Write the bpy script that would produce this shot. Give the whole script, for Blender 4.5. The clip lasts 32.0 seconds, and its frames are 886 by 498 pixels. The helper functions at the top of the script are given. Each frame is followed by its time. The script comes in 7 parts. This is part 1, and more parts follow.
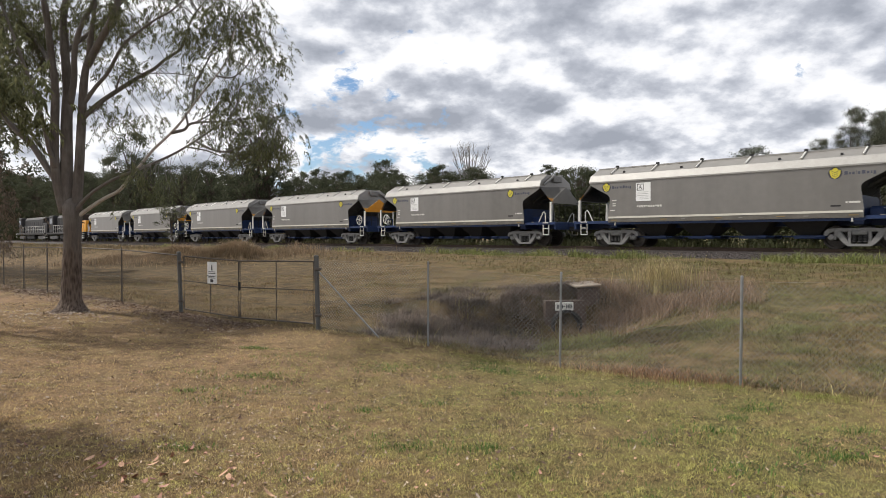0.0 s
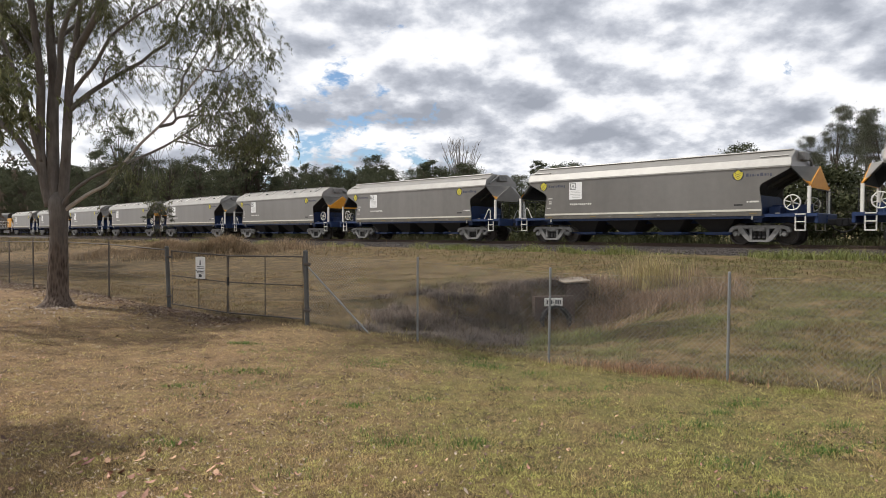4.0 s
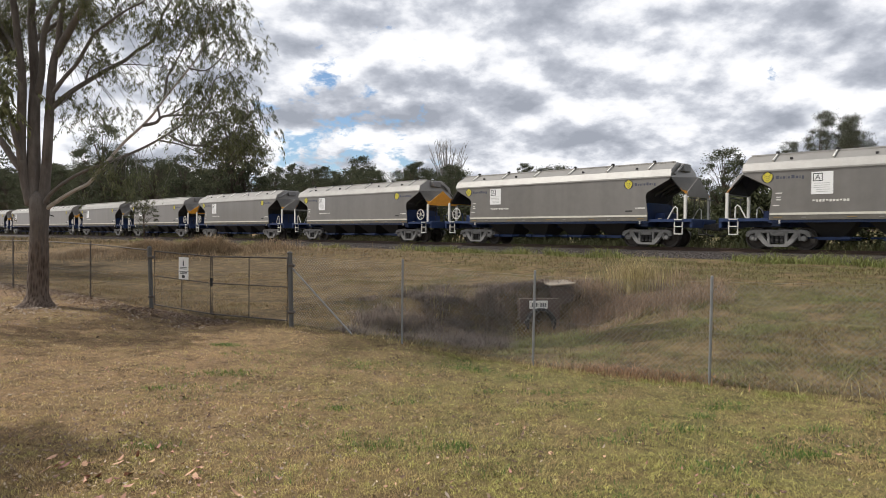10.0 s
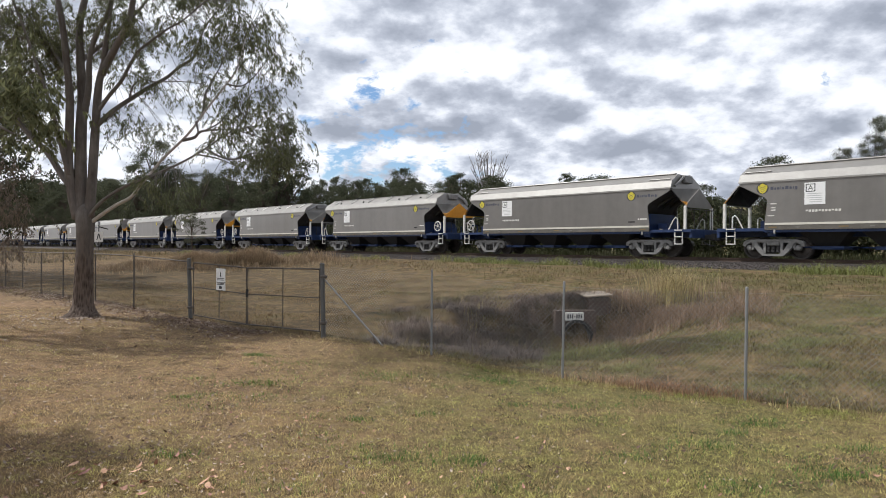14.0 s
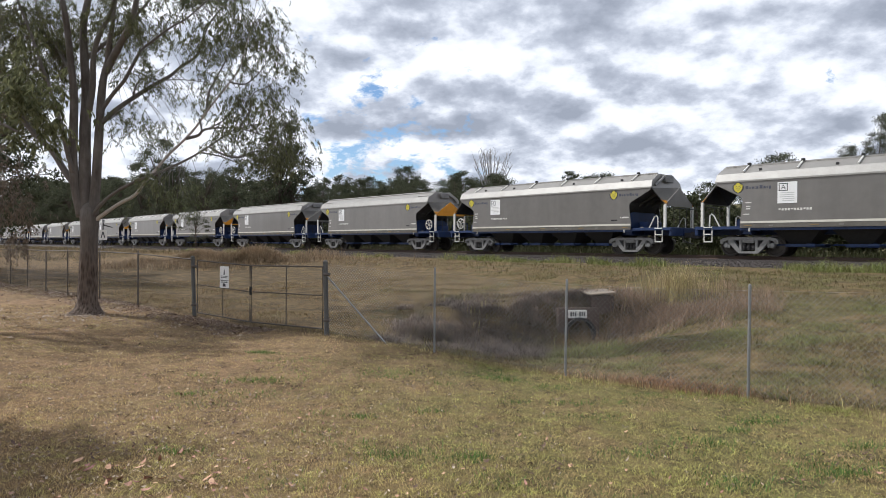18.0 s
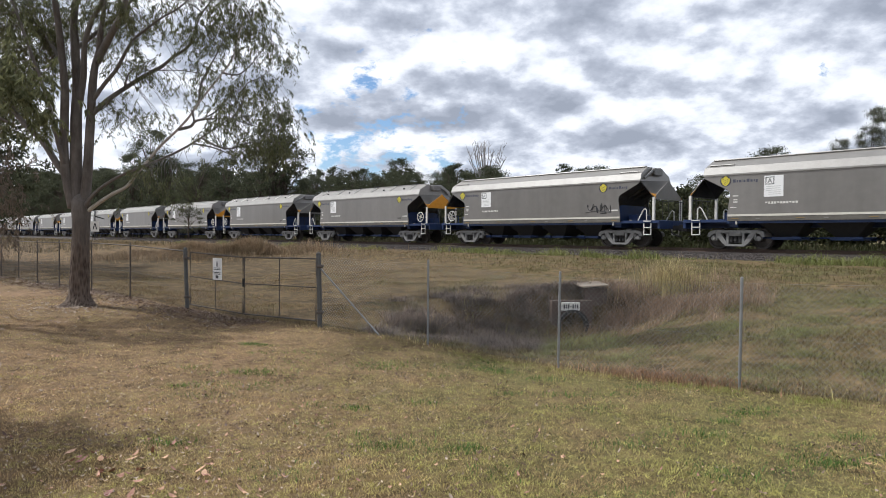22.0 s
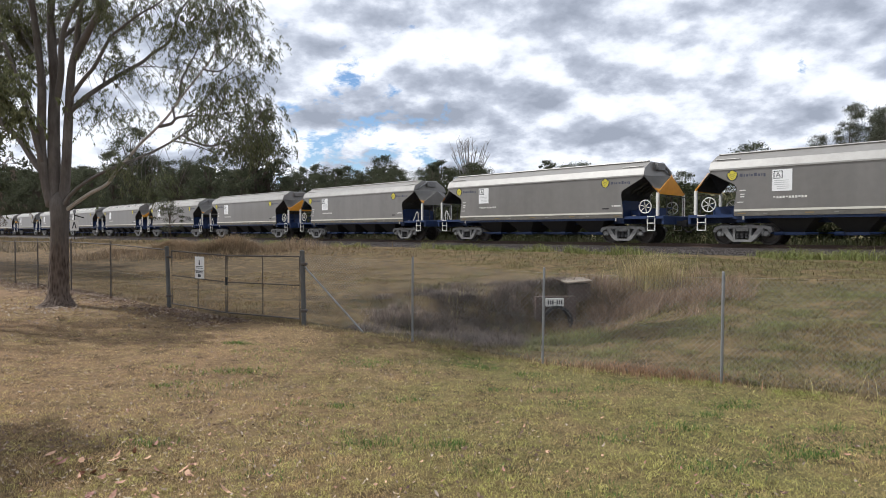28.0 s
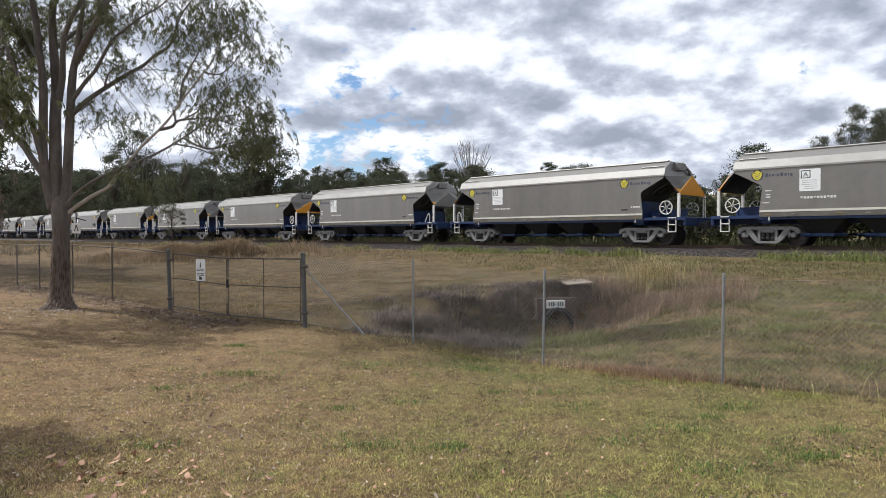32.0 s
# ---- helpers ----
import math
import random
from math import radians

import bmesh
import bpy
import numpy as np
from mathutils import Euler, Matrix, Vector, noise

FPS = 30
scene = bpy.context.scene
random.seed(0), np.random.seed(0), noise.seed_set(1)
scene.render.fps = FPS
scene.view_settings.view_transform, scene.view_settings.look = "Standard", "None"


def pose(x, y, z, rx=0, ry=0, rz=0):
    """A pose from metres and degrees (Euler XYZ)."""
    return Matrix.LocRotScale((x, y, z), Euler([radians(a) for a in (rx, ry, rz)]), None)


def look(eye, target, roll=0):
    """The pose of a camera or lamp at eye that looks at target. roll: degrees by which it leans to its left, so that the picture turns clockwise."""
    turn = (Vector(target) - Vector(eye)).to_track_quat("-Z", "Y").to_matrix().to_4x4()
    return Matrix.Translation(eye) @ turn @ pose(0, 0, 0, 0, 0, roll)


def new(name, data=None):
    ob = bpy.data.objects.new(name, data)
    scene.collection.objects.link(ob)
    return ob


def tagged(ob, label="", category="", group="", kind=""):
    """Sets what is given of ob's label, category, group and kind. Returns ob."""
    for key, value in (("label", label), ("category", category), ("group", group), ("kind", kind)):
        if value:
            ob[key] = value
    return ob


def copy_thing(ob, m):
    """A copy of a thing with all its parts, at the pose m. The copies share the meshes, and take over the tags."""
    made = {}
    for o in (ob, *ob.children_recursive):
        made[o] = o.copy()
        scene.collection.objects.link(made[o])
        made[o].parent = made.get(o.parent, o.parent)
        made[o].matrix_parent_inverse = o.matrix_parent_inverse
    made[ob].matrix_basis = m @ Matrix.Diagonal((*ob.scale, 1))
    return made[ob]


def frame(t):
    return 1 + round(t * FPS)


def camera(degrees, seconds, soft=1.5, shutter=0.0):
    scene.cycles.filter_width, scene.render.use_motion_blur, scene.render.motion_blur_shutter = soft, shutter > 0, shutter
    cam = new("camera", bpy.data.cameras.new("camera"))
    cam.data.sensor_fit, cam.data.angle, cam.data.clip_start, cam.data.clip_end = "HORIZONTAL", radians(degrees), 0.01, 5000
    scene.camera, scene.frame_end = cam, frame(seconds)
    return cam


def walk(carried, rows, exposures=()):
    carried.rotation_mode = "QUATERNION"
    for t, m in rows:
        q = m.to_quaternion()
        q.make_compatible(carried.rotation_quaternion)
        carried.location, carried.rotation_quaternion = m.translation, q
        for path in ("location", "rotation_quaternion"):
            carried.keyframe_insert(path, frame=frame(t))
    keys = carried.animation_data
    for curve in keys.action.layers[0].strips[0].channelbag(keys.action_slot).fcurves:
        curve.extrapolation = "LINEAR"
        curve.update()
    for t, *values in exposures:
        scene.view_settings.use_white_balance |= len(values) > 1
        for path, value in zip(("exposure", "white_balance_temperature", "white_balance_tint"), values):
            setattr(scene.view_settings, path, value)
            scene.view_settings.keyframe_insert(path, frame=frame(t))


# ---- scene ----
from math import sin, cos, tan, pi, exp, sqrt, atan2

# ---------------------------------------------------------------- camera
# seconds, eye, (turn to the right, tilt up, roll) in degrees
PATH = [
    (0, (-0.000, 0.000, 1.600), (-0.000, -0.937, 0.000)),
    (0.5, (-0.002, -0.003, 1.600), (0.108, -0.957, -0.227)),
    (1, (0.007, 0.001, 1.599), (0.221, -1.007, -0.268)),
    (1.5, (0.010, -0.002, 1.600), (0.324, -1.068, -0.052)),
    (2, (0.011, 0.006, 1.599), (0.424, -1.157, 0.089)),
    (2.5, (0.009, 0.009, 1.598), (0.573, -1.228, 0.019)),
    (3, (0.003, 0.004, 1.599), (0.780, -1.284, 0.122)),
    (3.5, (0.008, 0.006, 1.598), (0.851, -1.309, 0.098)),
    (5.5, (0.003, 0.000, 1.601), (0.889, -1.360, 0.513)),
    (6, (0.002, 0.003, 1.598), (0.884, -1.332, 0.480)),
    (6.5, (0.004, -0.003, 1.600), (0.892, -1.324, 0.459)),
    (7, (0.017, 0.003, 1.598), (0.906, -1.269, -0.170)),
    (7.5, (0.018, 0.002, 1.598), (0.932, -1.227, 0.094)),
    (8, (0.011, -0.001, 1.598), (0.959, -1.165, 0.475)),
    (8.5, (0.009, -0.001, 1.601), (0.979, -1.110, 0.234)),
    (9, (0.012, 0.003, 1.601), (1.267, -1.115, 0.389)),
    (9.5, (0.014, 0.008, 1.600), (1.813, -1.134, 0.611)),
    (10, (0.030, 0.015, 1.607), (2.032, -1.169, 0.589)),
    (10.5, (0.039, 0.055, 1.603), (1.646, -1.041, 1.175)),
    (11, (0.082, 0.091, 1.601), (0.358, -0.549, 0.594)),
    (11.5, (0.155, 0.094, 1.604), (-0.939, -0.354, 1.784)),
    (12, (0.215, 0.077, 1.606), (-1.856, -0.383, 1.628)),
    (12.5, (0.236, 0.056, 1.607), (-2.347, -0.527, 0.689)),
    (13, (0.235, 0.060, 1.607), (-1.919, -0.563, 0.115)),
    (13.5, (0.242, 0.056, 1.605), (-1.722, -0.457, 0.666)),
    (14, (0.241, 0.058, 1.602), (-1.733, -0.221, 0.389)),
    (14.5, (0.235, 0.062, 1.600), (-1.753, -0.060, 0.879)),
    (16.5, (0.253, 0.052, 1.597), (-1.983, 0.036, 0.211)),
    (17, (0.257, 0.047, 1.599), (-1.961, -0.167, 0.204)),
    (17.5, (0.250, 0.048, 1.599), (-1.965, -0.297, 0.483)),
    (18, (0.249, 0.047, 1.597), (-2.030, -0.398, 0.367)),
    (18.5, (0.251, 0.053, 1.596), (-2.091, -0.470, 0.424)),
    (19, (0.250, 0.055, 1.595), (-2.114, -0.539, 0.524)),
    (19.5, (0.251, 0.059, 1.595), (-2.096, -0.602, 0.407)),
    (20, (0.251, 0.054, 1.597), (-1.967, -0.685, 0.331)),
    (20.5, (0.253, 0.051, 1.597), (-1.806, -0.795, 0.423)),
    (21, (0.251, 0.053, 1.594), (-1.652, -0.897, 0.449)),
    (21.5, (0.251, 0.051, 1.595), (-1.540, -1.007, 0.386)),
    (22, (0.252, 0.050, 1.593), (-1.479, -1.057, 0.490)),
    (22.5, (0.254, 0.053, 1.595), (-1.405, -1.150, 0.219)),
    (23, (0.257, 0.061, 1.592), (-1.338, -1.234, 0.170)),
    (23.5, (0.254, 0.065, 1.594), (-1.216, -1.374, 0.272)),
    (24, (0.252, 0.065, 1.593), (-1.069, -1.445, 0.340)),
    (24.5, (0.254, 0.055, 1.596), (-0.933, -1.489, 0.165)),
    (25, (0.253, 0.052, 1.590), (-0.765, -1.434, 0.317)),
    (25.5, (0.258, 0.057, 1.592), (-0.599, -1.467, 0.552)),
    (27.5, (0.255, 0.054, 1.594), (-0.058, -1.390, 0.237)),
    (28, (0.253, 0.057, 1.591), (-0.106, -1.310, 0.153)),
    (28.5, (0.261, 0.057, 1.594), (-0.175, -1.295, 0.089)),
    (29, (0.263, 0.053, 1.595), (-0.207, -1.221, -0.103)),
    (29.5, (0.265, 0.053, 1.593), (-0.241, -1.148, -0.043)),
    (30, (0.265, 0.055, 1.595), (-0.244, -1.121, -0.450)),
    (30.5, (0.267, 0.057, 1.594), (-0.271, -1.106, -0.563)),
    (31, (0.270, 0.057, 1.592), (-0.320, -1.106, -0.303)),
    (31.5, (0.271, 0.053, 1.593), (-0.320, -1.135, 0.016)),
    (32, (0.270, 0.052, 1.593), (-0.249, -1.136, 0.029)),
]


def aim(eye, turns):
    yaw, tilt, roll = turns
    a, b = radians(yaw), radians(tilt)
    way = Vector((sin(a) * cos(b), cos(a) * cos(b), sin(b)))
    return look(eye, Vector(eye) + way * 10, roll)


cam = camera(68.0, 32.0, soft=0.8, shutter=0.12)
walk(cam, [(t, aim(eye, turns)) for t, eye, turns in PATH],
     exposures=((0, 0.03, 6480, 10), (10, 0.03, 6480, 10), (16, 0.07, 6080, 10), (32, 0.07, 6080, 10)))

# ---------------------------------------------------------------- the plan
THETA = radians(44.306)                     # the track runs this far left of straight ahead
TD = Vector((-sin(THETA), cos(THETA), 0))  # along the track, the way the train goes
TN = Vector((cos(THETA), sin(THETA), 0))   # across the track, away from the lawn
TRACK0 = Vector((0, 37.747, 0)) + TN * 1.35
RAIL = 1.205                               # top of rail
PITCH = 15.0                               # one wagon to the next


def track(s, lat=0.0, z=0.0):
    return TRACK0 + TD * s + TN * lat + Vector((0, 0, z))


def along(x, y):
    """Place along the track and the distance from its middle towards the lawn."""
    dx, dy = x - TRACK0.x, y - TRACK0.y
    return dx * TD.x + dy * TD.y, -(dx * TN.x + dy * TN.y)


def smooth(a, b, v):
    u = min(1.0, max(0.0, (v - a) / (b - a)))
    return u * u * (3 - 2 * u)


def gauss(d2, r):
    return exp(-d2 / (r * r))


def ground_z(x, y):
    s, d = along(x, y)
    if d < -2.3:
        z = 0.80 + 0.25 * smooth(-9, -2.6, d)
        z += 22.0 * smooth(60, 320, -d)
    elif d < 3.2:
        z = 0.92 - 0.12 * smooth(2.0, 2.9, d)
    else:
        z = 0.80 - 0.07 * smooth(3.2, 6.5, d) - 0.55 * smooth(6.5, 15.0, d) - 0.18 * smooth(15.0, 20.0, d)
        z += 0.16 * smooth(-3, -9, x) * smooth(16, 22, d)
    # the ditch in front of the culvert, running along behind the fence
    ax, ay, bx, by = 3.15, 14.8, -1.2, 12.4
    u = min(1.0, max(0.0, ((x - ax) * (bx - ax) + (y - ay) * (by - ay)) / ((bx - ax) ** 2 + (by - ay) ** 2)))
    d2 = (x - ax - u * (bx - ax)) ** 2 + (y - ay - u * (by - ay)) ** 2
    past = (x + 2.16) * 0.5583 + (y - 11.34) * 0.8296        # metres past the fence
    front = smooth(15.7, 15.1, y - 0.14 * (x - 3.0))           # the ditch ends at the culvert wall
    z -= (0.84 - 0.42 * u) * gauss(d2, 1.7) * smooth(0.0, 1.6, past) * front
    z += 0.24 * gauss((x - 3.2) ** 2 + (y - 16.2) ** 2, 1.5)
    z -= 0.34 * gauss((x - 2.3) ** 2 + (y - 12.3) ** 2, 2.2) * smooth(0.0, 1.2, past)
    # the dry mound beside the line
    z += 0.58 * gauss((x + 13.0) ** 2 / 4.5 + (y - 35.2) ** 2 / 1.0, 2.0)
    # the lawn dips a little along the fence
    z -= 0.12 * gauss(((x - 1.6) ** 2 + (y - 9.2) ** 2), 2.6)
    z -= 0.09 * gauss((x - 3.7) ** 2 + (y - 7.3) ** 2, 2.0)
    if d > 3.2:
        z += 0.05 * noise.noise((x * 0.35, y * 0.35, 2.0)) + (0.02 + 0.045 * smooth(0.3, 2.0, past)) * noise.noise((x * 1.2, y * 1.2, 5.0))
    return z


# ---------------------------------------------------------------- sky and sun
SUN_DIR = Vector((-0.62, 0.17, 0.766)).normalized()
sun_data = bpy.data.lights.new("sun", "SUN")
sun_data.energy, sun_data.angle, sun_data.color = 4.2, radians(1.5), (1.0, 0.95, 0.88)
sun = new("sun", sun_data)
sun.matrix_world = look(SUN_DIR * 100, (0, 0, 0))


def node(tree, kind, at=(0, 0), **values):
    n = tree.nodes.new(kind)
    n.location = at
    for k, v in values.items():
        n.inputs[k.replace("_", " ")].default_value = v
    return n


def ramp(tree, stops, interpolation="LINEAR"):
    n = tree.nodes.new("ShaderNodeValToRGB")
    n.color_ramp.interpolation = interpolation
    while len(n.color_ramp.elements) < len(stops):
        n.color_ramp.elements.new(0.5)
    for e, (at, c) in zip(n.color_ramp.elements, stops):
        e.position = at
        e.color = (*c, 1) if isinstance(c, tuple) else (c, c, c, 1)
    return n


def math_node(tree, op, a, b=None, c=None, clamp=False):
    n = tree.nodes.new("ShaderNodeMath")
    n.operation, n.use_clamp = op, clamp
    for i, v in enumerate((a, b, c)):
        if v is None:
            continue
        if isinstance(v, (int, float)):
            n.inputs[i].default_value = v
        else:
            tree.links.new(v, n.inputs[i])
    return n.outputs[0]


def mix_rgb(tree, fac, a, b, blend="MIX"):
    n = tree.nodes.new("ShaderNodeMix")
    n.data_type, n.blend_type = "RGBA", blend
    for i, v in ((0, fac), (6, a), (7, b)):
        if isinstance(v, (int, float)):
            n.inputs[i].default_value = v
        elif isinstance(v, tuple):
            n.inputs[i].default_value = (*v, 1)
        else:
            tree.links.new(v, n.inputs[i])
    return n.outputs[2]


def make_world():
    world = bpy.data.worlds.new("sky")
    world.use_nodes = True
    scene.world = world
    t = world.node_tree
    t.nodes.clear()
    L = t.links.new
    out = t.nodes.new("ShaderNodeOutputWorld")
    sky = t.nodes.new("ShaderNodeTexSky")
    sky.sky_type, sky.sun_disc = "NISHITA", False
    sky.sun_elevation = math.asin(SUN_DIR.z)
    sky.sun_rotation = atan2(SUN_DIR.x, SUN_DIR.y)
    sky.air_density, sky.dust_density, sky.ozone_density = 1.0, 0.3, 4.0
    coord = t.nodes.new("ShaderNodeTexCoord")
    sep = t.nodes.new("ShaderNodeSeparateXYZ")
    L(coord.outputs["Generated"], sep.inputs[0])
    # the layer of cloud as a plane high above: directions divided by their height
    zz = math_node(t, "MAXIMUM", sep.outputs[2], 0.0)
    den = math_node(t, "ADD", zz, 0.42)
    px = math_node(t, "DIVIDE", sep.outputs[0], den)
    py = math_node(t, "DIVIDE", sep.outputs[1], den)
    comb = t.nodes.new("ShaderNodeCombineXYZ")
    L(px, comb.inputs[0]), L(py, comb.inputs[1])
    L(math_node(t, "MULTIPLY", zz, 0.5), comb.inputs[2])

    def noise_at(scale, detail, rough, distortion, move, shrink=1.0):
        mp = t.nodes.new("ShaderNodeMapping")
        mp.inputs["Scale"].default_value = (shrink, shrink, 1.0)
        mp.inputs["Location"].default_value = move
        L(comb.outputs[0], mp.inputs[0])
        n = node(t, "ShaderNodeTexNoise", Scale=scale, Detail=detail, Roughness=rough, Distortion=distortion)
        L(mp.outputs[0], n.inputs["Vector"])
        return n.outputs[0]

    # broad banks, and billows that are light above and grey beneath
    def puffs(shrink):
        """Rounded heads of cloud, each made of smaller ones."""
        mp = t.nodes.new("ShaderNodeMapping")
        mp.inputs["Scale"].default_value = (shrink, shrink, 1.0)
        L(comb.outputs[0], mp.inputs[0])
        wob = node(t, "ShaderNodeTexNoise", Scale=5.0, Detail=5.0, Roughness=0.55)
        L(mp.outputs[0], wob.inputs["Vector"])
        vm = t.nodes.new("ShaderNodeVectorMath")
        vm.operation = "MULTIPLY_ADD"
        L(wob.outputs["Color"], vm.inputs[0])
        vm.inputs[1].default_value = (0.16, 0.16, 0.16)
        L(mp.outputs[0], vm.inputs[2])
        v = t.nodes.new("ShaderNodeTexVoronoi")
        v.feature = "SMOOTH_F1"
        v.inputs["Scale"].default_value, v.inputs["Detail"].default_value = 4.2, 3.0
        v.inputs["Roughness"].default_value, v.inputs["Smoothness"].default_value = 0.5, 0.7
        L(vm.outputs[0], v.inputs["Vector"])
        return v.outputs["Distance"]

    # wide soft banks of grey, heaped heads on them, and the frayed fine edge
    big = noise_at(2.3, 3, 0.5, 0.0, (3.1, 1.7, 0))
    heap = noise_at(4.8, 7, 0.53, 0.0, (1.1, 4.7, 0.5))
    heap_up = noise_at(4.8, 7, 0.53, 0.0, (1.1, 4.7, 0.5), 0.955)
    mid = puffs(1.0)
    thick = math_node(t, "ADD", math_node(t, "MULTIPLY", big, 0.62), math_node(t, "ADD", math_node(t, "MULTIPLY", heap, 0.42), math_node(t, "MULTIPLY", mid, 0.10)))
    # the side of each heap towards the light is white, the foot grey
    lit = math_node(t, "MULTIPLY", math_node(t, "SUBTRACT", heap, heap_up), 1.6)
    frayed = noise_at(15.0, 8, 0.62, 0.3, (2.3, 0.7, 1.5))
    lit = math_node(t, "ADD", lit, math_node(t, "MULTIPLY_ADD", frayed, 0.15, -0.075))
    # the cover thins towards the horizon and towards the left
    lit = math_node(t, "ADD", lit, math_node(t, "MULTIPLY_ADD", math_node(t, "MINIMUM", zz, 0.3), 0.34, -0.10))
    lit = math_node(t, "ADD", lit, math_node(t, "MULTIPLY", math_node(t, "MINIMUM", sep.outputs[0], 0.2), 0.16))
    tone_at = math_node(t, "ADD", thick, lit)
    tone = ramp(t, [(0.40, (0.88, 0.885, 0.90)), (0.52, (0.74, 0.752, 0.79)), (0.61, (0.57, 0.592, 0.645)), (0.72, (0.43, 0.453, 0.51)), (0.90, (0.31, 0.333, 0.385))])
    L(tone_at, tone.inputs[0])
    # openings: blue shows where the layer is thin, above all low down ahead
    hole = t.nodes.new("ShaderNodeVectorMath")
    hole.operation = "DISTANCE"
    hole.inputs[1].default_value = (-0.115, 0.985, 0.142)
    L(coord.outputs["Generated"], hole.inputs[0])
    near = math_node(t, "SUBTRACT", 1.0, math_node(t, "MULTIPLY", hole.outputs["Value"], 4.2), clamp=True)
    thin = noise_at(9.5, 8, 0.60, 0.2, (0.4, 2.2, 5.0))
    opening = math_node(t, "ADD", math_node(t, "MULTIPLY", near, 0.27), thin)
    cover = ramp(t, [(0.70, 1.0), (0.79, 0.0)])
    L(opening, cover.inputs[0])
    bg_sky = node(t, "ShaderNodeBackground", Strength=0.115)
    L(sky.outputs[0], bg_sky.inputs[0])
    bg_cloud = node(t, "ShaderNodeBackground", Strength=1.17)
    L(tone.outputs[0], bg_cloud.inputs[0])
    mixer = t.nodes.new("ShaderNodeMixShader")
    L(cover.outputs[0], mixer.inputs[0]), L(bg_sky.outputs[0], mixer.inputs[1]), L(bg_cloud.outputs[0], mixer.inputs[2])
    L(mixer.outputs[0], out.inputs[0])


make_world()
scene.view_settings.exposure = 0.0


# ---------------------------------------------------------------- materials
def material(name, base, dark=None, rough=0.7, metal=0.0, scale=6.0, fine=60.0, bump=0.15, spread=0.5, object_random=0.0, spec=0.5, streak=False, island=0.0):
    """A surface of two tones at two scales, with fine relief."""
    m = bpy.data.materials.new(name)
    m.use_nodes = True
    t = m.node_tree
    L = t.links.new
    b = t.nodes["Principled BSDF"]
    dark = dark or tuple(c * 0.6 for c in base)
    coord = t.nodes.new("ShaderNodeTexCoord")
    src = coord.outputs["Object"]
    if streak:
        mp = t.nodes.new("ShaderNodeMapping")
        mp.inputs["Scale"].default_value = (1.0, 1.0, 0.12)
        L(src, mp.inputs[0])
        src = mp.outputs[0]
    n1 = node(t, "ShaderNodeTexNoise", Scale=scale, Detail=6.0, Roughness=0.6)
    n2 = node(t, "ShaderNodeTexNoise", Scale=fine, Detail=4.0, Roughness=0.6)
    L(src, n1.inputs["Vector"]), L(coord.outputs["Object"], n2.inputs["Vector"])
    mixed = math_node(t, "ADD", math_node(t, "MULTIPLY", n1.outputs[0], 0.65), math_node(t, "MULTIPLY", n2.outputs[0], 0.35))
    r = ramp(t, [(0.5 - spread / 2, dark), (0.5 + spread / 2, base)])
    L(mixed, r.inputs[0])
    colour = r.outputs[0]
    if object_random:
        info = t.nodes.new("ShaderNodeObjectInfo")
        hsv = t.nodes.new("ShaderNodeHueSaturation")
        L(colour, hsv.inputs["Color"])
        L(math_node(t, "MULTIPLY_ADD", info.outputs["Random"], object_random, 1 - object_random / 2), hsv.inputs["Value"])
        colour = hsv.outputs[0]
    if island:
        geo = t.nodes.new("ShaderNodeNewGeometry")
        hsv = t.nodes.new("ShaderNodeHueSaturation")
        L(colour, hsv.inputs["Color"])
        L(math_node(t, "MULTIPLY_ADD", geo.outputs["Random Per Island"], island, 1 - island / 2), hsv.inputs["Value"])
        L(math_node(t, "MULTIPLY_ADD", geo.outputs["Random Per Island"], 0.05 * island, 0.5 - 0.025 * island), hsv.inputs["Hue"])
        colour = hsv.outputs[0]
    L(colour, b.inputs["Base Color"])
    b.inputs["Metallic"].default_value = metal
    b.inputs["Specular IOR Level"].default_value = spec
    L(math_node(t, "MULTIPLY_ADD", n2.outputs[0], 0.25, rough - 0.12, clamp=True), b.inputs["Roughness"])
    if bump:
        bn = node(t, "ShaderNodeBump", Strength=bump, Distance=0.01)
        L(mixed, bn.inputs["Height"])
        L(bn.outputs[0], b.inputs["Normal"])
    return m


def leaf_material(name, base, dark, back=0.35, scale=1.2):
    m = bpy.data.materials.new(name)
    m.use_nodes = True
    t = m.node_tree
    L = t.links.new
    b = t.nodes["Principled BSDF"]
    geo = t.nodes.new("ShaderNodeNewGeometry")
    coord = t.nodes.new("ShaderNodeTexCoord")
    n1 = node(t, "ShaderNodeTexNoise", Scale=scale, Detail=3.0)
    L(coord.outputs["Object"], n1.inputs["Vector"])
    f = math_node(t, "ADD", math_node(t, "MULTIPLY", geo.outputs["Random Per Island"], 0.55), math_node(t, "MULTIPLY", n1.outputs[0], 0.45))
    r = ramp(t, [(0.15, dark), (0.8, base)])
    L(f, r.inputs[0])
    L(r.outputs[0], b.inputs["Base Color"])
    b.inputs["Roughness"].default_value = 0.75
    b.inputs["Specular IOR Level"].default_value = 0.2
    tr = t.nodes.new("ShaderNodeBsdfTranslucent")
    L(r.outputs[0], tr.inputs[0])
    mx = t.nodes.new("ShaderNodeMixShader")
    mx.inputs[0].default_value = back
    L(b.outputs[0], mx.inputs[1]), L(tr.outputs[0], mx.inputs[2])
    L(mx.outputs[0], t.nodes["Material Output"].inputs[0])
    return m


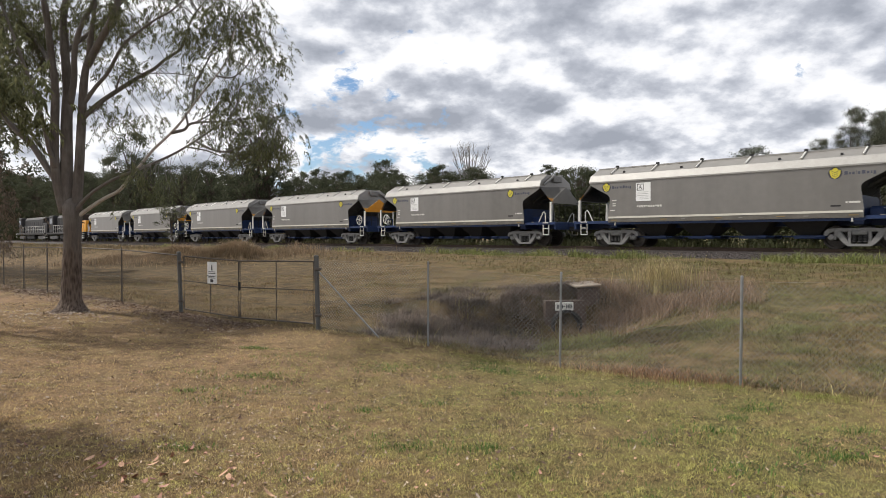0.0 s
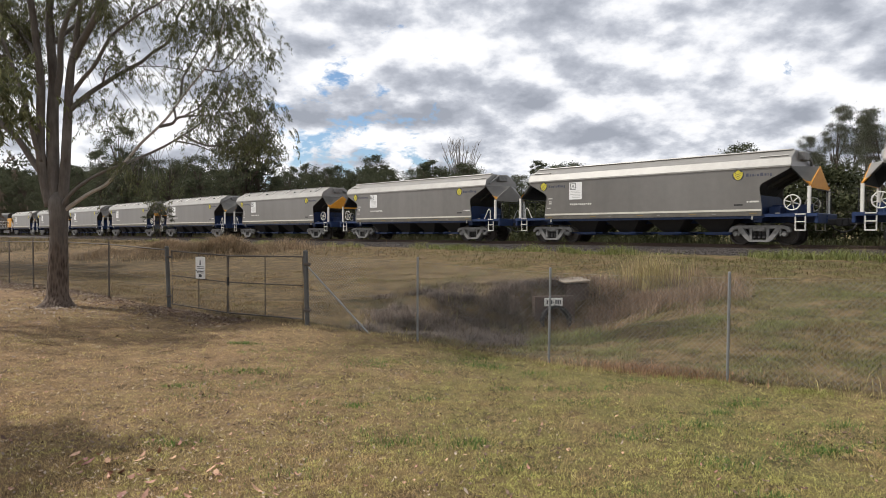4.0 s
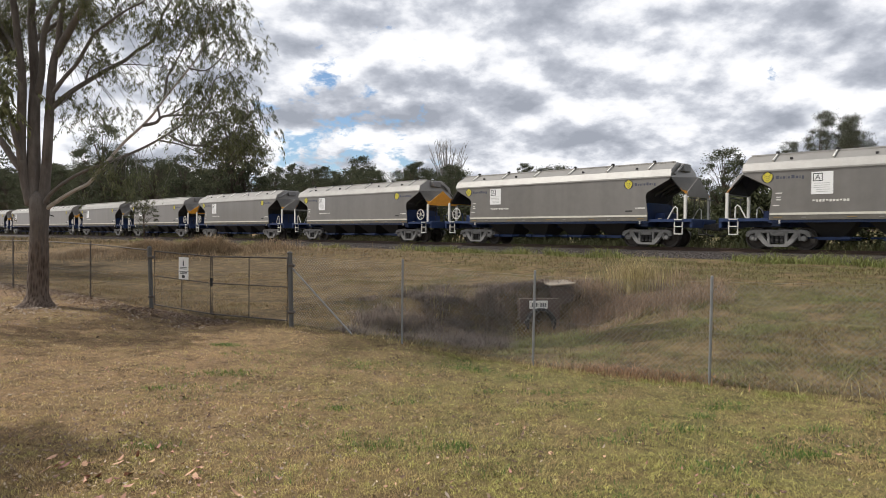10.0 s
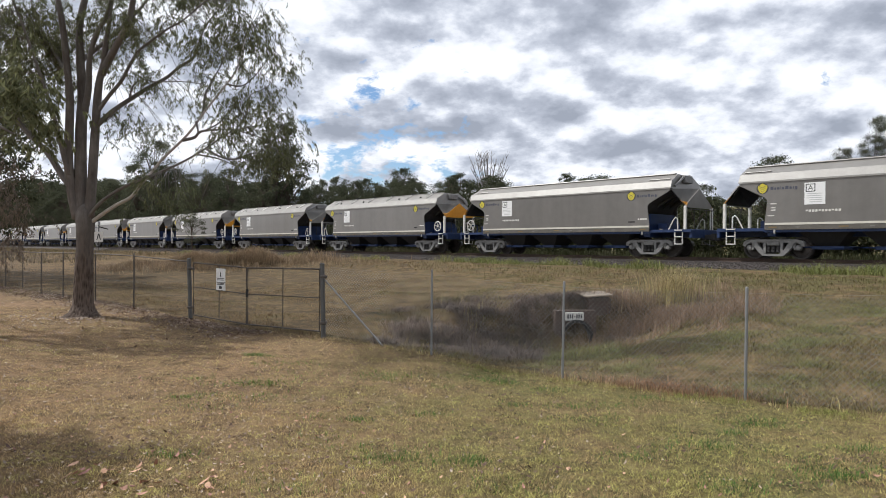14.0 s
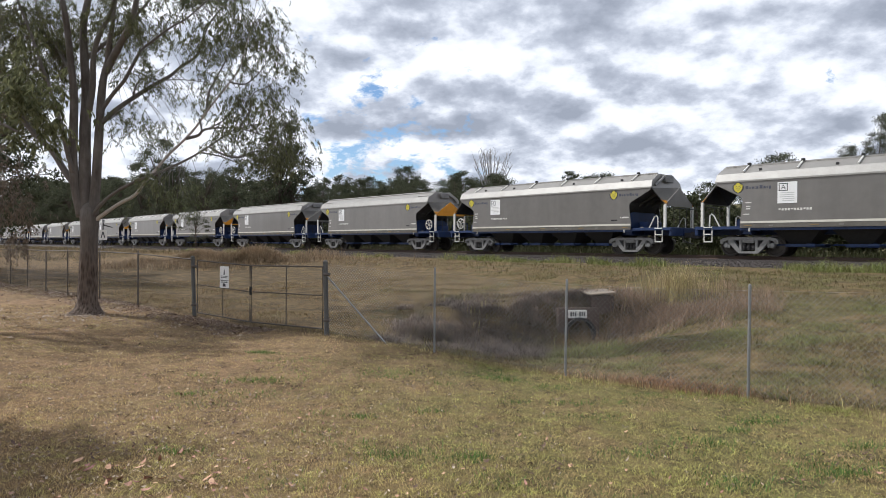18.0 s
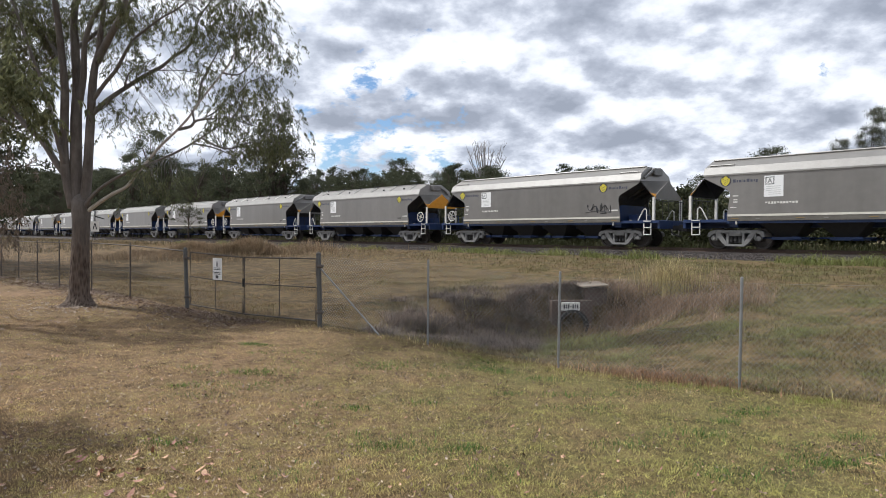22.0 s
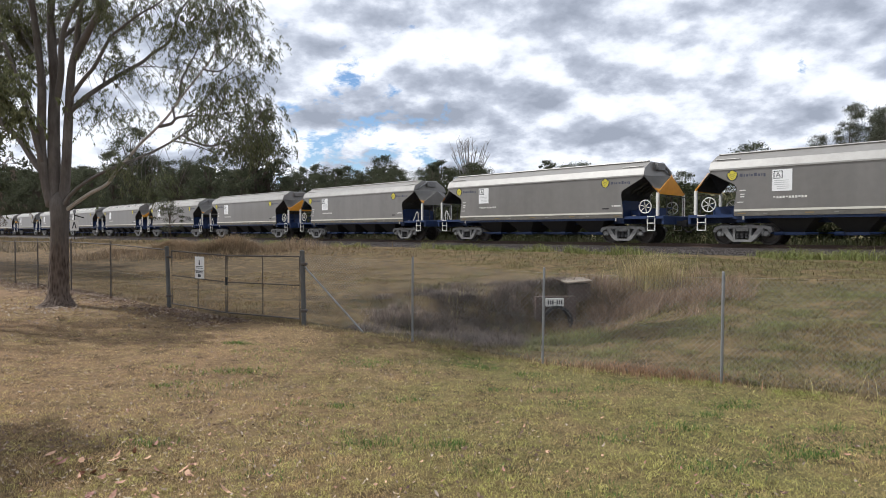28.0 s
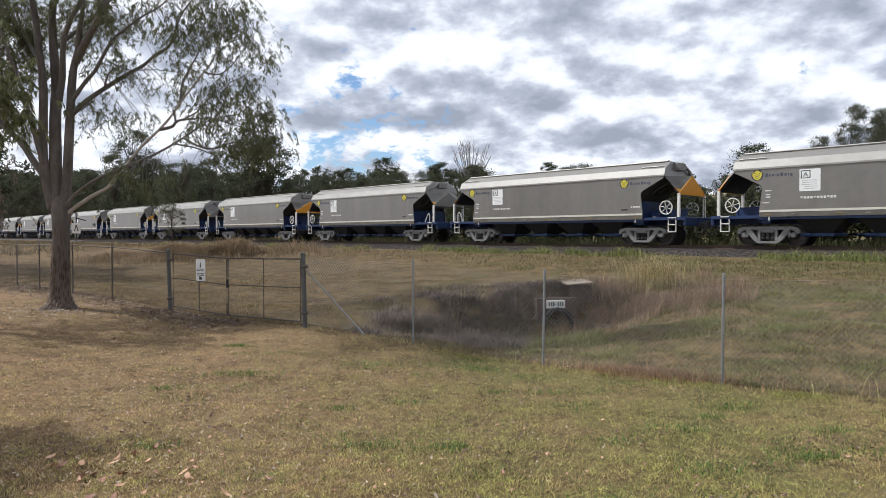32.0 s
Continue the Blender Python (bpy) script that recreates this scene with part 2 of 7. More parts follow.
def ground_material():
    m = bpy.data.materials.new("dry grass and earth")
    m.use_nodes = True
    t = m.node_tree
    L = t.links.new
    b = t.nodes["Principled BSDF"]
    coord = t.nodes.new("ShaderNodeTexCoord")
    src = coord.outputs["Object"]

    def nz(scale, detail=6.0, rough=0.6):
        n = node(t, "ShaderNodeTexNoise", Scale=scale, Detail=detail, Roughness=rough)
        L(src, n.inputs["Vector"])
        return n.outputs[0]
    sep = t.nodes.new("ShaderNodeSeparateXYZ")
    L(src, sep.inputs[0])
    # drier and browner to the left under the tree, greener to the right
    side = math_node(t, "MULTIPLY_ADD", sep.outputs[0], 0.28, 0.75, clamp=True)
    side = math_node(t, "MULTIPLY_ADD", side, 0.45, 0.18)
    patch = math_node(t, "ADD", math_node(t, "MULTIPLY", nz(0.55, 5), 1.1), math_node(t, "MULTIPLY", nz(2.6, 5), 0.5))
    f = math_node(t, "ADD", side, math_node(t, "SUBTRACT", patch, 0.8), clamp=True)
    r = ramp(t, [(0.0, (0.235, 0.152, 0.088)), (0.35, (0.180, 0.125, 0.067)), (0.62, (0.138, 0.113, 0.050)), (1.0, (0.092, 0.092, 0.036))])
    L(f, r.inputs[0])
    # past the fence the grass is rough, duller and patchy
    over = math_node(t, "ADD", math_node(t, "MULTIPLY_ADD", sep.outputs[0], 0.5583, 0.5583 * 2.16), math_node(t, "MULTIPLY_ADD", sep.outputs[1], 0.8296, -0.8296 * 11.34))
    over = math_node(t, "MULTIPLY_ADD", over, 2.0, 0.5, clamp=True)
    r2 = ramp(t, [(0.32, (0.175, 0.118, 0.060)), (0.42, (0.080, 0.059, 0.032)), (0.5, (0.155, 0.108, 0.055)), (0.58, (0.100, 0.082, 0.038)), (0.70, (0.140, 0.120, 0.052))])
    L(math_node(t, "ADD", math_node(t, "MULTIPLY", nz(0.9, 7, 0.72), 0.8), math_node(t, "MULTIPLY_ADD", sep.outputs[0], 0.007, 0.10)), r2.inputs[0])
    both = mix_rgb(t, over, r.outputs[0], r2.outputs[0])
    # darker earth colour along the bed of the ditch
    ditch = t.nodes.new("ShaderNodeVectorMath")
    ditch.operation = "DISTANCE"
    flat = t.nodes.new("ShaderNodeMapping")
    flat.inputs["Scale"].default_value = (0.42, 0.62, 0.0)
    L(src, flat.inputs[0]), L(flat.outputs[0], ditch.inputs[0])
    ditch.inputs[1].default_value = (0.42 * 1.0, 0.62 * 13.9, 0.0)
    bed_dark = math_node(t, "ADD", math_node(t, "SUBTRACT", 0.85, ditch.outputs["Value"]), math_node(t, "MULTIPLY_ADD", nz(1.7, 6, 0.7), 2.6, -1.3))
    both = mix_rgb(t, math_node(t, "MULTIPLY", math_node(t, "MULTIPLY", bed_dark, 1.6, clamp=True), over), both, (0.080, 0.061, 0.052))
    grain = ramp(t, [(0.30, 0.35), (0.68, 1.40)])
    L(math_node(t, "ADD", math_node(t, "MULTIPLY", nz(24, 6, 0.7), 0.5), math_node(t, "MULTIPLY", nz(90, 4, 0.7), 0.5)), grain.inputs[0])
    mott = ramp(t, [(0.38, 0.42), (0.5, 1.0), (0.62, 1.5)])
    L(math_node(t, "ADD", math_node(t, "MULTIPLY", nz(2.2, 6, 0.7), 0.5), math_node(t, "MULTIPLY", nz(7.5, 5, 0.7), 0.5)), mott.inputs[0])
    col = mix_rgb(t, 1.0, mix_rgb(t, 1.0, both, grain.outputs[0], "MULTIPLY"), mott.outputs[0], "MULTIPLY")
    L(col, b.inputs["Base Color"])
    b.inputs["Roughness"].default_value = 0.95
    b.inputs["Specular IOR Level"].default_value = 0.15
    bn = node(t, "ShaderNodeBump", Strength=0.7, Distance=0.03)
    L(math_node(t, "ADD", nz(30, 6, 0.7), math_node(t, "MULTIPLY", nz(6, 4), 0.6)), bn.inputs["Height"])
    L(bn.outputs[0], b.inputs["Normal"])
    return m


def trunk_material():
    """Smooth grey bark above, rough dark bark at the foot, with a ragged border between."""
    m = bpy.data.materials.new("gum trunk bark")
    m.use_nodes = True
    t = m.node_tree
    L = t.links.new
    b = t.nodes["Principled BSDF"]
    coord = t.nodes.new("ShaderNodeTexCoord")
    mp = t.nodes.new("ShaderNodeMapping")
    mp.inputs["Scale"].default_value = (1.0, 1.0, 0.22)
    L(coord.outputs["Object"], mp.inputs[0])
    long = node(t, "ShaderNodeTexNoise", Scale=9.0, Detail=7.0, Roughness=0.65)
    L(mp.outputs[0], long.inputs["Vector"])
    plates = node(t, "ShaderNodeTexVoronoi", Scale=26.0)
    L(mp.outputs[0], plates.inputs["Vector"])
    blotch = node(t, "ShaderNodeTexNoise", Scale=2.6, Detail=4.0)
    L(coord.outputs["Object"], blotch.inputs["Vector"])
    sep = t.nodes.new("ShaderNodeSeparateXYZ")
    L(coord.outputs["Object"], sep.inputs[0])
    f = math_node(t, "ADD", math_node(t, "MULTIPLY", sep.outputs[2], -1.3), math_node(t, "MULTIPLY_ADD", long.outputs[0], 2.2, 1.25), clamp=True)
    upper = ramp(t, [(0.3, (0.080, 0.064, 0.054)), (0.5, (0.155, 0.135, 0.120)), (0.72, (0.262, 0.236, 0.213))])
    L(math_node(t, "ADD", math_node(t, "MULTIPLY", long.outputs[0], 0.6), math_node(t, "MULTIPLY", blotch.outputs[0], 0.4)), upper.inputs[0])
    lower = ramp(t, [(0.0, (0.025, 0.018, 0.015)), (0.25, (0.075, 0.055, 0.044)), (0.7, (0.15, 0.115, 0.092))])
    L(plates.outputs["Distance"], lower.inputs[0])
    L(mix_rgb(t, f, upper.outputs[0], lower.outputs[0]), b.inputs["Base Color"])
    b.inputs["Roughness"].default_value = 0.92
    b.inputs["Specular IOR Level"].default_value = 0.2
    h = math_node(t, "ADD", math_node(t, "MULTIPLY", long.outputs[0], 0.5), math_node(t, "MULTIPLY", math_node(t, "MULTIPLY", plates.outputs["Distance"], f), 1.0))
    bn = node(t, "ShaderNodeBump", Strength=0.9, Distance=0.03)
    L(h, bn.inputs["Height"])
    L(bn.outputs[0], b.inputs["Normal"])
    return m


M_TRUNK = trunk_material()
M_GROUND = ground_material()
M_BODY = material("grey wagon paint", (0.272, 0.258, 0.240), (0.188, 0.179, 0.167), rough=0.34, metal=0.5, scale=0.8, fine=3.0, bump=0.01, spread=0.5, object_random=0.14, streak=True)
M_ROOF = material("weathered light roof sheet", (0.255, 0.243, 0.222), (0.175, 0.165, 0.150), rough=0.5, metal=0.2, scale=2.0, fine=22, bump=0.04, object_random=0.1)
M_BAND = material("pale roof edge sheet", (0.375, 0.364, 0.341), (0.255, 0.245, 0.226), rough=0.5, metal=0.2, scale=2.0, fine=22, bump=0.04, object_random=0.1)
M_BLUE = material("dark blue underframe paint", (0.011, 0.037, 0.130), (0.007, 0.019, 0.06), rough=0.5, scale=4, bump=0.05)
M_YELLOW = material("orange yellow paint", (0.72, 0.34, 0.02), (0.5, 0.22, 0.015), rough=0.5, scale=4, bump=0.03)
M_WHITE = material("white paint", (0.78, 0.77, 0.73), (0.55, 0.53, 0.48), rough=0.5, scale=5, bump=0.02)
M_STRIPE = material("dusty white stripe", (0.70, 0.68, 0.60), (0.5, 0.47, 0.40), rough=0.6, scale=3, bump=0.02)
M_CAST = material("grey cast steel", (0.29, 0.285, 0.275), (0.13, 0.127, 0.122), rough=0.6, metal=0.3, scale=9, bump=0.15)
# Bark of the one low limb: its sunlit look is put into the colour
M_SUNLIT_LIMB = material("pale gum bark, sunlight in its colour", (0.62, 0.57, 0.51), (0.34, 0.30, 0.26), rough=0.85, streak=True, scale=8, fine=20, bump=0.3)
M_DARK = material("grimy black steel", (0.035, 0.034, 0.034), (0.018, 0.017, 0.017), rough=0.75, scale=8, bump=0.15)
M_WHEEL = material("worn wheel steel", (0.085, 0.075, 0.068), (0.04, 0.036, 0.033), rough=0.5, metal=0.5, scale=10)
M_LOGO = material("yellow decal", (0.64, 0.55, 0.05), (0.54, 0.46, 0.04), rough=0.5, scale=6, bump=0.0)
M_NAVY = material("dull blue lettering", (0.085, 0.09, 0.125), (0.06, 0.064, 0.09), rough=0.5, scale=6, bump=0.0)
M_PRINT = material("dark print", (0.06, 0.06, 0.065), (0.04, 0.04, 0.045), rough=0.6, scale=6, bump=0.0)
M_SILL = material("dirty sill paint", (0.150, 0.138, 0.118), (0.075, 0.068, 0.058), rough=0.7, scale=2.5, fine=14, bump=0.03)
M_OCHRE = material("faded ochre paint", (0.24, 0.165, 0.06), (0.15, 0.11, 0.06), rough=0.7, scale=9, bump=0.03)
M_FAINT = material("faded grey print", (0.50, 0.50, 0.49), (0.40, 0.40, 0.39), rough=0.6, scale=6, bump=0.0)
M_BALLAST = material("grey ballast stone", (0.080, 0.066, 0.060), (0.024, 0.020, 0.018), rough=0.9, scale=14, fine=45, bump=1.0, island=0.5)
M_RAIL = material("rusty rail steel", (0.095, 0.062, 0.047), (0.05, 0.034, 0.027), rough=0.6, metal=0.5, scale=9)
M_SLEEPER = material("weathered grey concrete", (0.30, 0.28, 0.26), (0.17, 0.16, 0.15), rough=0.9, scale=9, bump=0.3)
M_SIGN = material("clean white sign face", (0.86, 0.86, 0.85), (0.74, 0.74, 0.73), rough=0.4, scale=8, bump=0.0)
M_GALV = material("galvanised steel", (0.34, 0.345, 0.35), (0.22, 0.225, 0.23), rough=0.5, metal=0.6, scale=12, bump=0.05)
M_WIRE = material("dull galvanised wire", (0.34, 0.34, 0.335), (0.22, 0.22, 0.215), rough=0.6, metal=0.3, scale=12, bump=0.0)
M_BARK = material("smooth grey gum bark", (0.235, 0.212, 0.192), (0.095, 0.082, 0.073), rough=0.9, streak=True, scale=7.0, fine=18, bump=0.5, spread=0.6)
M_BARK_ROUGH = material("rough dark stocking bark", (0.13, 0.095, 0.075), (0.035, 0.026, 0.021), rough=0.95, streak=True, scale=14, fine=22, bump=1.0, spread=0.5)
M_LEAF = leaf_material("grey-green gum leaves", (0.225, 0.232, 0.118), (0.070, 0.078, 0.040), back=0.42)
M_LEAF_FAR = leaf_material("dark eucalypt foliage", (0.112, 0.122, 0.068), (0.034, 0.040, 0.025), back=0.3, scale=0.3)
M_CONCRETE = material("earth-stained concrete", (0.130, 0.088, 0.070), (0.040, 0.029, 0.024), rough=0.9, scale=4, bump=0.3)


# ---------------------------------------------------------------- mesh helpers
def to_mesh(bm, name, mats, smooth_faces=False):
    me = bpy.data.meshes.new(name)
    bm.to_mesh(me)
    bm.free()
    for m in (mats if isinstance(mats, (list, tuple)) else [mats]):
        me.materials.append(m)
    if smooth_faces:
        me.polygons.foreach_set("use_smooth", [True] * len(me.polygons))
    return me


def part(name, bm, mats, parent=None, label="", at=None, smooth_faces=False):
    """One mesh object under a thing or under a part."""
    ob = new(name, to_mesh(bm, name, mats, smooth_faces))
    if parent is not None:
        ob.parent = parent
    if at is not None:
        ob.matrix_basis = at
    if label:
        ob["label"] = label
    return ob


def share(name, me, parent, at=None, label=""):
    ob = new(name, me)
    ob.parent = parent
    if at is not None:
        ob.matrix_basis = at
    if label:
        ob["label"] = label
    return ob


def box(bm, x0, x1, y0, y1, z0, z1, bevel=0.0, index=0):
    vs = [bm.verts.new((x, y, z)) for z in (z0, z1) for y in (y0, y1) for x in (x0, x1)]
    fs = [bm.faces.new([vs[i] for i in q]) for q in ((0, 2, 3, 1), (4, 5, 7, 6), (0, 1, 5, 4), (2, 6, 7, 3), (0, 4, 6, 2), (1, 3, 7, 5))]
    for f in fs:
        f.material_index = index
    if bevel:
        es = list({e for f in fs for e in f.edges})
        for f in bmesh.ops.bevel(bm, geom=es, offset=bevel, segments=1, affect="EDGES")["faces"]:
            f.material_index = index
    return bm


def prism(bm, outline, y0, y1, plane="xz", index=0):
    """An outline pushed through from y0 to y1."""
    def put(p, d):
        return (p[0], d, p[1]) if plane == "xz" else (p[0], p[1], d) if plane == "xy" else (d, p[0], p[1])
    a = [bm.verts.new(put(p, y0)) for p in outline]
    b = [bm.verts.new(put(p, y1)) for p in outline]
    fs = [bm.faces.new(a), bm.faces.new(b[::-1])]
    for i in range(len(a)):
        j = (i + 1) % len(a)
        fs.append(bm.faces.new((a[j], a[i], b[i], b[j])))
    for f in fs:
        f.material_index = index
    return bm


def tube(bm, points, radius, sides=6, closed=False, index=0):
    """A round bar along points; radius a number or one for each point."""
    pts = [Vector(p) for p in points]
    n = len(pts)
    rad = radius if isinstance(radius, (list, tuple)) else [radius] * n
    rings, up = [], None
    for i, p in enumerate(pts):
        if closed:
            d = pts[(i + 1) % n] - pts[i - 1]
        else:
            d = pts[min(i + 1, n - 1)] - pts[max(i - 1, 0)]
        d = d.normalized() if d.length > 1e-9 else Vector((0, 0, 1))
        if up is None:
            up = Vector((0, 0, 1)) if abs(d.z) < 0.9 else Vector((1, 0, 0))
        side = d.cross(up).normalized()
        up = side.cross(d).normalized()
        rings.append([bm.verts.new(p + (side * cos(2 * pi * k / sides) + up * sin(2 * pi * k / sides)) * rad[i]) for k in range(sides)])
    for i in range(n if closed else n - 1):
        a, b = rings[i], rings[(i + 1) % n]
        for k in range(sides):
            f = bm.faces.new((a[k], a[(k + 1) % sides], b[(k + 1) % sides], b[k]))
            f.material_index = index
    if not closed:
        for ring in (rings[0][::-1], rings[-1]):
            bm.faces.new(ring).material_index = index
    return bm


def lathe(bm, profile, sides=20, axis="y", index=0):
    """A profile of (radius, place on the axis) turned round the axis."""
    rings = []
    for r, h in profile:
        ring = []
        for k in range(sides):
            a = 2 * pi * k / sides
            ring.append(bm.verts.new((r * cos(a), h, r * sin(a)) if axis == "y" else (r * cos(a), r * sin(a), h)))
        rings.append(ring)
    for a, b in zip(rings, rings[1:]):
        for k in range(sides):
            bm.faces.new((a[k], a[(k + 1) % sides], b[(k + 1) % sides], b[k])).material_index = index
    bm.faces.new(rings[0][::-1]).material_index = index
    bm.faces.new(rings[-1]).material_index = index
    return bm


def empty(name, at=None):
    ob = new(name)
    ob.empty_display_size = 0.3
    if at is not None:
        ob.matrix_basis = at
    return ob


def raw(name, verts, faces, mat, smooth_faces=False):
    me = bpy.data.meshes.new(name)
    me.from_pydata(verts, [], faces)
    me.materials.append(mat)
    if smooth_faces:
        me.polygons.foreach_set("use_smooth", [True] * len(me.polygons))
    return me

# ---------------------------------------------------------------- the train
# Near black: the shade under the end hoods is put into this colour
M_END_SHADE = material("end steel, shade painted near black", (0.075, 0.07, 0.06), (0.03, 0.028, 0.025), rough=0.8, scale=5, bump=0.08)
S0, S1, S2, S3, S4, S5, S6 = 2.472, 262.617, 15.285, -70.404, 71.898, -52.022, 20.893
CENTRE = -3.305   # the middle of a wagon from its data panel


def s_train(t):
    """How far along the track the first coupled point has come at t seconds."""
    u = t / 32
    return S0 + u * (S1 + u * (S2 + u * (S3 + u * (S4 + u * (S5 + u * S6)))))


def wheelset():
    bm = bmesh.new()
    tube(bm, [(0, -0.72, 0), (0, 0.72, 0)], 0.075, 10)
    for sgn in (-1, 1):
        y = 0.53 * sgn
        o = 0.065 * sgn
        prof = [(0.10, y + o), (0.14, y + 0.4 * o), (0.33, y + 0.2 * o), (0.36, y + o), (0.42, y + o), (0.425, y - 0.4 * o), (0.455, y - 0.9 * o), (0.45, y - 1.2 * o), (0.36, y - 1.0 * o), (0.33, y - 0.5 * o), (0.10, y - 1.0 * o)]
        lathe(bm, prof, 28, "y", 0)
    bmesh.ops.recalc_face_normals(bm, faces=bm.faces)
    return to_mesh(bm, "wheelset", [M_WHEEL], False)


def side_frame():
    """A cast bogie frame: a flat top chord, stout arms slanting down to the spring seat, open windows, round axle boxes."""
    bm = bmesh.new()
    t = 0.085
    chord = [(-1.14, 0.50), (-1.12, 0.64), (-1.02, 0.72), (-0.80, 0.755), (0.80, 0.755), (1.02, 0.72), (1.12, 0.64), (1.14, 0.50), (1.02, 0.48), (0.97, 0.58), (0.80, 0.635), (-0.80, 0.635), (-0.97, 0.58), (-1.02, 0.48)]
    prism(bm, chord, -t, t)
    for sg in (-1, 1):
        arm = [(sg * 0.80, 0.66), (sg * 0.60, 0.66), (sg * 0.36, 0.30), (sg * 0.28, 0.13), (sg * 0.37, 0.115), (sg * 0.53, 0.25), (sg * 0.70, 0.46)]
        prism(bm, arm, -t * 0.9, t * 1.15)
        pedestal = [(sg * 0.70, 0.64), (sg * 0.70, 0.50), (sg * 0.755, 0.34), (sg * 0.80, 0.34), (sg * 0.80, 0.64)]
        prism(bm, pedestal, -t * 0.8, t * 0.8)
        column = [(sg * 0.36, 0.15), (sg * 0.265, 0.15), (sg * 0.265, 0.66), (sg * 0.36, 0.66)]
        prism(bm, column, -t, t)
        rings = []
        for r, y in ((0.115, -0.05), (0.115, 0.04), (0.085, 0.08), (0.04, 0.085)):
            rings.append([bm.verts.new((sg * 0.90 + r * cos(2 * pi * k / 14), y, 0.43 + r * sin(2 * pi * k / 14))) for k in range(14)])
        for p, q in zip(rings, rings[1:]):
            for k in range(14):
                bm.faces.new((p[k], p[(k + 1) % 14], q[(k + 1) % 14], q[k]))
        bm.faces.new(rings[-1])
    prism(bm, [(-0.34, 0.11), (0.34, 0.11), (0.38, 0.20), (-0.38, 0.20)], -t * 1.2, t * 1.2)
    box(bm, -0.24, 0.24, -0.05, t * 1.25, 0.52, 0.64, 0.02)
    bmesh.ops.recalc_face_normals(bm, faces=bm.faces)
    return to_mesh(bm, "side_frame", [M_CAST])


def spring():
    bm = bmesh.new()
    prof = []
    for k in range(6):
        z = 0.25 + 0.054 * k
        prof += [(0.066, z), (0.086, z + 0.016), (0.086, z + 0.034), (0.066, z + 0.050)]
    lathe(bm, prof, 10, "z")
    return to_mesh(bm, "spring", [M_DARK])


WHEELSET, SIDE_FRAME, SPRING = wheelset(), side_frame(), spring()
WHEELS = []          # (object, which end of its bogie, +1 or -1 for the way it lies)


def bogie(parent, x):
    bm = bmesh.new()
    box(bm, -0.24, 0.24, -1.04, 1.04, 0.56, 0.69, 0.03)
    lathe(bm, [(0.25, 0.72), (0.25, 0.84)], 14, "z")
    b = part("bogie", bm, M_CAST, parent, at=pose(x, 0, 0))
    for y, turn in ((0.93, 0), (-0.93, 180)):
        share("side_frame", SIDE_FRAME, b, pose(0, y, 0, 0, 0, turn))
        for sx in (-0.18, 0.0, 0.18):
            share("spring", SPRING, b, pose(sx, y, 0))
    for wx in (0.86, -0.86):
        share("wheelset", WHEELSET, b, pose(wx, 0, 0.42))
    return b


BW = 1.33            # half the body's width


def end_points(sg):
    """The outline of a side sheet at one end, from the sill up to the eave."""
    return [(sg * 5.05, 1.12), (sg * 5.06, 1.40), (sg * 4.96, 2.20), (sg * 4.98, 2.34), (sg * 5.07, 2.44), (sg * 6.00, 2.96), (sg * 6.06, 3.09)]


def wagon_body():
    bm = bmesh.new()
    outline = end_points(1) + end_points(-1)[::-1]
    for y in (BW, -BW):
        o = outline if y < 0 else outline[::-1]
        prism(bm, o, y, y - 0.03 * (1 if y > 0 else -1))
    bmesh.ops.recalc_face_normals(bm, faces=bm.faces)
    return bm


def slope_sheet(sg):
    """One sloping end sheet between the sides, with its stiffening ribs."""
    bm = bmesh.new()
    pts = [(sg * 6.00, 2.99), (sg * 5.02, 2.42), (sg * 4.95, 2.30), (sg * 4.3, 1.50), (sg * 4.0, 1.16)]
    a = [bm.verts.new((x, -BW + 0.03, z)) for x, z in pts]
    b = [bm.verts.new((x, BW - 0.03, z)) for x, z in pts]
    for i in range(len(pts) - 1):
        bm.faces.new((a[i], a[i + 1], b[i + 1], b[i]))
    for y in (-0.55, 0.0, 0.55):
        o = [(sg * 6.0, 2.95), (sg * 5.04, 2.39), (sg * 5.00, 2.22), (sg * 5.10, 2.30), (sg * 6.02, 2.84)]
        prism(bm, o, y - 0.03, y + 0.03)
    bmesh.ops.recalc_face_normals(bm, faces=bm.faces)
    return bm


def wagon_roof():
    """The bent roof sheet, from eave to eave, pale along the edges, with upright gable ends."""
    bm = bmesh.new()
    sec = [(-1.345, 3.07), (-1.345, 3.12), (-1.22, 3.43), (-1.17, 3.45), (-0.62, 3.78), (0.62, 3.78), (1.17, 3.45), (1.22, 3.43), (1.345, 3.12), (1.345, 3.07)]
    a = [bm.verts.new((6.07 - 0.10 * max(0, z - 3.2), y, z)) for y, z in sec]
    b = [bm.verts.new((-6.07 + 0.10 * max(0, z - 3.2), y, z)) for y, z in sec]
    for i in range(len(sec) - 1):
        f = bm.faces.new((a[i], a[i + 1], b[i + 1], b[i]))
        f.material_index = 1 if i in (0, 1, 7, 8) else 0
    for v in (a[::-1], b):
        bm.faces.new(v).material_index = 2
    bmesh.ops.recalc_face_normals(bm, faces=bm.faces)
    return bm


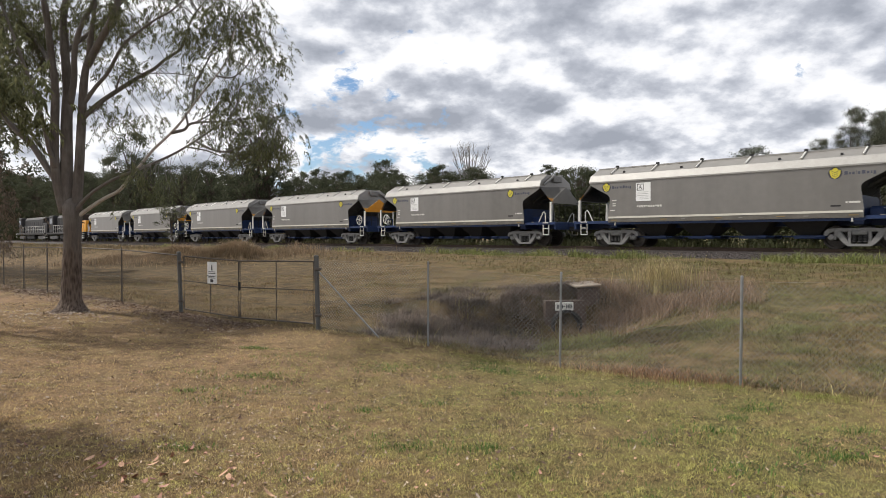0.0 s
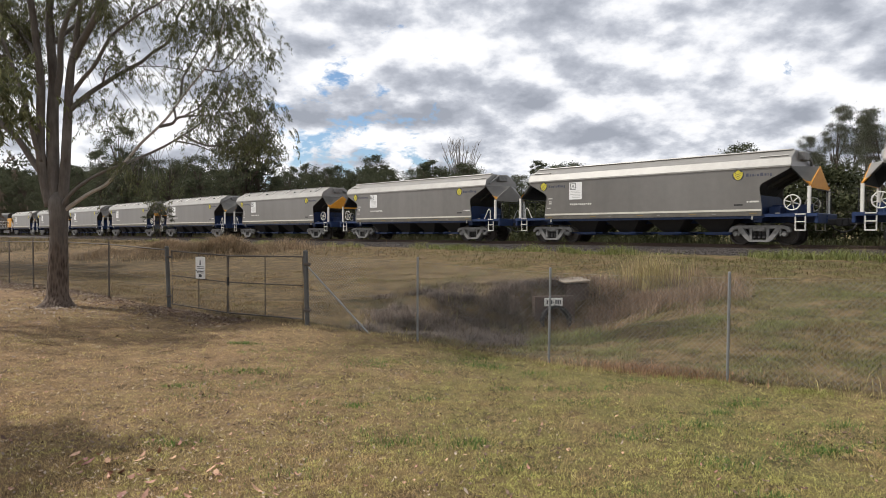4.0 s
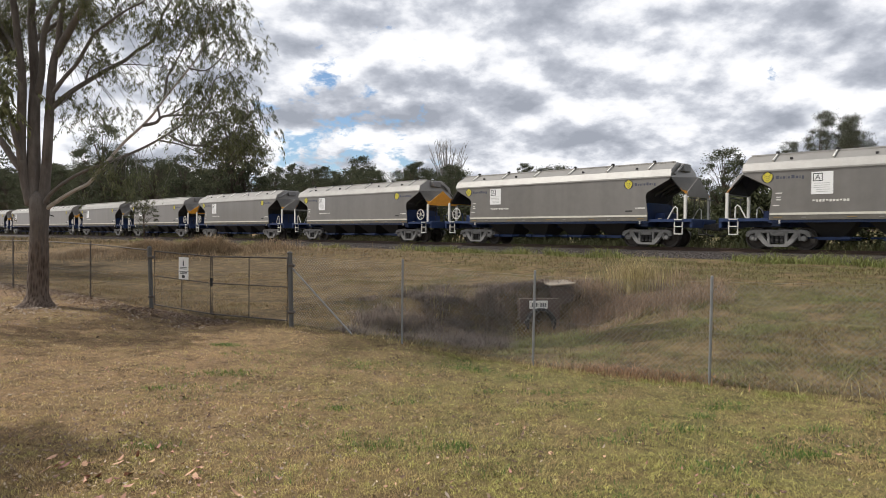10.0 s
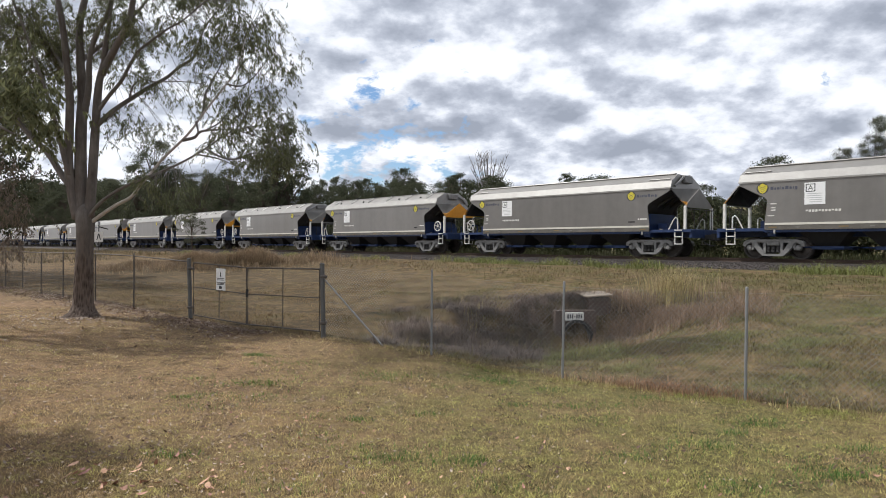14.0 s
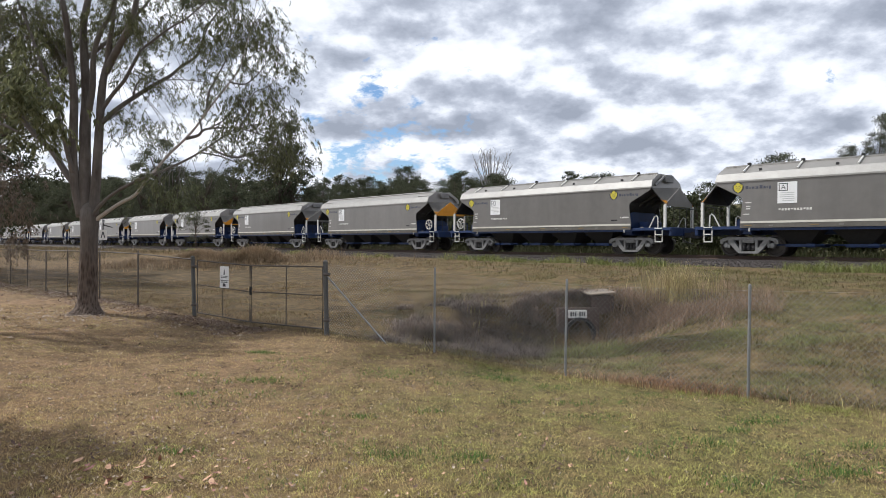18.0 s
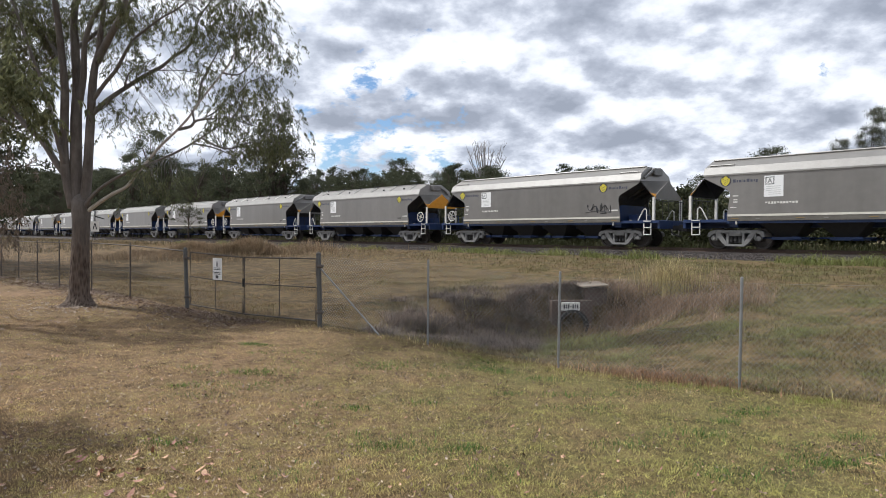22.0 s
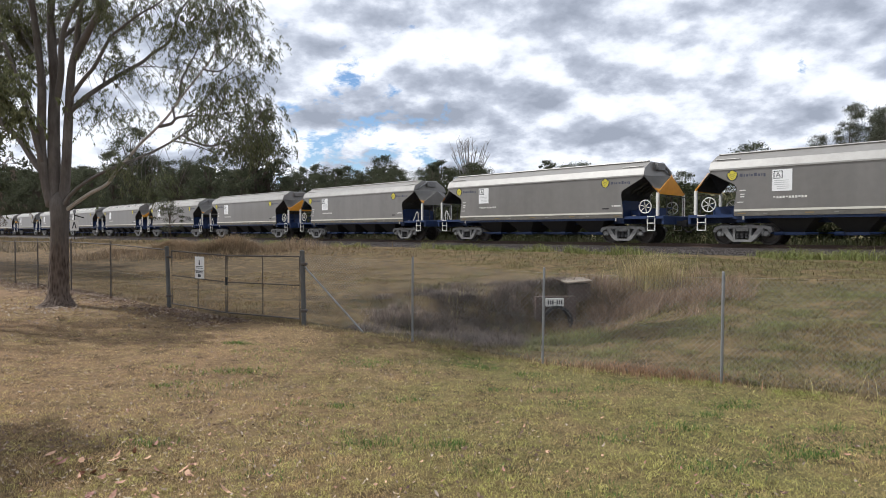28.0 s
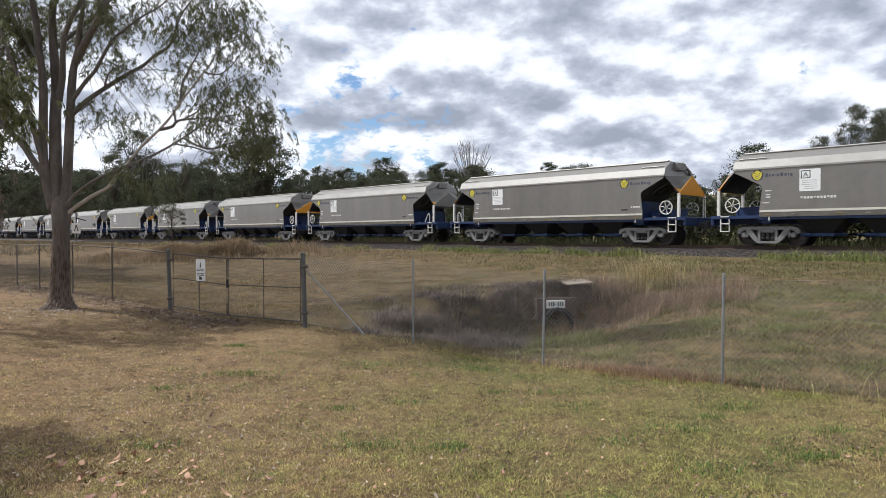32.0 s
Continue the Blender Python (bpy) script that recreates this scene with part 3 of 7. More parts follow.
def hood(bm, sg):
    """The pointed shelter over an end platform."""
    apex0, apex1 = (sg * 5.9, 0, 3.14), (sg * 6.68, 0, 3.10)
    for y in (1.24, -1.24):
        top0, low = (sg * 6.02, y, 3.06), (sg * 6.70, y * 0.96, 2.23)
        v = [bm.verts.new(p) for p in (top0, low, apex1, apex0)]
        bm.faces.new((v[0], v[1], v[2])), bm.faces.new((v[0], v[2], v[3]))
    bmesh.ops.solidify(bm, geom=bm.faces[:], thickness=0.02)
    bmesh.ops.recalc_face_normals(bm, faces=bm.faces)


def hand_wheel():
    bm = bmesh.new()
    tube(bm, [(0.28 * cos(2 * pi * k / 24), 0, 0.28 * sin(2 * pi * k / 24)) for k in range(24)], 0.024, 6, True)
    return bm


def spoke():
    bm = bmesh.new()
    tube(bm, [(0.0, 0.02, 0.0), (0.275, 0, 0)], 0.017, 5)
    lathe(bm, [(0.055, -0.03), (0.055, 0.05)], 8, "y")
    return to_mesh(bm, "spoke", M_WHITE)


SPOKE = spoke()


def make_wagon():
    w = empty("grain_wagon")
    part("body", wagon_body(), M_BODY, w)
    # slope sheets carry the hood's shade as a near-black colour
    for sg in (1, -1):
        part("slope_sheet", slope_sheet(sg), M_END_SHADE, w, "end slope sheet, shade painted near black")
    roof = part("roof", wagon_roof(), [M_ROOF, M_BAND, M_BODY], w, "pale sheet-metal roof")
    for y in (0.62, -0.62):
        bm = bmesh.new()
        box(bm, -5.95, 5.95, y - 0.03, y + 0.03, 3.775, 3.835)
        part("roof_rail", bm, M_BAND, roof)
    for sg in (1, -1):
        bm = bmesh.new()
        box(bm, min(sg * 6.0, sg * 6.22), max(sg * 6.0, sg * 6.22), -0.34, 0.34, 3.38, 3.74, 0.03)
        tube(bm, [(sg * 6.1, 0.3, 3.66), (sg * 6.16, 0.75, 3.42), (sg * 6.1, 1.05, 3.2)], 0.06, 6)
        part("end_box", bm, M_CAST, roof)
    for y in (1, -1):
        bm = bmesh.new()
        box(bm, -5.04, 5.04, BW * y - 0.012, BW * y + 0.012, 1.30, 1.385)
        part("stripe", bm, M_STRIPE, w, "dusty white stripe above the sill")
        bm = bmesh.new()
        box(bm, -5.04, 5.04, BW * y - 0.004, BW * y + 0.004, 1.125, 1.298)
        part("sill_strip", bm, M_SILL, w, "dirty brownish grey strip below the stripe")
        bm = bmesh.new()
        box(bm, -6.03, 6.03, BW * y - 0.03, BW * y + 0.03, 3.05, 3.085)
        for k in range(46):
            x = -5.9 + k * 0.262
            box(bm, x, x + 0.05, (BW + 0.02) * y - 0.02, (BW + 0.02) * y + 0.02, 3.06, 3.10)
        part("eave_angle", bm, M_BAND, w)
    # roof bars over the hatches, each with its latch
    for x in (-5.0, -3.0, -1.0, 1.0, 3.0, 5.0):
        bm = bmesh.new()
        sec = [(-1.20, 3.49), (-0.64, 3.83), (0.64, 3.83), (1.20, 3.49)]
        tube(bm, [(x, y, z) for y, z in sec], 0.032, 5)
        bar = part("hatch_bar", bm, M_WHITE, roof)
        for y in (-0.62, 0.62):
            bm = bmesh.new()
            box(bm, x - 0.06, x + 0.06, y - 0.07, y + 0.07, 3.79, 3.93, 0.02)
            part("latch", bm, M_DARK, roof)
    bm = bmesh.new()
    box(bm, -5.76, 5.76, -0.60, 0.60, 3.775, 3.815, 0.01)
    part("hatch_cover", bm, M_ROOF, roof)
    # small eyes on the roof slope
    for x in (-4.4, -1.7, 2.2, 4.3):
        for y in (-1.05, 1.05):
            bm = bmesh.new()
            box(bm, x - 0.04, x + 0.04, y - 0.04, y + 0.04, 3.50, 3.60)
            part("lifting_eye", bm, M_DARK, roof)
    for y, turn in ((1, 0), (-1, 180)):
        side_marks(w, y, turn)
    underframe(w)
    for x in (4.86, -4.86):
        bogie(w, x)
    for sg in (1, -1):
        wagon_end(w, sg, sg > 0)
    settle(w)
    return tagged(w, "grey steel grain hopper wagon with pale roof, blue underframe", "hopper wagon", "wagons of the grain train")


def settled(z):
    """The body above the sill, drawn down to its true height."""
    return z if z < 1.3 else 1.3 + (z - 1.3) * 0.935


def settle(w):
    for ob in w.children:
        if ob.name.startswith("bogie"):
            continue
        tz = ob.location.z
        ob.location.z = settled(tz)
        if ob.name.startswith("hand_wheel"):
            continue
        for v in ob.data.vertices:
            v.co.z = settled(v.co.z + tz) - settled(tz)
        for sub in ob.children:
            if sub.location.z:
                sub.location.z = settled(sub.location.z)
            else:
                for v in sub.data.vertices:
                    v.co.z = settled(v.co.z + tz) - settled(tz)


def plate(x0, x1, z0, z1, y=0.0, d=0.008):
    bm = bmesh.new()
    return box(bm, x0, x1, y, y + d, z0, z1)


def side_marks(w, sgn, turn):
    """The signs on one side; drawn as seen with +x to the left."""
    m = pose(0, 0, 0, 0, 0, turn) @ pose(0, BW + 0.002, 0)
    for cx in (5.14, -4.16):
        bm = bmesh.new()
        lathe(bm, [(0.225, 0), (0.225, 0.004)], 20, "y")
        ob = part("emblem", bm, M_PRINT, w, "round dark emblem with a yellow leaf mark", m @ pose(cx, 0, 2.81))
        bm = bmesh.new()
        leaf = [(0.0, -0.215), (0.11, -0.145), (0.175, 0.0), (0.168, 0.115), (0.10, 0.125), (0.06, 0.18), (0.0, 0.22)]
        prism(bm, leaf + [(-x, z) for x, z in leaf[-2:0:-1]], 0.005, 0.008)
        bmesh.ops.recalc_face_normals(bm, faces=bm.faces)
        part("emblem_leaf", bm, M_LOGO, ob, "yellow leaf mark")
        bm = bmesh.new()
        for k in range(3):
            z = 0.05 - 0.085 * k
            wd = 0.135 - 0.025 * k
            o = [(-wd, z + 0.06), (0, z - 0.02), (wd, z + 0.06), (wd, z + 0.042), (0, z - 0.038), (-wd, z + 0.042)]
            prism(bm, o, 0.009, 0.010)
        part("emblem_stripe", bm, M_PRINT, ob)
        bm = bmesh.new()
        x0 = cx - 0.28
        for k, (a, b, lo, hi) in enumerate(((0, .13, -.08, .10), (.16, .23, -.08, .05), (.26, .36, -.08, .05), (.39, .42, -.08, .09), (.45, .54, -.08, .05), (.58, .71, -.08, .10), (.74, .84, -.08, .05), (.87, .93, -.08, .05), (.96, 1.05, -.13, .05))):
            box(bm, x0 - b * 0.92, x0 - a * 0.92 - 0.012, 0, 0.005, lo * 0.72, hi * 0.72)
        part("lettering", bm, M_NAVY, w, "dull blue lettering", m @ pose(0, 0, 2.79))
    ob = part("data_panel", plate(2.95, 3.65, 2.08, 2.94), M_SIGN, w, "white panel with dark print", m)
    bm = bmesh.new()
    for a in ((3.28, 3.60, 2.86, 2.89), (3.28, 3.60, 2.58, 2.61), (3.28, 3.31, 2.58, 2.89), (3.57, 3.60, 2.58, 2.89)):
        box(bm, a[0], a[1], 0.008, 0.011, a[2], a[3])
    for z in (2.50, 2.42, 2.34, 2.26, 2.18):
        faint = bmesh.new()
        box(faint, 3.05, 3.57 - 0.09 * (z < 2.3), 0.008, 0.010, z - 0.010, z + 0.010)
        part("print_line", faint, M_FAINT, ob)
    part("print", bm, M_PRINT, ob)
    letter("A", ob, (3.44, 0.010, 2.64), 0.26, M_PRINT)
    bm = bmesh.new()
    for k in range(11):
        x = 3.60 - k * 0.108
        box(bm, x - 0.075, x, 0, 0.005, 1.79 if k % 4 else 1.82, 1.88)
    part("lettering", bm, M_WHITE, w, "white lettering", m)
    for a in ((4.62, 4.85, 2.14, 2.19), (4.66, 4.82, 1.98, 2.03), (4.66, 4.82, 1.88, 1.93), (4.70, 4.94, 1.66, 1.70), (-4.6, -4.95, 1.66, 1.73), (-4.5, -4.56, 1.66, 1.73)):
        bm = bmesh.new()
        box(bm, min(a[:2]), max(a[:2]), 0, 0.005, a[2], a[3])
        part("small_print", bm, M_WHITE, w, "small white print", m)
    for x in (-4.75, -2.35, 0.0, 2.35, 4.75):
        part("sill_mark", plate(x - 0.15, x + 0.15, 1.195, 1.235, 0.003), M_OCHRE, w, "small dull ochre sill mark", m)
        part("sill_plate", plate(x - 0.95, x - 0.80, 1.19, 1.225, 0.003), M_ROOF, w, "small grey plate on the sill", m)
    part("small_plate", plate(-4.35, -4.02, 1.54, 1.60), M_DARK, w, "small dark plate", m)


def letter(text, parent, at, size, mat):
    cu = bpy.data.curves.new("letter", "FONT")
    cu.body, cu.size, cu.align_x, cu.extrude = text, size, "CENTER", 0.001
    ob = bpy.data.objects.new("letter", cu)
    scene.collection.objects.link(ob)
    me = bpy.data.meshes.new_from_object(ob)
    bpy.data.objects.remove(ob)
    me.materials.append(mat)
    o = new("letter", me)
    o.parent = parent
    o.matrix_basis = Matrix.Translation(at) @ pose(0, 0, 0, 90, 0, 180)
    return o


def underframe(w):
    bm = bmesh.new()
    box(bm, -7.0, 7.0, -0.16, 0.16, 0.86, 1.14)
    part("centre_sill", bm, M_BLUE, w, "dark blue frame")
    for y in (-1.28, 1.18):
        bm = bmesh.new()
        box(bm, -5.1, 5.1, y, y + 0.10, 1.02, 1.125)
        part("side_sill", bm, M_BLUE, w)
    for x in (-4.86, 4.86):
        bm = bmesh.new()
        box(bm, x - 0.16, x + 0.16, -1.17, 1.17, 0.88, 1.12, 0.02)
        part("bolster", bm, M_BLUE, w)
    for x in (-3.1, -1.05, 1.05, 3.1):
        bm = bmesh.new()
        top = [bm.verts.new((x + sx * 0.95, sy * 1.12, 1.14)) for sx, sy in ((-1, -1), (1, -1), (1, 1), (-1, 1))]
        low = [bm.verts.new((x + sx * 0.34, sy * 0.55, 0.50)) for sx, sy in ((-1, -1), (1, -1), (1, 1), (-1, 1))]
        for i in range(4):
            bm.faces.new((top[i], top[(i + 1) % 4], low[(i + 1) % 4], low[i]))
        bm.faces.new(low), bm.faces.new(top[::-1])
        bmesh.ops.recalc_face_normals(bm, faces=bm.faces)
        hop = part("discharge_hopper", bm, M_DARK, w)
        bm = bmesh.new()
        box(bm, x - 0.46, x + 0.46, -0.78, 0.78, 0.38, 0.50, 0.01)
        for y in (-0.80, 0.80):
            tube(bm, [(x + 0.30, y, 0.44), (x + 0.62, y, 0.44)], 0.075, 8)
        for y in (-0.66, 0.66):
            tube(bm, [(x - 0.85, y, 0.46), (x + 0.85, y, 0.46)], 0.035, 6)
        part("gate_gear", bm, M_BLUE, hop)
    for x in (4.70, -4.70):
        for y in (1.30, -1.30):
            bm = bmesh.new()
            tube(bm, [(x, y, 0.98), (x, y, 1.14)], 0.03, 6)
            part("jack_pad", bm, M_WHITE, w)


def wagon_end(w, sg, brake):
    bm = bmesh.new()
    box(bm, min(sg * 5.1, sg * 6.95), max(sg * 5.1, sg * 6.95), -1.22, 1.22, 1.10, 1.18)
    for y in (-1.24, 1.24):
        box(bm, min(sg * 5.1, sg * 6.95), max(sg * 5.1, sg * 6.95), y - 0.03, y + 0.03, 1.07, 1.19)
    box(bm, min(sg * 6.85, sg * 6.97), max(sg * 6.85, sg * 6.97), -1.22, 1.22, 0.82, 1.20, 0.02)
    part("end_platform", bm, M_BLUE, w)
    # the blue bulkhead low between the sides
    bm = bmesh.new()
    o = [(-1.29, 1.18), (1.29, 1.18), (1.29, 1.84), (1.0, 1.96), (-1.0, 1.96), (-1.29, 1.84)]
    prism(bm, o, min(sg * 4.92, sg * 4.96), max(sg * 4.92, sg * 4.96), "yz")
    box(bm, min(sg * 5.06, sg * 5.5), max(sg * 5.06, sg * 5.5), -0.6, 0.6, 1.18, 1.5, 0.02)
    bmesh.ops.recalc_face_normals(bm, faces=bm.faces)
    part("bulkhead", bm, M_BLUE, w, "blue end bulkhead")
    bm = bmesh.new()
    hood(bm, sg)
    h = part("end_hood", bm, M_ROOF, w, "pointed sheet-metal end hood")
    bm = bmesh.new()
    o = [(-1.20, 2.19), (1.20, 2.19), (1.20, 2.29), (0.0, 3.11), (-1.20, 2.29)]
    prism(bm, o, min(sg * 6.66, sg * 6.69), max(sg * 6.66, sg * 6.69), "yz")
    bmesh.ops.recalc_face_normals(bm, faces=bm.faces)
    # added sheets inside the hood, painted near black for its shade
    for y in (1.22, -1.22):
        shade_sheet = bmesh.new()
        v = [shade_sheet.verts.new(p) for p in ((sg * 6.00, y * 0.97, 2.99), (sg * 6.64, y * 0.93, 2.20), (sg * 6.64, 0, 3.04), (sg * 5.9, 0, 3.07))]
        shade_sheet.faces.new((v[0], v[1], v[2])), shade_sheet.faces.new((v[0], v[2], v[3]))
        part("hood_lining", shade_sheet, M_END_SHADE, h, "added sheet under the hood, shade painted near black")
    shade_sheet = bmesh.new()
    prism(shade_sheet, [(-1.17, 2.23), (1.17, 2.23), (0.0, 3.03)], min(sg * 6.645, sg * 6.655), max(sg * 6.645, sg * 6.655), "yz")
    bmesh.ops.recalc_face_normals(shade_sheet, faces=shade_sheet.faces)
    part("hood_lining", shade_sheet, M_END_SHADE, h, "added sheet behind the end panel, shade painted near black")
    part("fascia", bm, M_YELLOW if brake else M_ROOF, h, "orange yellow end panel" if brake else "")
    if brake:
        panel = bmesh.new()
        box(panel, min(sg * 5.0, sg * 6.45), max(sg * 5.0, sg * 6.45), -0.03, 0.03, 1.18, 1.58, 0.01)
        part("equipment_panel", panel, M_BLUE, w, "dark blue panel behind the hand wheels")
    for y in (1.20, -1.20):
        bm = bmesh.new()
        v = [bm.verts.new(p) for p in ((sg * 6.42, y * 1.012, 2.54), (sg * 6.72, y * 0.97, 2.19), (sg * 6.72, y * 0.97, 2.29), (sg * 6.66, y * 0.75, 2.47))]
        bm.faces.new((v[0], v[1], v[2])), bm.faces.new((v[0], v[2], v[3]))
        bmesh.ops.solidify(bm, geom=bm.faces[:], thickness=0.02)
        part("corner_plate", bm, M_YELLOW, h, "orange yellow corner")
        bm = bmesh.new()
        box(bm, sg * 6.66 - 0.055, sg * 6.66 + 0.055, y - 0.05, y + 0.05, 1.10, 2.25, 0.008)
        part("corner_post", bm, M_WHITE, w)
        # the hanging step
        bm = bmesh.new()
        for x in (sg * 6.22, sg * 6.56):
            tube(bm, [(x, y * 1.04, 1.2), (x, y * 1.04, 0.55)], 0.024, 5)
        for z in (0.57, 0.88, 1.16):
            box(bm, min(sg * 6.22, sg * 6.56), max(sg * 6.22, sg * 6.56), y * 1.04 - 0.05, y * 1.04 + 0.05, z - 0.02, z + 0.02)
        part("step", bm, M_WHITE, w)
        if brake:
            hw = part("hand_wheel", hand_wheel(), M_WHITE, w, "white spoked hand wheel", pose(sg * 6.10, y * 1.03, 1.62))
            for k in range(6):
                share("spoke", SPOKE, hw, pose(0, 0, 0, 0, 60 * k + 17, 0))
            bm = bmesh.new()
            tube(bm, [(sg * 6.10, y, 1.62), (sg * 6.10, y * 0.6, 1.62), (sg * 6.10, y * 0.6, 1.18)], 0.04, 6)
            part("brake_stand", bm, M_BLUE, w)
        else:
            bm = bmesh.new()
            tube(bm, [(sg * 5.92, y * 1.02, 1.18), (sg * 6.16, y * 1.02, 1.66), (sg * 6.25, y * 1.02, 1.74), (sg * 6.33, y * 1.02, 1.66), (sg * 6.34, y * 1.02, 1.18)], 0.026, 6)
            part("handrail", bm, M_WHITE, w)
    bm = bmesh.new()
    for y in (-0.8, -0.3, 0.3, 0.8):
        tube(bm, [(sg * 6.86, y, 1.18), (sg * 6.86, y, 2.1)], 0.015, 5)
    tube(bm, [(sg * 6.86, -1.2, 2.1), (sg * 6.86, 1.2, 2.1)], 0.018, 5)
    part("end_rail", bm, M_DARK, w)
    bm = bmesh.new()
    box(bm, min(sg * 6.95, sg * 7.48), max(sg * 6.95, sg * 7.48), -0.12, 0.12, 0.76, 0.98, 0.03)
    box(bm, min(sg * 7.30, sg * 7.50), max(sg * 7.30, sg * 7.50), -0.22, 0.18, 0.72, 1.02, 0.03)
    part("coupler", bm, M_DARK, w)
    bm = bmesh.new()
    tube(bm, [(sg * 6.9, 0.35, 0.95), (sg * 7.1, 0.34, 0.62), (sg * 7.35, 0.3, 0.50), (sg * 7.5, 0.28, 0.50)], 0.03, 6)
    part("brake_hose", bm, M_DARK, w)


WAGONS = {}
FIRST, LAST = 4, -21


def wagon_pose(t, k):
    """Where the middle of wagon k stands on the rails at t."""
    p = track(s_train(t) + CENTRE + PITCH * k, 0, RAIL)
    turn = 90 + math.degrees(THETA) + (180 if k % 2 else 0)
    return pose(p.x, p.y, p.z, 0, 0, turn)


def make_train():
    first = make_wagon()
    for k in range(FIRST, LAST - 1, -1):
        WAGONS[k] = first if k == 0 else copy_thing(first, wagon_pose(0, k))
    first.matrix_basis = wagon_pose(0, 0)


make_train()

PLAIN_ROOFS = (-2, -3, -8, -9, -12, -13, -14, -15, -16, -17, -18)


def plain_roof(w):
    """A wagon of the later kind: no bars over the hatches, pale rails instead."""
    for roof in w.children:
        if roof.name.split(".")[0] != "roof":
            continue
        for ob in list(roof.children):
            if ob.name.split(".")[0] in ("hatch_bar", "latch", "lifting_eye"):
                bpy.data.objects.remove(ob)
        for y in (1, -1):
            rail = new("roof_edge_rail", EDGE_RAIL)
            rail.parent = roof
            rail.matrix_basis = pose(0, 0, 0, 0, 0, 0 if y > 0 else 180)
    w["label"] = "grey steel grain hopper wagon with plain pale roof, blue underframe"


def edge_rail():
    bm = bmesh.new()
    for x in (-5.9, 4.9):
        tube(bm, [(x, 1.10, settled(3.53)), (x + 1.0, 1.10, settled(3.53))], 0.026, 6)
    tube(bm, [(-5.9, 0.66, settled(3.80)), (5.9, 0.66, settled(3.80))], 0.035, 6)
    return to_mesh(bm, "roof_edge_rail", M_BAND)


EDGE_RAIL = edge_rail()
for plain in PLAIN_ROOFS:
    plain_roof(WAGONS[plain])


def graffito(k):
    """A black scrawl low on one wagon's side: loops and strokes of one line."""
    sd = -1 if k % 2 else 1
    bm = bmesh.new()
    pts = []
    for i in range(60):
        u = i / 59
        pts.append((sd * (-3.35 - 1.15 * u + 0.10 * sin(u * 31)), sd * (BW + 0.006), 1.78 + 0.16 * sin(u * 44 + 0.6) + 0.06 * sin(u * 13)))
    tube(bm, pts, 0.018, 4)
    tube(bm, [(sd * -3.2, sd * (BW + 0.006), 1.60), (sd * -3.9, sd * (BW + 0.006), 1.66), (sd * -4.6, sd * (BW + 0.006), 1.58)], 0.014, 4)
    part("graffito", bm, M_PRINT, WAGONS[k], "black scrawled graffito")


graffito(-12)


# ---------------------------------------------------------------- the locomotives
M_LOCO = material("dark locomotive paint", (0.020, 0.020, 0.022), (0.011, 0.011, 0.012), rough=0.6, scale=3, bump=0.03)
M_GLASS = material("dark cab glass", (0.02, 0.025, 0.03), (0.012, 0.014, 0.018), rough=0.08, scale=3, bump=0.0)
LOCO_LEN = 19.0


def loco_pose(t, s):
    p = track(s_train(t) + CENTRE + PITCH * FIRST + 7.5 + s, 0, RAIL)
    return pose(p.x, p.y, p.z, 0, 0, 90 + math.degrees(THETA))


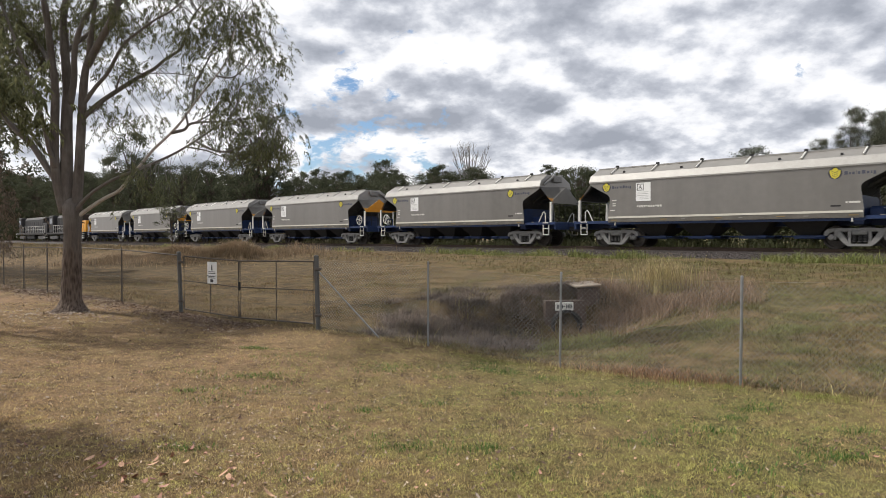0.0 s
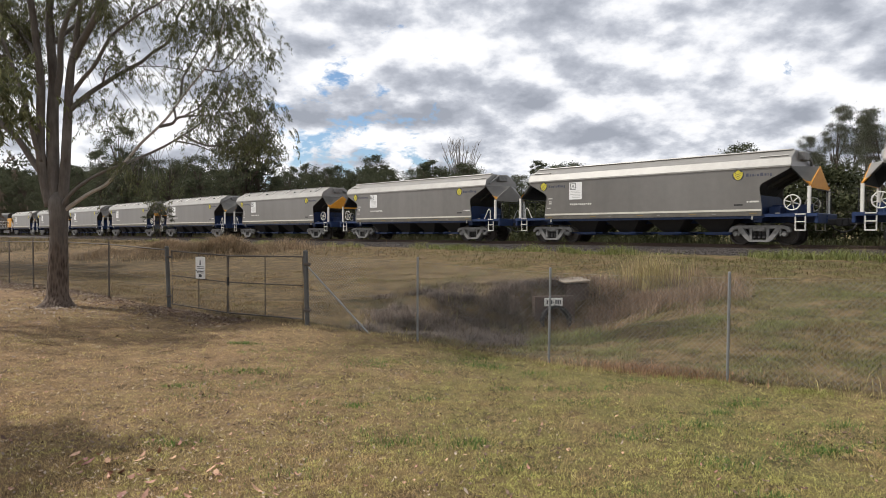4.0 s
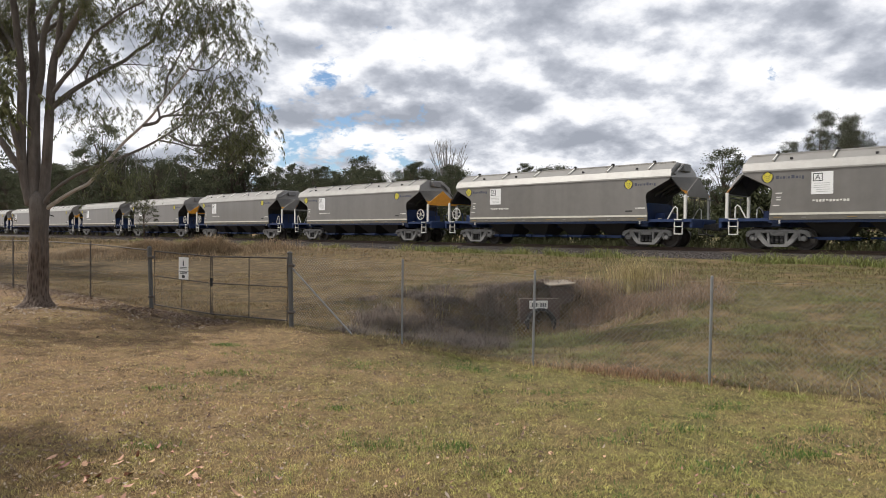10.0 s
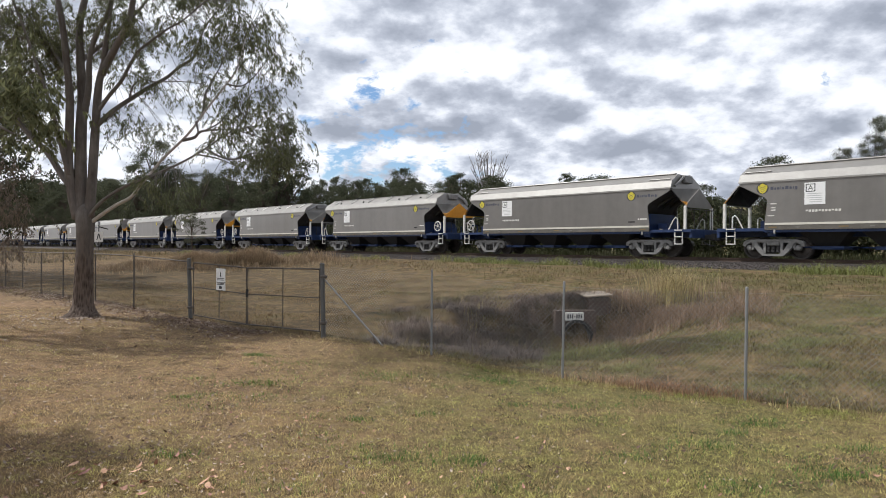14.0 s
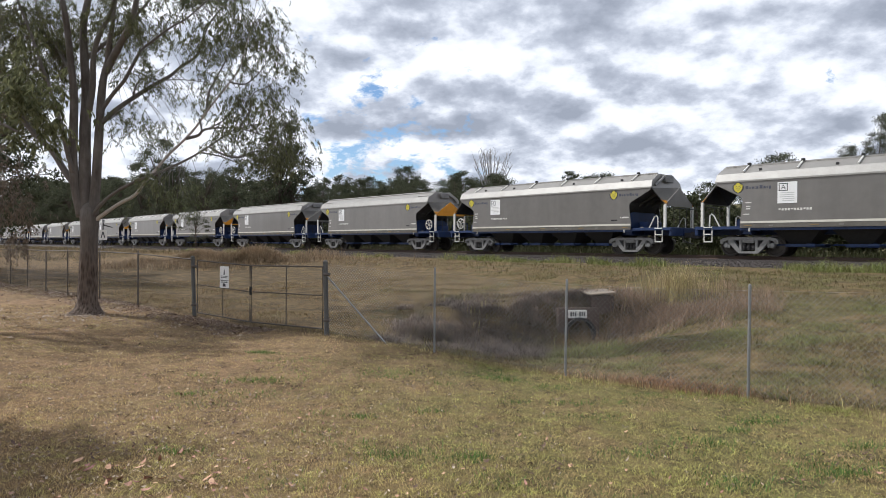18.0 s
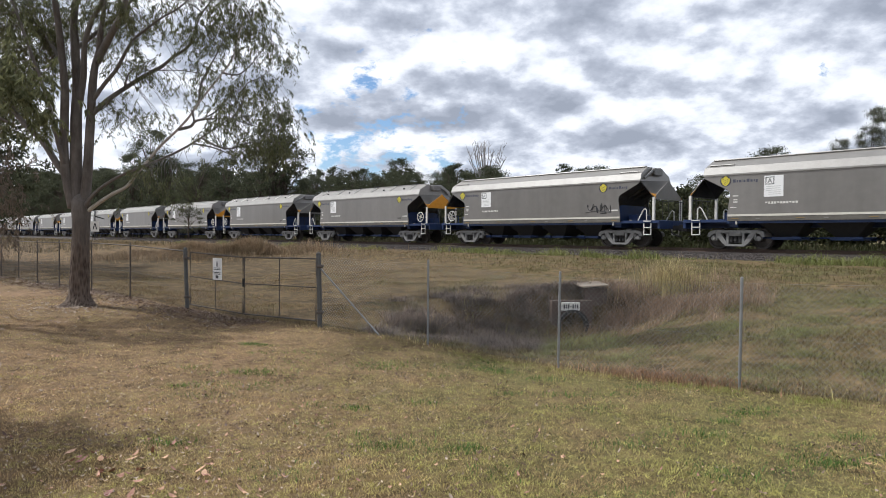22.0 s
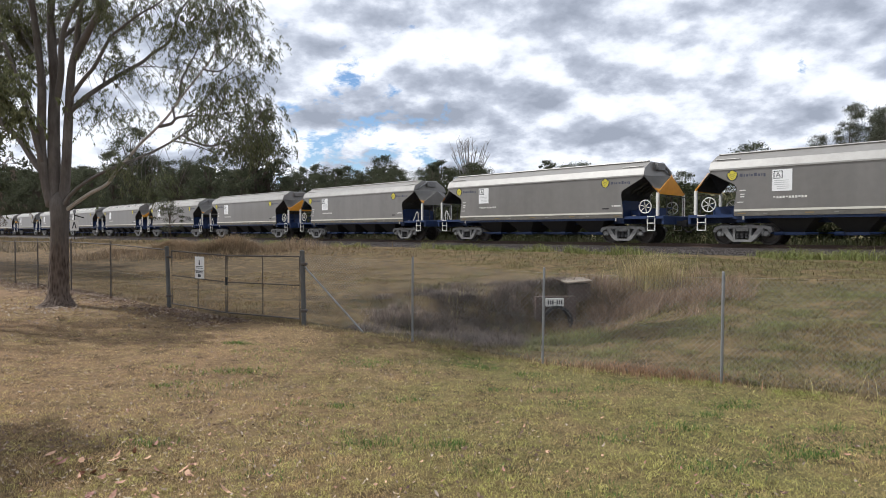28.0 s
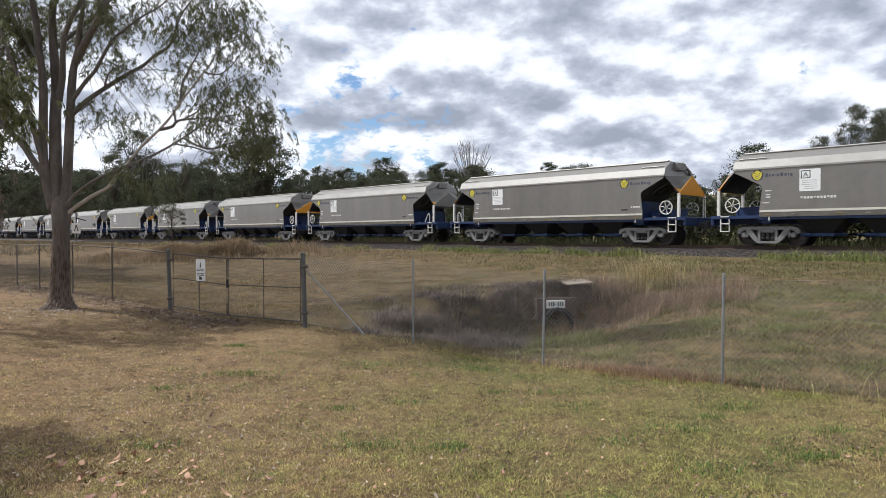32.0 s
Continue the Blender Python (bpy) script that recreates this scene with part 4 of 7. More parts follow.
def make_loco(label, tail):
    w = empty("locomotive")
    bm = bmesh.new()
    box(bm, -9.2, 9.2, -1.35, 1.35, 0.95, 1.22, 0.03)
    part("frame", bm, M_DARK, w)
    bm = bmesh.new()
    prism(bm, [(-0.85, 1.22), (0.85, 1.22), (0.85, 3.35), (0.6, 3.62), (-0.6, 3.62), (-0.85, 3.35)], -6.6, 5.2, "yz")
    bmesh.ops.recalc_face_normals(bm, faces=bm.faces)
    hood_ob = part("long_hood", bm, M_LOCO, w)
    bm = bmesh.new()
    box(bm, -6.5, 5.1, -0.55, 0.55, 3.60, 3.72, 0.02)
    part("roof_walk", bm, M_ROOF, hood_ob)
    for k in range(9):
        for y in (0.856, -0.856):
            bm = bmesh.new()
            x = -6.0 + k * 1.22
            box(bm, x, x + 1.0, y - 0.012, y + 0.012, 1.5, 3.0, 0.004)
            part("engine_door", bm, M_LOCO, hood_ob)
    bm = bmesh.new()
    box(bm, -9.0, -6.6, -0.95, 0.95, 1.22, 2.75, 0.06)
    part("end_hood", bm, M_YELLOW if tail else M_LOCO, w, "orange yellow end hood" if tail else "")
    bm = bmesh.new()
    box(bm, 5.2, 7.3, -1.34, 1.34, 1.22, 3.72, 0.10)
    cab = part("cab", bm, M_LOCO, w)
    for y in (1.345, -1.345):
        bm = bmesh.new()
        box(bm, 5.6, 6.9, y - 0.012, y + 0.012, 2.55, 3.3, 0.004)
        part("side_window", bm, M_GLASS, cab)
    bm = bmesh.new()
    box(bm, 7.3, 8.9, -0.9, 0.9, 1.22, 2.5, 0.12)
    part("short_hood", bm, M_LOCO, w)
    for y in (1.30, -1.30):
        bm = bmesh.new()
        tube(bm, [(-9.1, y, 2.25), (5.1, y, 2.25)], 0.025, 5)
        tube(bm, [(-9.1, y, 1.75), (5.1, y, 1.75)], 0.02, 5)
        for k in range(14):
            x = -9.1 + k * 1.09
            tube(bm, [(x, y, 1.2), (x, y, 2.25)], 0.022, 5)
        part("handrail", bm, M_WHITE, w, "white side handrail")
        bm = bmesh.new()
        for x in (-9.0, 9.0):
            for z in (0.5, 0.75, 1.0):
                box(bm, x - 0.25, x + 0.25, y - 0.10, y + 0.06, z - 0.02, z + 0.02)
        part("steps", bm, M_WHITE, w)
    bm = bmesh.new()
    box(bm, -2.4, 2.4, -1.15, 1.15, 0.28, 0.92, 0.10)
    part("fuel_tank", bm, M_DARK, w)
    for x in (-6.2, 6.2):
        bm = bmesh.new()
        for y in (-0.95, 0.95):
            prism(bm, [(x - 2.1, 0.45), (x - 1.9, 0.75), (x + 1.9, 0.75), (x + 2.1, 0.45), (x + 1.7, 0.3), (x - 1.7, 0.3)], y - 0.08, y + 0.08)
        b = part("bogie", bm, M_CAST, w)
        for wx in (-1.6, 0, 1.6):
            share("wheelset", WHEELSET, b, pose(x + wx, 0, 0.42))
    return tagged(w, label, "locomotive", "locomotives")


LOCOS = []
for mid, words in ((10.0, "dark locomotive with a yellow end and white handrails"), (29.2, "dark leading locomotive with white handrails")):
    LOCOS.append((make_loco(words, mid < 20), mid))
    LOCOS[-1][0].matrix_basis = loco_pose(0, mid)

# ---------------------------------------------------------------- the ground
def make_ground():
    def grid(lo, hi, fine_lo, fine_hi, step, far):
        v, out = fine_lo, []
        while v <= fine_hi + 1e-6:
            out.append(v)
            v += step
        a, st = fine_lo, step
        while a > lo:
            st = min(st * 1.35, far)
            a -= st
            out.insert(0, max(a, lo))
        a, st = fine_hi, step
        while a < hi:
            st = min(st * 1.35, far)
            a += st
            out.append(min(a, hi))
        return out
    xs = grid(-2500, 2500, -22, 26, 0.4, 400)
    ys = grid(-1500, 3500, -4, 46, 0.4, 400)
    verts = [(x, y, ground_z(x, y)) for y in ys for x in xs]
    n = len(xs)
    faces = [(j * n + i, j * n + i + 1, (j + 1) * n + i + 1, (j + 1) * n + i) for j in range(len(ys) - 1) for i in range(n - 1)]
    ob = new("ground", raw("ground", verts, faces, M_GROUND, True))
    tagged(ob, "dry brown and green mown grass sloping to a railway bank", "ground", kind="structure")


make_ground()


def make_track():
    rw = empty("railway_track", pose(*track(0, 0, 0), 0, 0, 90 + math.degrees(THETA)))
    tagged(rw, "single railway track on grey stone ballast", "railway track", kind="structure")
    for y in (0.5335 + 0.03, -0.5335 - 0.03):
        bm = bmesh.new()
        o = [(-0.065, RAIL - 0.155), (0.065, RAIL - 0.155), (0.065, RAIL - 0.14), (0.012, RAIL - 0.115), (0.012, RAIL - 0.04), (0.034, RAIL - 0.03), (0.034, RAIL), (-0.034, RAIL), (-0.034, RAIL - 0.03), (-0.012, RAIL - 0.04), (-0.012, RAIL - 0.115), (-0.065, RAIL - 0.14)]
        prism(bm, [(y + a, b) for a, b in o], -420, 480, "yz")
        bmesh.ops.recalc_face_normals(bm, faces=bm.faces)
        part("rail", bm, M_RAIL, rw)
    bm = bmesh.new()
    o = [(-3.1, 0.70), (-2.2, 0.98), (-1.5, 1.03), (1.5, 1.03), (2.2, 0.98), (3.1, 0.70)]
    prism(bm, o, -420, 480, "yz")
    bmesh.ops.recalc_face_normals(bm, faces=bm.faces)
    part("ballast_bed", bm, M_BALLAST, rw, "bed of grey broken stone")
    # loose stones over the shoulder towards the lawn
    rng = np.random.default_rng(44)
    n = 36000
    along_x = -30 + 95 * rng.uniform(size=n) ** 1.3
    y = rng.uniform(0.75, 3.35, n)
    h = np.interp(y, [0.75, 1.5, 2.2, 3.1, 3.35], [1.03, 1.03, 0.98, 0.70, 0.66])
    size = rng.uniform(0.022, 0.046, n)
    rock = np.array([(1, 0, 0), (0.1, 1, 0.1), (-1, 0.1, 0), (0, -0.9, 0.1), (0.1, 0.1, 0.9), (0, 0, -0.6)])
    v = rock[None] * rng.uniform(0.6, 1.25, (n, 6, 1)) * size[:, None, None]
    a = rng.uniform(0, 2 * pi, n)
    ca, sa = np.cos(a)[:, None], np.sin(a)[:, None]
    v = np.stack([v[..., 0] * ca - v[..., 1] * sa + along_x[:, None], v[..., 0] * sa + v[..., 1] * ca + y[:, None], v[..., 2] + h[:, None] + 0.012], -1).reshape(-1, 3)
    tri = np.array([(0, 1, 4), (1, 2, 4), (2, 3, 4), (3, 0, 4), (1, 0, 5), (2, 1, 5), (3, 2, 5), (0, 3, 5)])
    faces = (np.arange(n)[:, None, None] * 6 + tri[None]).reshape(-1, 3)
    ob = new("ballast_stones", raw("ballast_stones", v.tolist(), faces.tolist(), M_BALLAST))
    ob.parent = rw
    tagged(ob, "dark grey broken stones", kind="stuff")
    bm = bmesh.new()
    box(bm, -0.11, 0.11, -1.02, 1.02, RAIL - 0.28, RAIL - 0.156, 0.015)
    me = to_mesh(bm, "sleeper", M_SLEEPER)
    for k in range(150):
        share("sleeper", me, rw, pose(-32 + k * 0.68, 0, 0))


make_track()

# ---------------------------------------------------------------- the fence
FENCE0 = Vector((-2.16, 11.34, 0))              # the gate post nearer the ditch
FDIR = Vector((0.8296, -0.5583, 0))             # along the fence, towards the ditch


def on_fence(d):
    return FENCE0 + FDIR * d


LEFT_LINE = [on_fence(-3.9), Vector((-7.22, 14.75, 0)), Vector((-8.74, 15.86, 0)), Vector((-10.25, 17.0, 0)), Vector((-11.75, 18.4, 0)), Vector((-13.45, 20.1, 0)), Vector((-15.2, 21.8, 0)), Vector((-17.0, 23.6, 0))]
RIGHT_LINE = [on_fence(d) for d in (0, 2.33, 4.5, 6.75, 9.0, 11.25, 13.5)]


def gz(p):
    return ground_z(p.x, p.y)


def chain_link(parent, a, b, za, zb, height, mat=None, pitch=0.062, r=0.0013):
    """Woven wire between two posts: two sets of slanting wires, a knuckled edge above and below."""
    length = (b - a).length
    d = (b - a) / length
    bm = bmesh.new()
    out = Vector((-d.y, d.x, 0))

    def at(u, h, off=0.0):
        z = za + (zb - za) * u / length + h
        return a + d * u + Vector((0, 0, z)) + out * off

    def wire(p, q):
        e = (q - p).normalized()
        side = e.cross(out).normalized() * r
        o = out * r
        v = [bm.verts.new(x) for x in (p - side - o, p + side - o, p + o, q - side - o, q + side - o, q + o)]
        bm.faces.new((v[0], v[1], v[4], v[3])), bm.faces.new((v[1], v[2], v[5], v[4])), bm.faces.new((v[2], v[0], v[3], v[5]))
    k = -int(height / pitch) - 1
    while k * pitch < length:
        u0 = k * pitch
        for lean in (1, -1):
            # u runs with height for one set and against it for the other
            s0, s1 = (u0, u0 + height) if lean > 0 else (u0 + height, u0)
            h0, h1 = 0.0, height
            lo, hi = 0.0, 1.0
            for e0, e1 in ((s0, s1),):
                du = e1 - e0
                for edge, sign in ((0.0, 1), (length, -1)):
                    tt = (edge - e0) / du
                    if sign * du > 0:
                        lo = max(lo, tt)
                    else:
                        hi = min(hi, tt)
            if hi - lo > 0.02:
                sag = 0.006 * sin(k * 0.7)
                p = at(s0 + (s1 - s0) * lo, 0.03 + height * lo, 0.002 * lean + sag)
                q = at(s0 + (s1 - s0) * hi, 0.03 + height * hi, 0.002 * lean)
                wire(p, q)
        k += 1
    return part("wire_mesh", bm, mat or M_WIRE, parent, "diamond chain-link mesh")


def line_wire(parent, a, b, za, zb, r=0.0010, name="line_wire"):
    bm = bmesh.new()
    n = 6
    tube(bm, [a + (b - a) * (i / n) + Vector((0, 0, za + (zb - za) * i / n - 0.012 * sin(pi * i / n))) for i in range(n + 1)], r, 5)
    return part(name, bm, M_WIRE, parent)


def round_post(parent, p, z0, z1, r, name="post", lean=(0, 0), mat=None):
    bm = bmesh.new()
    a, b = Vector((p.x, p.y, z0 - 0.25)), Vector((p.x + lean[0], p.y + lean[1], z1))
    r = r * 0.8
    tube(bm, [a, b, b + Vector((0, 0, 0.012))], [r, r, r * 0.7], 10)
    return part(name, bm, mat or M_GALV, parent)


M_POST_GATE = material("dull grey steel post", (0.150, 0.150, 0.145), (0.085, 0.083, 0.08), rough=0.6, metal=0.35, scale=10, bump=0.08)
M_POST_DARK = material("weathered dark steel post", (0.150, 0.130, 0.115), (0.075, 0.063, 0.054), rough=0.75, metal=0.25, scale=10, bump=0.1)


def make_fence():
    right = empty("chain_link_fence")
    tagged(right, "chain-link fence with thin galvanised steel posts", "fence", "fences")
    tops = []
    leans = [(0, 0), (0.0, 0.0), (0.015, -0.01), (0.01, 0.0), (-0.01, 0), (0, 0), (0, 0)]
    for k, p in enumerate(RIGHT_LINE):
        z = gz(p)
        tops.append(z + 1.24)
        if k:
            round_post(right, p, z, z + 1.28, 0.021, "post", leans[k])
    for k in range(len(RIGHT_LINE) - 1):
        a, b = RIGHT_LINE[k], RIGHT_LINE[k + 1]
        chain_link(right, a, b, tops[k] - 1.24, tops[k + 1] - 1.24, 1.16)
        for h in (1.22, 0.62):
            line_wire(right, a, b, tops[k] - 1.24 + h, tops[k + 1] - 1.24 + h)
    # the slanting stay from the gate post
    bm = bmesh.new()
    foot = on_fence(1.42) + Vector((0, 0, gz(on_fence(1.42)) - 0.05))
    tube(bm, [FENCE0 + Vector((0, 0, gz(FENCE0) + 1.02)), foot], 0.014, 8)
    part("stay", bm, M_GALV, right, "slanting galvanised stay")
    left = empty("chain_link_fence")
    tagged(left, "old chain-link fence with dark thin posts beside leaf litter", "fence", "fences")
    for k, p in enumerate(LEFT_LINE):
        if k:
            round_post(left, p, gz(p), gz(p) + 1.24, 0.021, "post", mat=M_POST_DARK)
            a, b = LEFT_LINE[k - 1], p
            chain_link(left, a, b, gz(a), gz(b), 1.12, M_POST_DARK, 0.075, 0.0011)
            line_wire(left, a, b, gz(a) + 0.6, gz(b) + 0.6)
            bm = bmesh.new()
            tube(bm, [a + Vector((0, 0, gz(a) + 1.19)), b + Vector((0, 0, gz(b) + 1.19))], 0.015, 6)
            part("top_rail", bm, M_POST_DARK, left)


def gate_leaf(d0, d1, rails, stays, label):
    a, b = on_fence(d0), on_fence(d1)
    za, zb = gz(a), gz(b)
    leaf = empty("gate")
    tagged(leaf, label, "gate", "gate leaves")
    L = (b - a).length

    def at(u, h):
        return a + (b - a) * (u / L) + Vector((0, 0, za + (zb - za) * u / L + h))
    bm = bmesh.new()
    tube(bm, [at(0, 0.10), at(0, 1.18), at(L, 1.18), at(L, 0.10)], 0.016, 8, True)
    part("gate_frame", bm, M_POST_DARK, leaf)
    for h in rails:
        bm = bmesh.new()
        tube(bm, [at(0, h), at(L, h)], 0.011, 6)
        part("mid_rail", bm, M_POST_DARK, leaf)
    for u in stays:
        bm = bmesh.new()
        tube(bm, [at(u, 0.10), at(u, 1.18)], 0.010, 6)
        part("upright", bm, M_POST_DARK, leaf)
    chain_link(leaf, a, b, za + 0.06, zb + 0.06, 1.12, M_POST_DARK, 0.07, 0.0011)
    return leaf, at


def make_gate():
    for d, h in ((0.0, 1.25), (-3.9, 1.23)):
        p = on_fence(d)
        post = empty("gate_post", pose(p.x, p.y, gz(p)))
        tagged(post, "thick round galvanised gate post", "gate post", "gate posts")
        bm = bmesh.new()
        lean = 0.03 if d == 0 else 0.045
        tube(bm, [(-lean, 0, h), (0, 0, 0), (0, 0, -0.3)], 0.041, 14)
        part("shaft", bm, M_POST_GATE, post)
        bm = bmesh.new()
        lathe(bm, [(0.043, h), (0.046, h + 0.02), (0.024, h + 0.04)], 14, "z")
        part("cap", bm, M_POST_GATE, post, at=pose(-lean, 0, 0))
        for hz in (0.25, 1.05):
            bm = bmesh.new()
            box(bm, -0.055, 0.055, -0.055, 0.055, hz - 0.025, hz + 0.025, 0.01)
            part("hinge", bm, M_POST_DARK, post)
    leaf, at = gate_leaf(-2.05, -0.10, (0.68,), (1.0,), "tube-framed chain-link gate leaf, closed")
    bm = bmesh.new()
    tube(bm, [at(-0.02, 0.62), at(-0.02, 0.78)], 0.026, 6)
    part("latch", bm, M_DARK, leaf)
    leaf, at = gate_leaf(-3.80, -2.09, (0.68,), (0.86,), "tube-framed chain-link gate leaf carrying a sign, closed")
    # the sign, wired to the leaf
    c = on_fence(-2.85)
    face = pose(c.x, c.y, gz(c) + 0.90, 0, 0, math.degrees(atan2(FDIR.y, FDIR.x))) @ pose(0, -0.03, 0)
    sign = empty("warning_sign", face)
    tagged(sign, "white rectangular warning sign wired to the gate", "sign")
    bm = bmesh.new()
    box(bm, -0.145, 0.145, -0.004, 0.004, -0.215, 0.215, 0.002)
    part("panel", bm, M_SIGN, sign)
    bm = bmesh.new()
    prism(bm, [(-0.02, 0.05), (0.02, 0.05), (0.012, 0.15), (-0.012, 0.15)], -0.007, -0.005)
    part("pictogram", bm, M_PRINT, sign, "black upright mark")
    bm = bmesh.new()
    prism(bm, [(-0.045, -0.185), (0.045, -0.185), (0.045, -0.145), (0.02, -0.125), (-0.045, -0.125)], -0.007, -0.005)
    part("pictogram", bm, M_PRINT, sign, "black block mark")
    for z in (0.02, -0.01, -0.075, -0.10):
        bm = bmesh.new()
        box(bm, -0.105, 0.105, -0.007, -0.005, z - 0.006, z + 0.006)
        part("print_line", bm, M_PRINT, sign)
    bm = bmesh.new()
    tube(bm, [(-0.16, -0.012, -0.055), (-0.06, -0.018, -0.06), (0.06, -0.018, -0.06), (0.16, -0.012, -0.055)], 0.004, 5)
    part("tie_wire", bm, M_DARK, sign)


make_fence()
make_gate()


# ---------------------------------------------------------------- the culvert
def make_culvert():
    c = empty("culvert", pose(3.0, 15.15, 0, 0, 0, 8))
    tagged(c, "earth-stained concrete culvert headwall with a round dark pipe", "culvert")
    # headwall with the pipe's mouth cut out as a ring of quads
    bm = bmesh.new()
    R, cx, cz = 0.30, -0.17, -0.40
    n = 24
    ring, edge = [], []
    for k in range(n):
        a = 2 * pi * k / n
        ring.append((cx + R * cos(a), cz + R * sin(a)))
        dx, dz = cos(a), sin(a)
        f = min((0.48 / abs(dx)) if abs(dx) > 1e-6 else 9, (0.56 / abs(dz)) if abs(dz) > 1e-6 else 9)
        edge.append((cx + dx * f, cz + dz * f))
    for sx in (-1, 1):
        for sz in (-1, 1):
            k = min(range(n), key=lambda i: abs(edge[i][0] - cx - sx * 0.48) + abs(edge[i][1] - cz - sz * 0.56))
            edge[k] = (cx + sx * 0.48, cz + sz * 0.56)
    for y0 in (0.0, 0.22):
        a = [bm.verts.new((x, y0, z)) for x, z in ring]
        b = [bm.verts.new((x, y0, z)) for x, z in edge]
        for k in range(n):
            j = (k + 1) % n
            bm.faces.new((a[k], a[j], b[j], b[k]) if y0 else (a[k], b[k], b[j], a[j]))
    bm.verts.ensure_lookup_table()
    for base in (0, n):
        for k in range(n):
            j = (k + 1) % n
            v = bm.verts
            bm.faces.new((v[base + k], v[base + j], v[2 * n + base + j], v[2 * n + base + k]))
    bmesh.ops.recalc_face_normals(bm, faces=bm.faces)
    part("headwall", bm, M_CONCRETE, c)
    bm = bmesh.new()
    a = [(R + 0.06, 0.0), (R + 0.06, -0.14), (R, -0.14), (R, 2.4), (R + 0.06, 2.4)]
    rings = []
    for r, y in a:
        rings.append([bm.verts.new((cx + r * cos(2 * pi * k / n), y, cz + r * sin(2 * pi * k / n))) for k in range(n)])
    for p, q in zip(rings, rings[1:]):
        for k in range(n):
            bm.faces.new((p[k], p[(k + 1) % n], q[(k + 1) % n], q[k]))
    part("pipe", bm, M_DARK, c, "round blackened pipe")
    bm = bmesh.new()
    box(bm, -0.27, 0.37, 0.20, 0.90, 0.445, 0.485, 0.012)
    part("lid", bm, material("pale concrete slab", (0.43, 0.36, 0.28), (0.25, 0.205, 0.155), rough=0.9, scale=5, bump=0.2), c, "pale concrete lid", pose(0.42, 0, 0, 3, -4, 0))
    bm = bmesh.new()
    box(bm, 0.20, 0.76, 0.27, 0.86, -0.6, 0.43, 0.02)
    part("pit", bm, M_CONCRETE, c, "square concrete pit")
    plaque = empty("number_plaque", pose(2.79, 15.10, 0.03, 0, 0, 8))
    tagged(plaque, "pale rounded plaque with dark marks on the culvert", "plaque")
    bm = bmesh.new()
    box(bm, -0.22, 0.22, -0.02, 0.012, -0.095, 0.095, 0.012)
    part("panel", bm, M_WHITE, plaque)
    for k in range(7):
        bm = bmesh.new()
        x = -0.17 + k * 0.052
        if k == 3:
            box(bm, x, x + 0.03, -0.025, -0.021, -0.008, 0.008)
        else:
            box(bm, x, x + 0.032, -0.025, -0.021, -0.045, 0.045)
        part("print_bar", bm, M_PRINT, plaque)


make_culvert()


# ---------------------------------------------------------------- the sign beside the line
def make_line_sign():
    p = track(57.4, -5.0)
    z = ground_z(p.x, p.y)
    s = empty("trackside_sign", pose(p.x, p.y, z, 0, 0, math.degrees(THETA) * 0.55))
    tagged(s, "white square trackside board on a dark post", "railway sign")
    bm = bmesh.new()
    tube(bm, [(0, 0, -0.3), (0, 0, 3.45)], 0.06, 10)
    part("post", bm, M_DARK, s)
    bm = bmesh.new()
    box(bm, -0.45, 0.45, -0.075, -0.055, 1.1, 2.3, 0.006)
    board = part("board", bm, M_WHITE, s, "white board")
    bm = bmesh.new()
    prism(bm, [(-0.24, 1.35), (-0.13, 1.35), (0.0, 1.9), (0.13, 1.35), (0.24, 1.35), (0.07, 2.08), (-0.07, 2.08)], -0.082, -0.078)
    part("mark", bm, M_PRINT, board)
    bm = bmesh.new()
    box(bm, -0.10, 0.16, -0.14, 0.10, 3.1, 3.5, 0.02)
    part("lamp_box", bm, M_GALV, s)
    bm = bmesh.new()
    prism(bm, [(0.05, 2.95), (1.0, 2.65), (1.0, 2.55), (0.05, 2.80)], -0.02, 0.02)
    part("arm", bm, M_DARK, s)


make_line_sign()

# ---------------------------------------------------------------- trees
def leaf_mesh(name, pos, way, length, width, mat, rng, fold=0.25):
    """Many narrow leaves as one mesh: each a folded blade from its stalk to its tip."""
    n = len(pos)
    pos, way = np.asarray(pos, float), np.asarray(way, float)
    way /= np.linalg.norm(way, axis=1)[:, None] + 1e-9
    side = np.cross(way, rng.normal(size=(n, 3)))
    side /= np.linalg.norm(side, axis=1)[:, None] + 1e-9
    up = np.cross(side, way)
    L, W = np.asarray(length).reshape(-1, 1), np.asarray(width).reshape(-1, 1)
    mid = pos + way * L * 0.42
    a = pos
    b = mid + side * W * 0.5 + up * W * fold
    c = pos + way * L - up * W * fold
    d = mid - side * W * 0.5 + up * W * fold
    verts = np.stack([a, b, c, d], 1).reshape(-1, 3)
    me = bpy.data.meshes.new(name)
    me.vertices.add(4 * n)
    me.vertices.foreach_set("co", verts.ravel())
    me.loops.add(4 * n)
    me.loops.foreach_set("vertex_index", np.arange(4 * n, dtype=np.int32))
    me.polygons.add(n)
    me.polygons.foreach_set("loop_start", np.arange(0, 4 * n, 4, dtype=np.int32))
    me.materials.append(mat)
    me.update()
    me.validate()
    return me


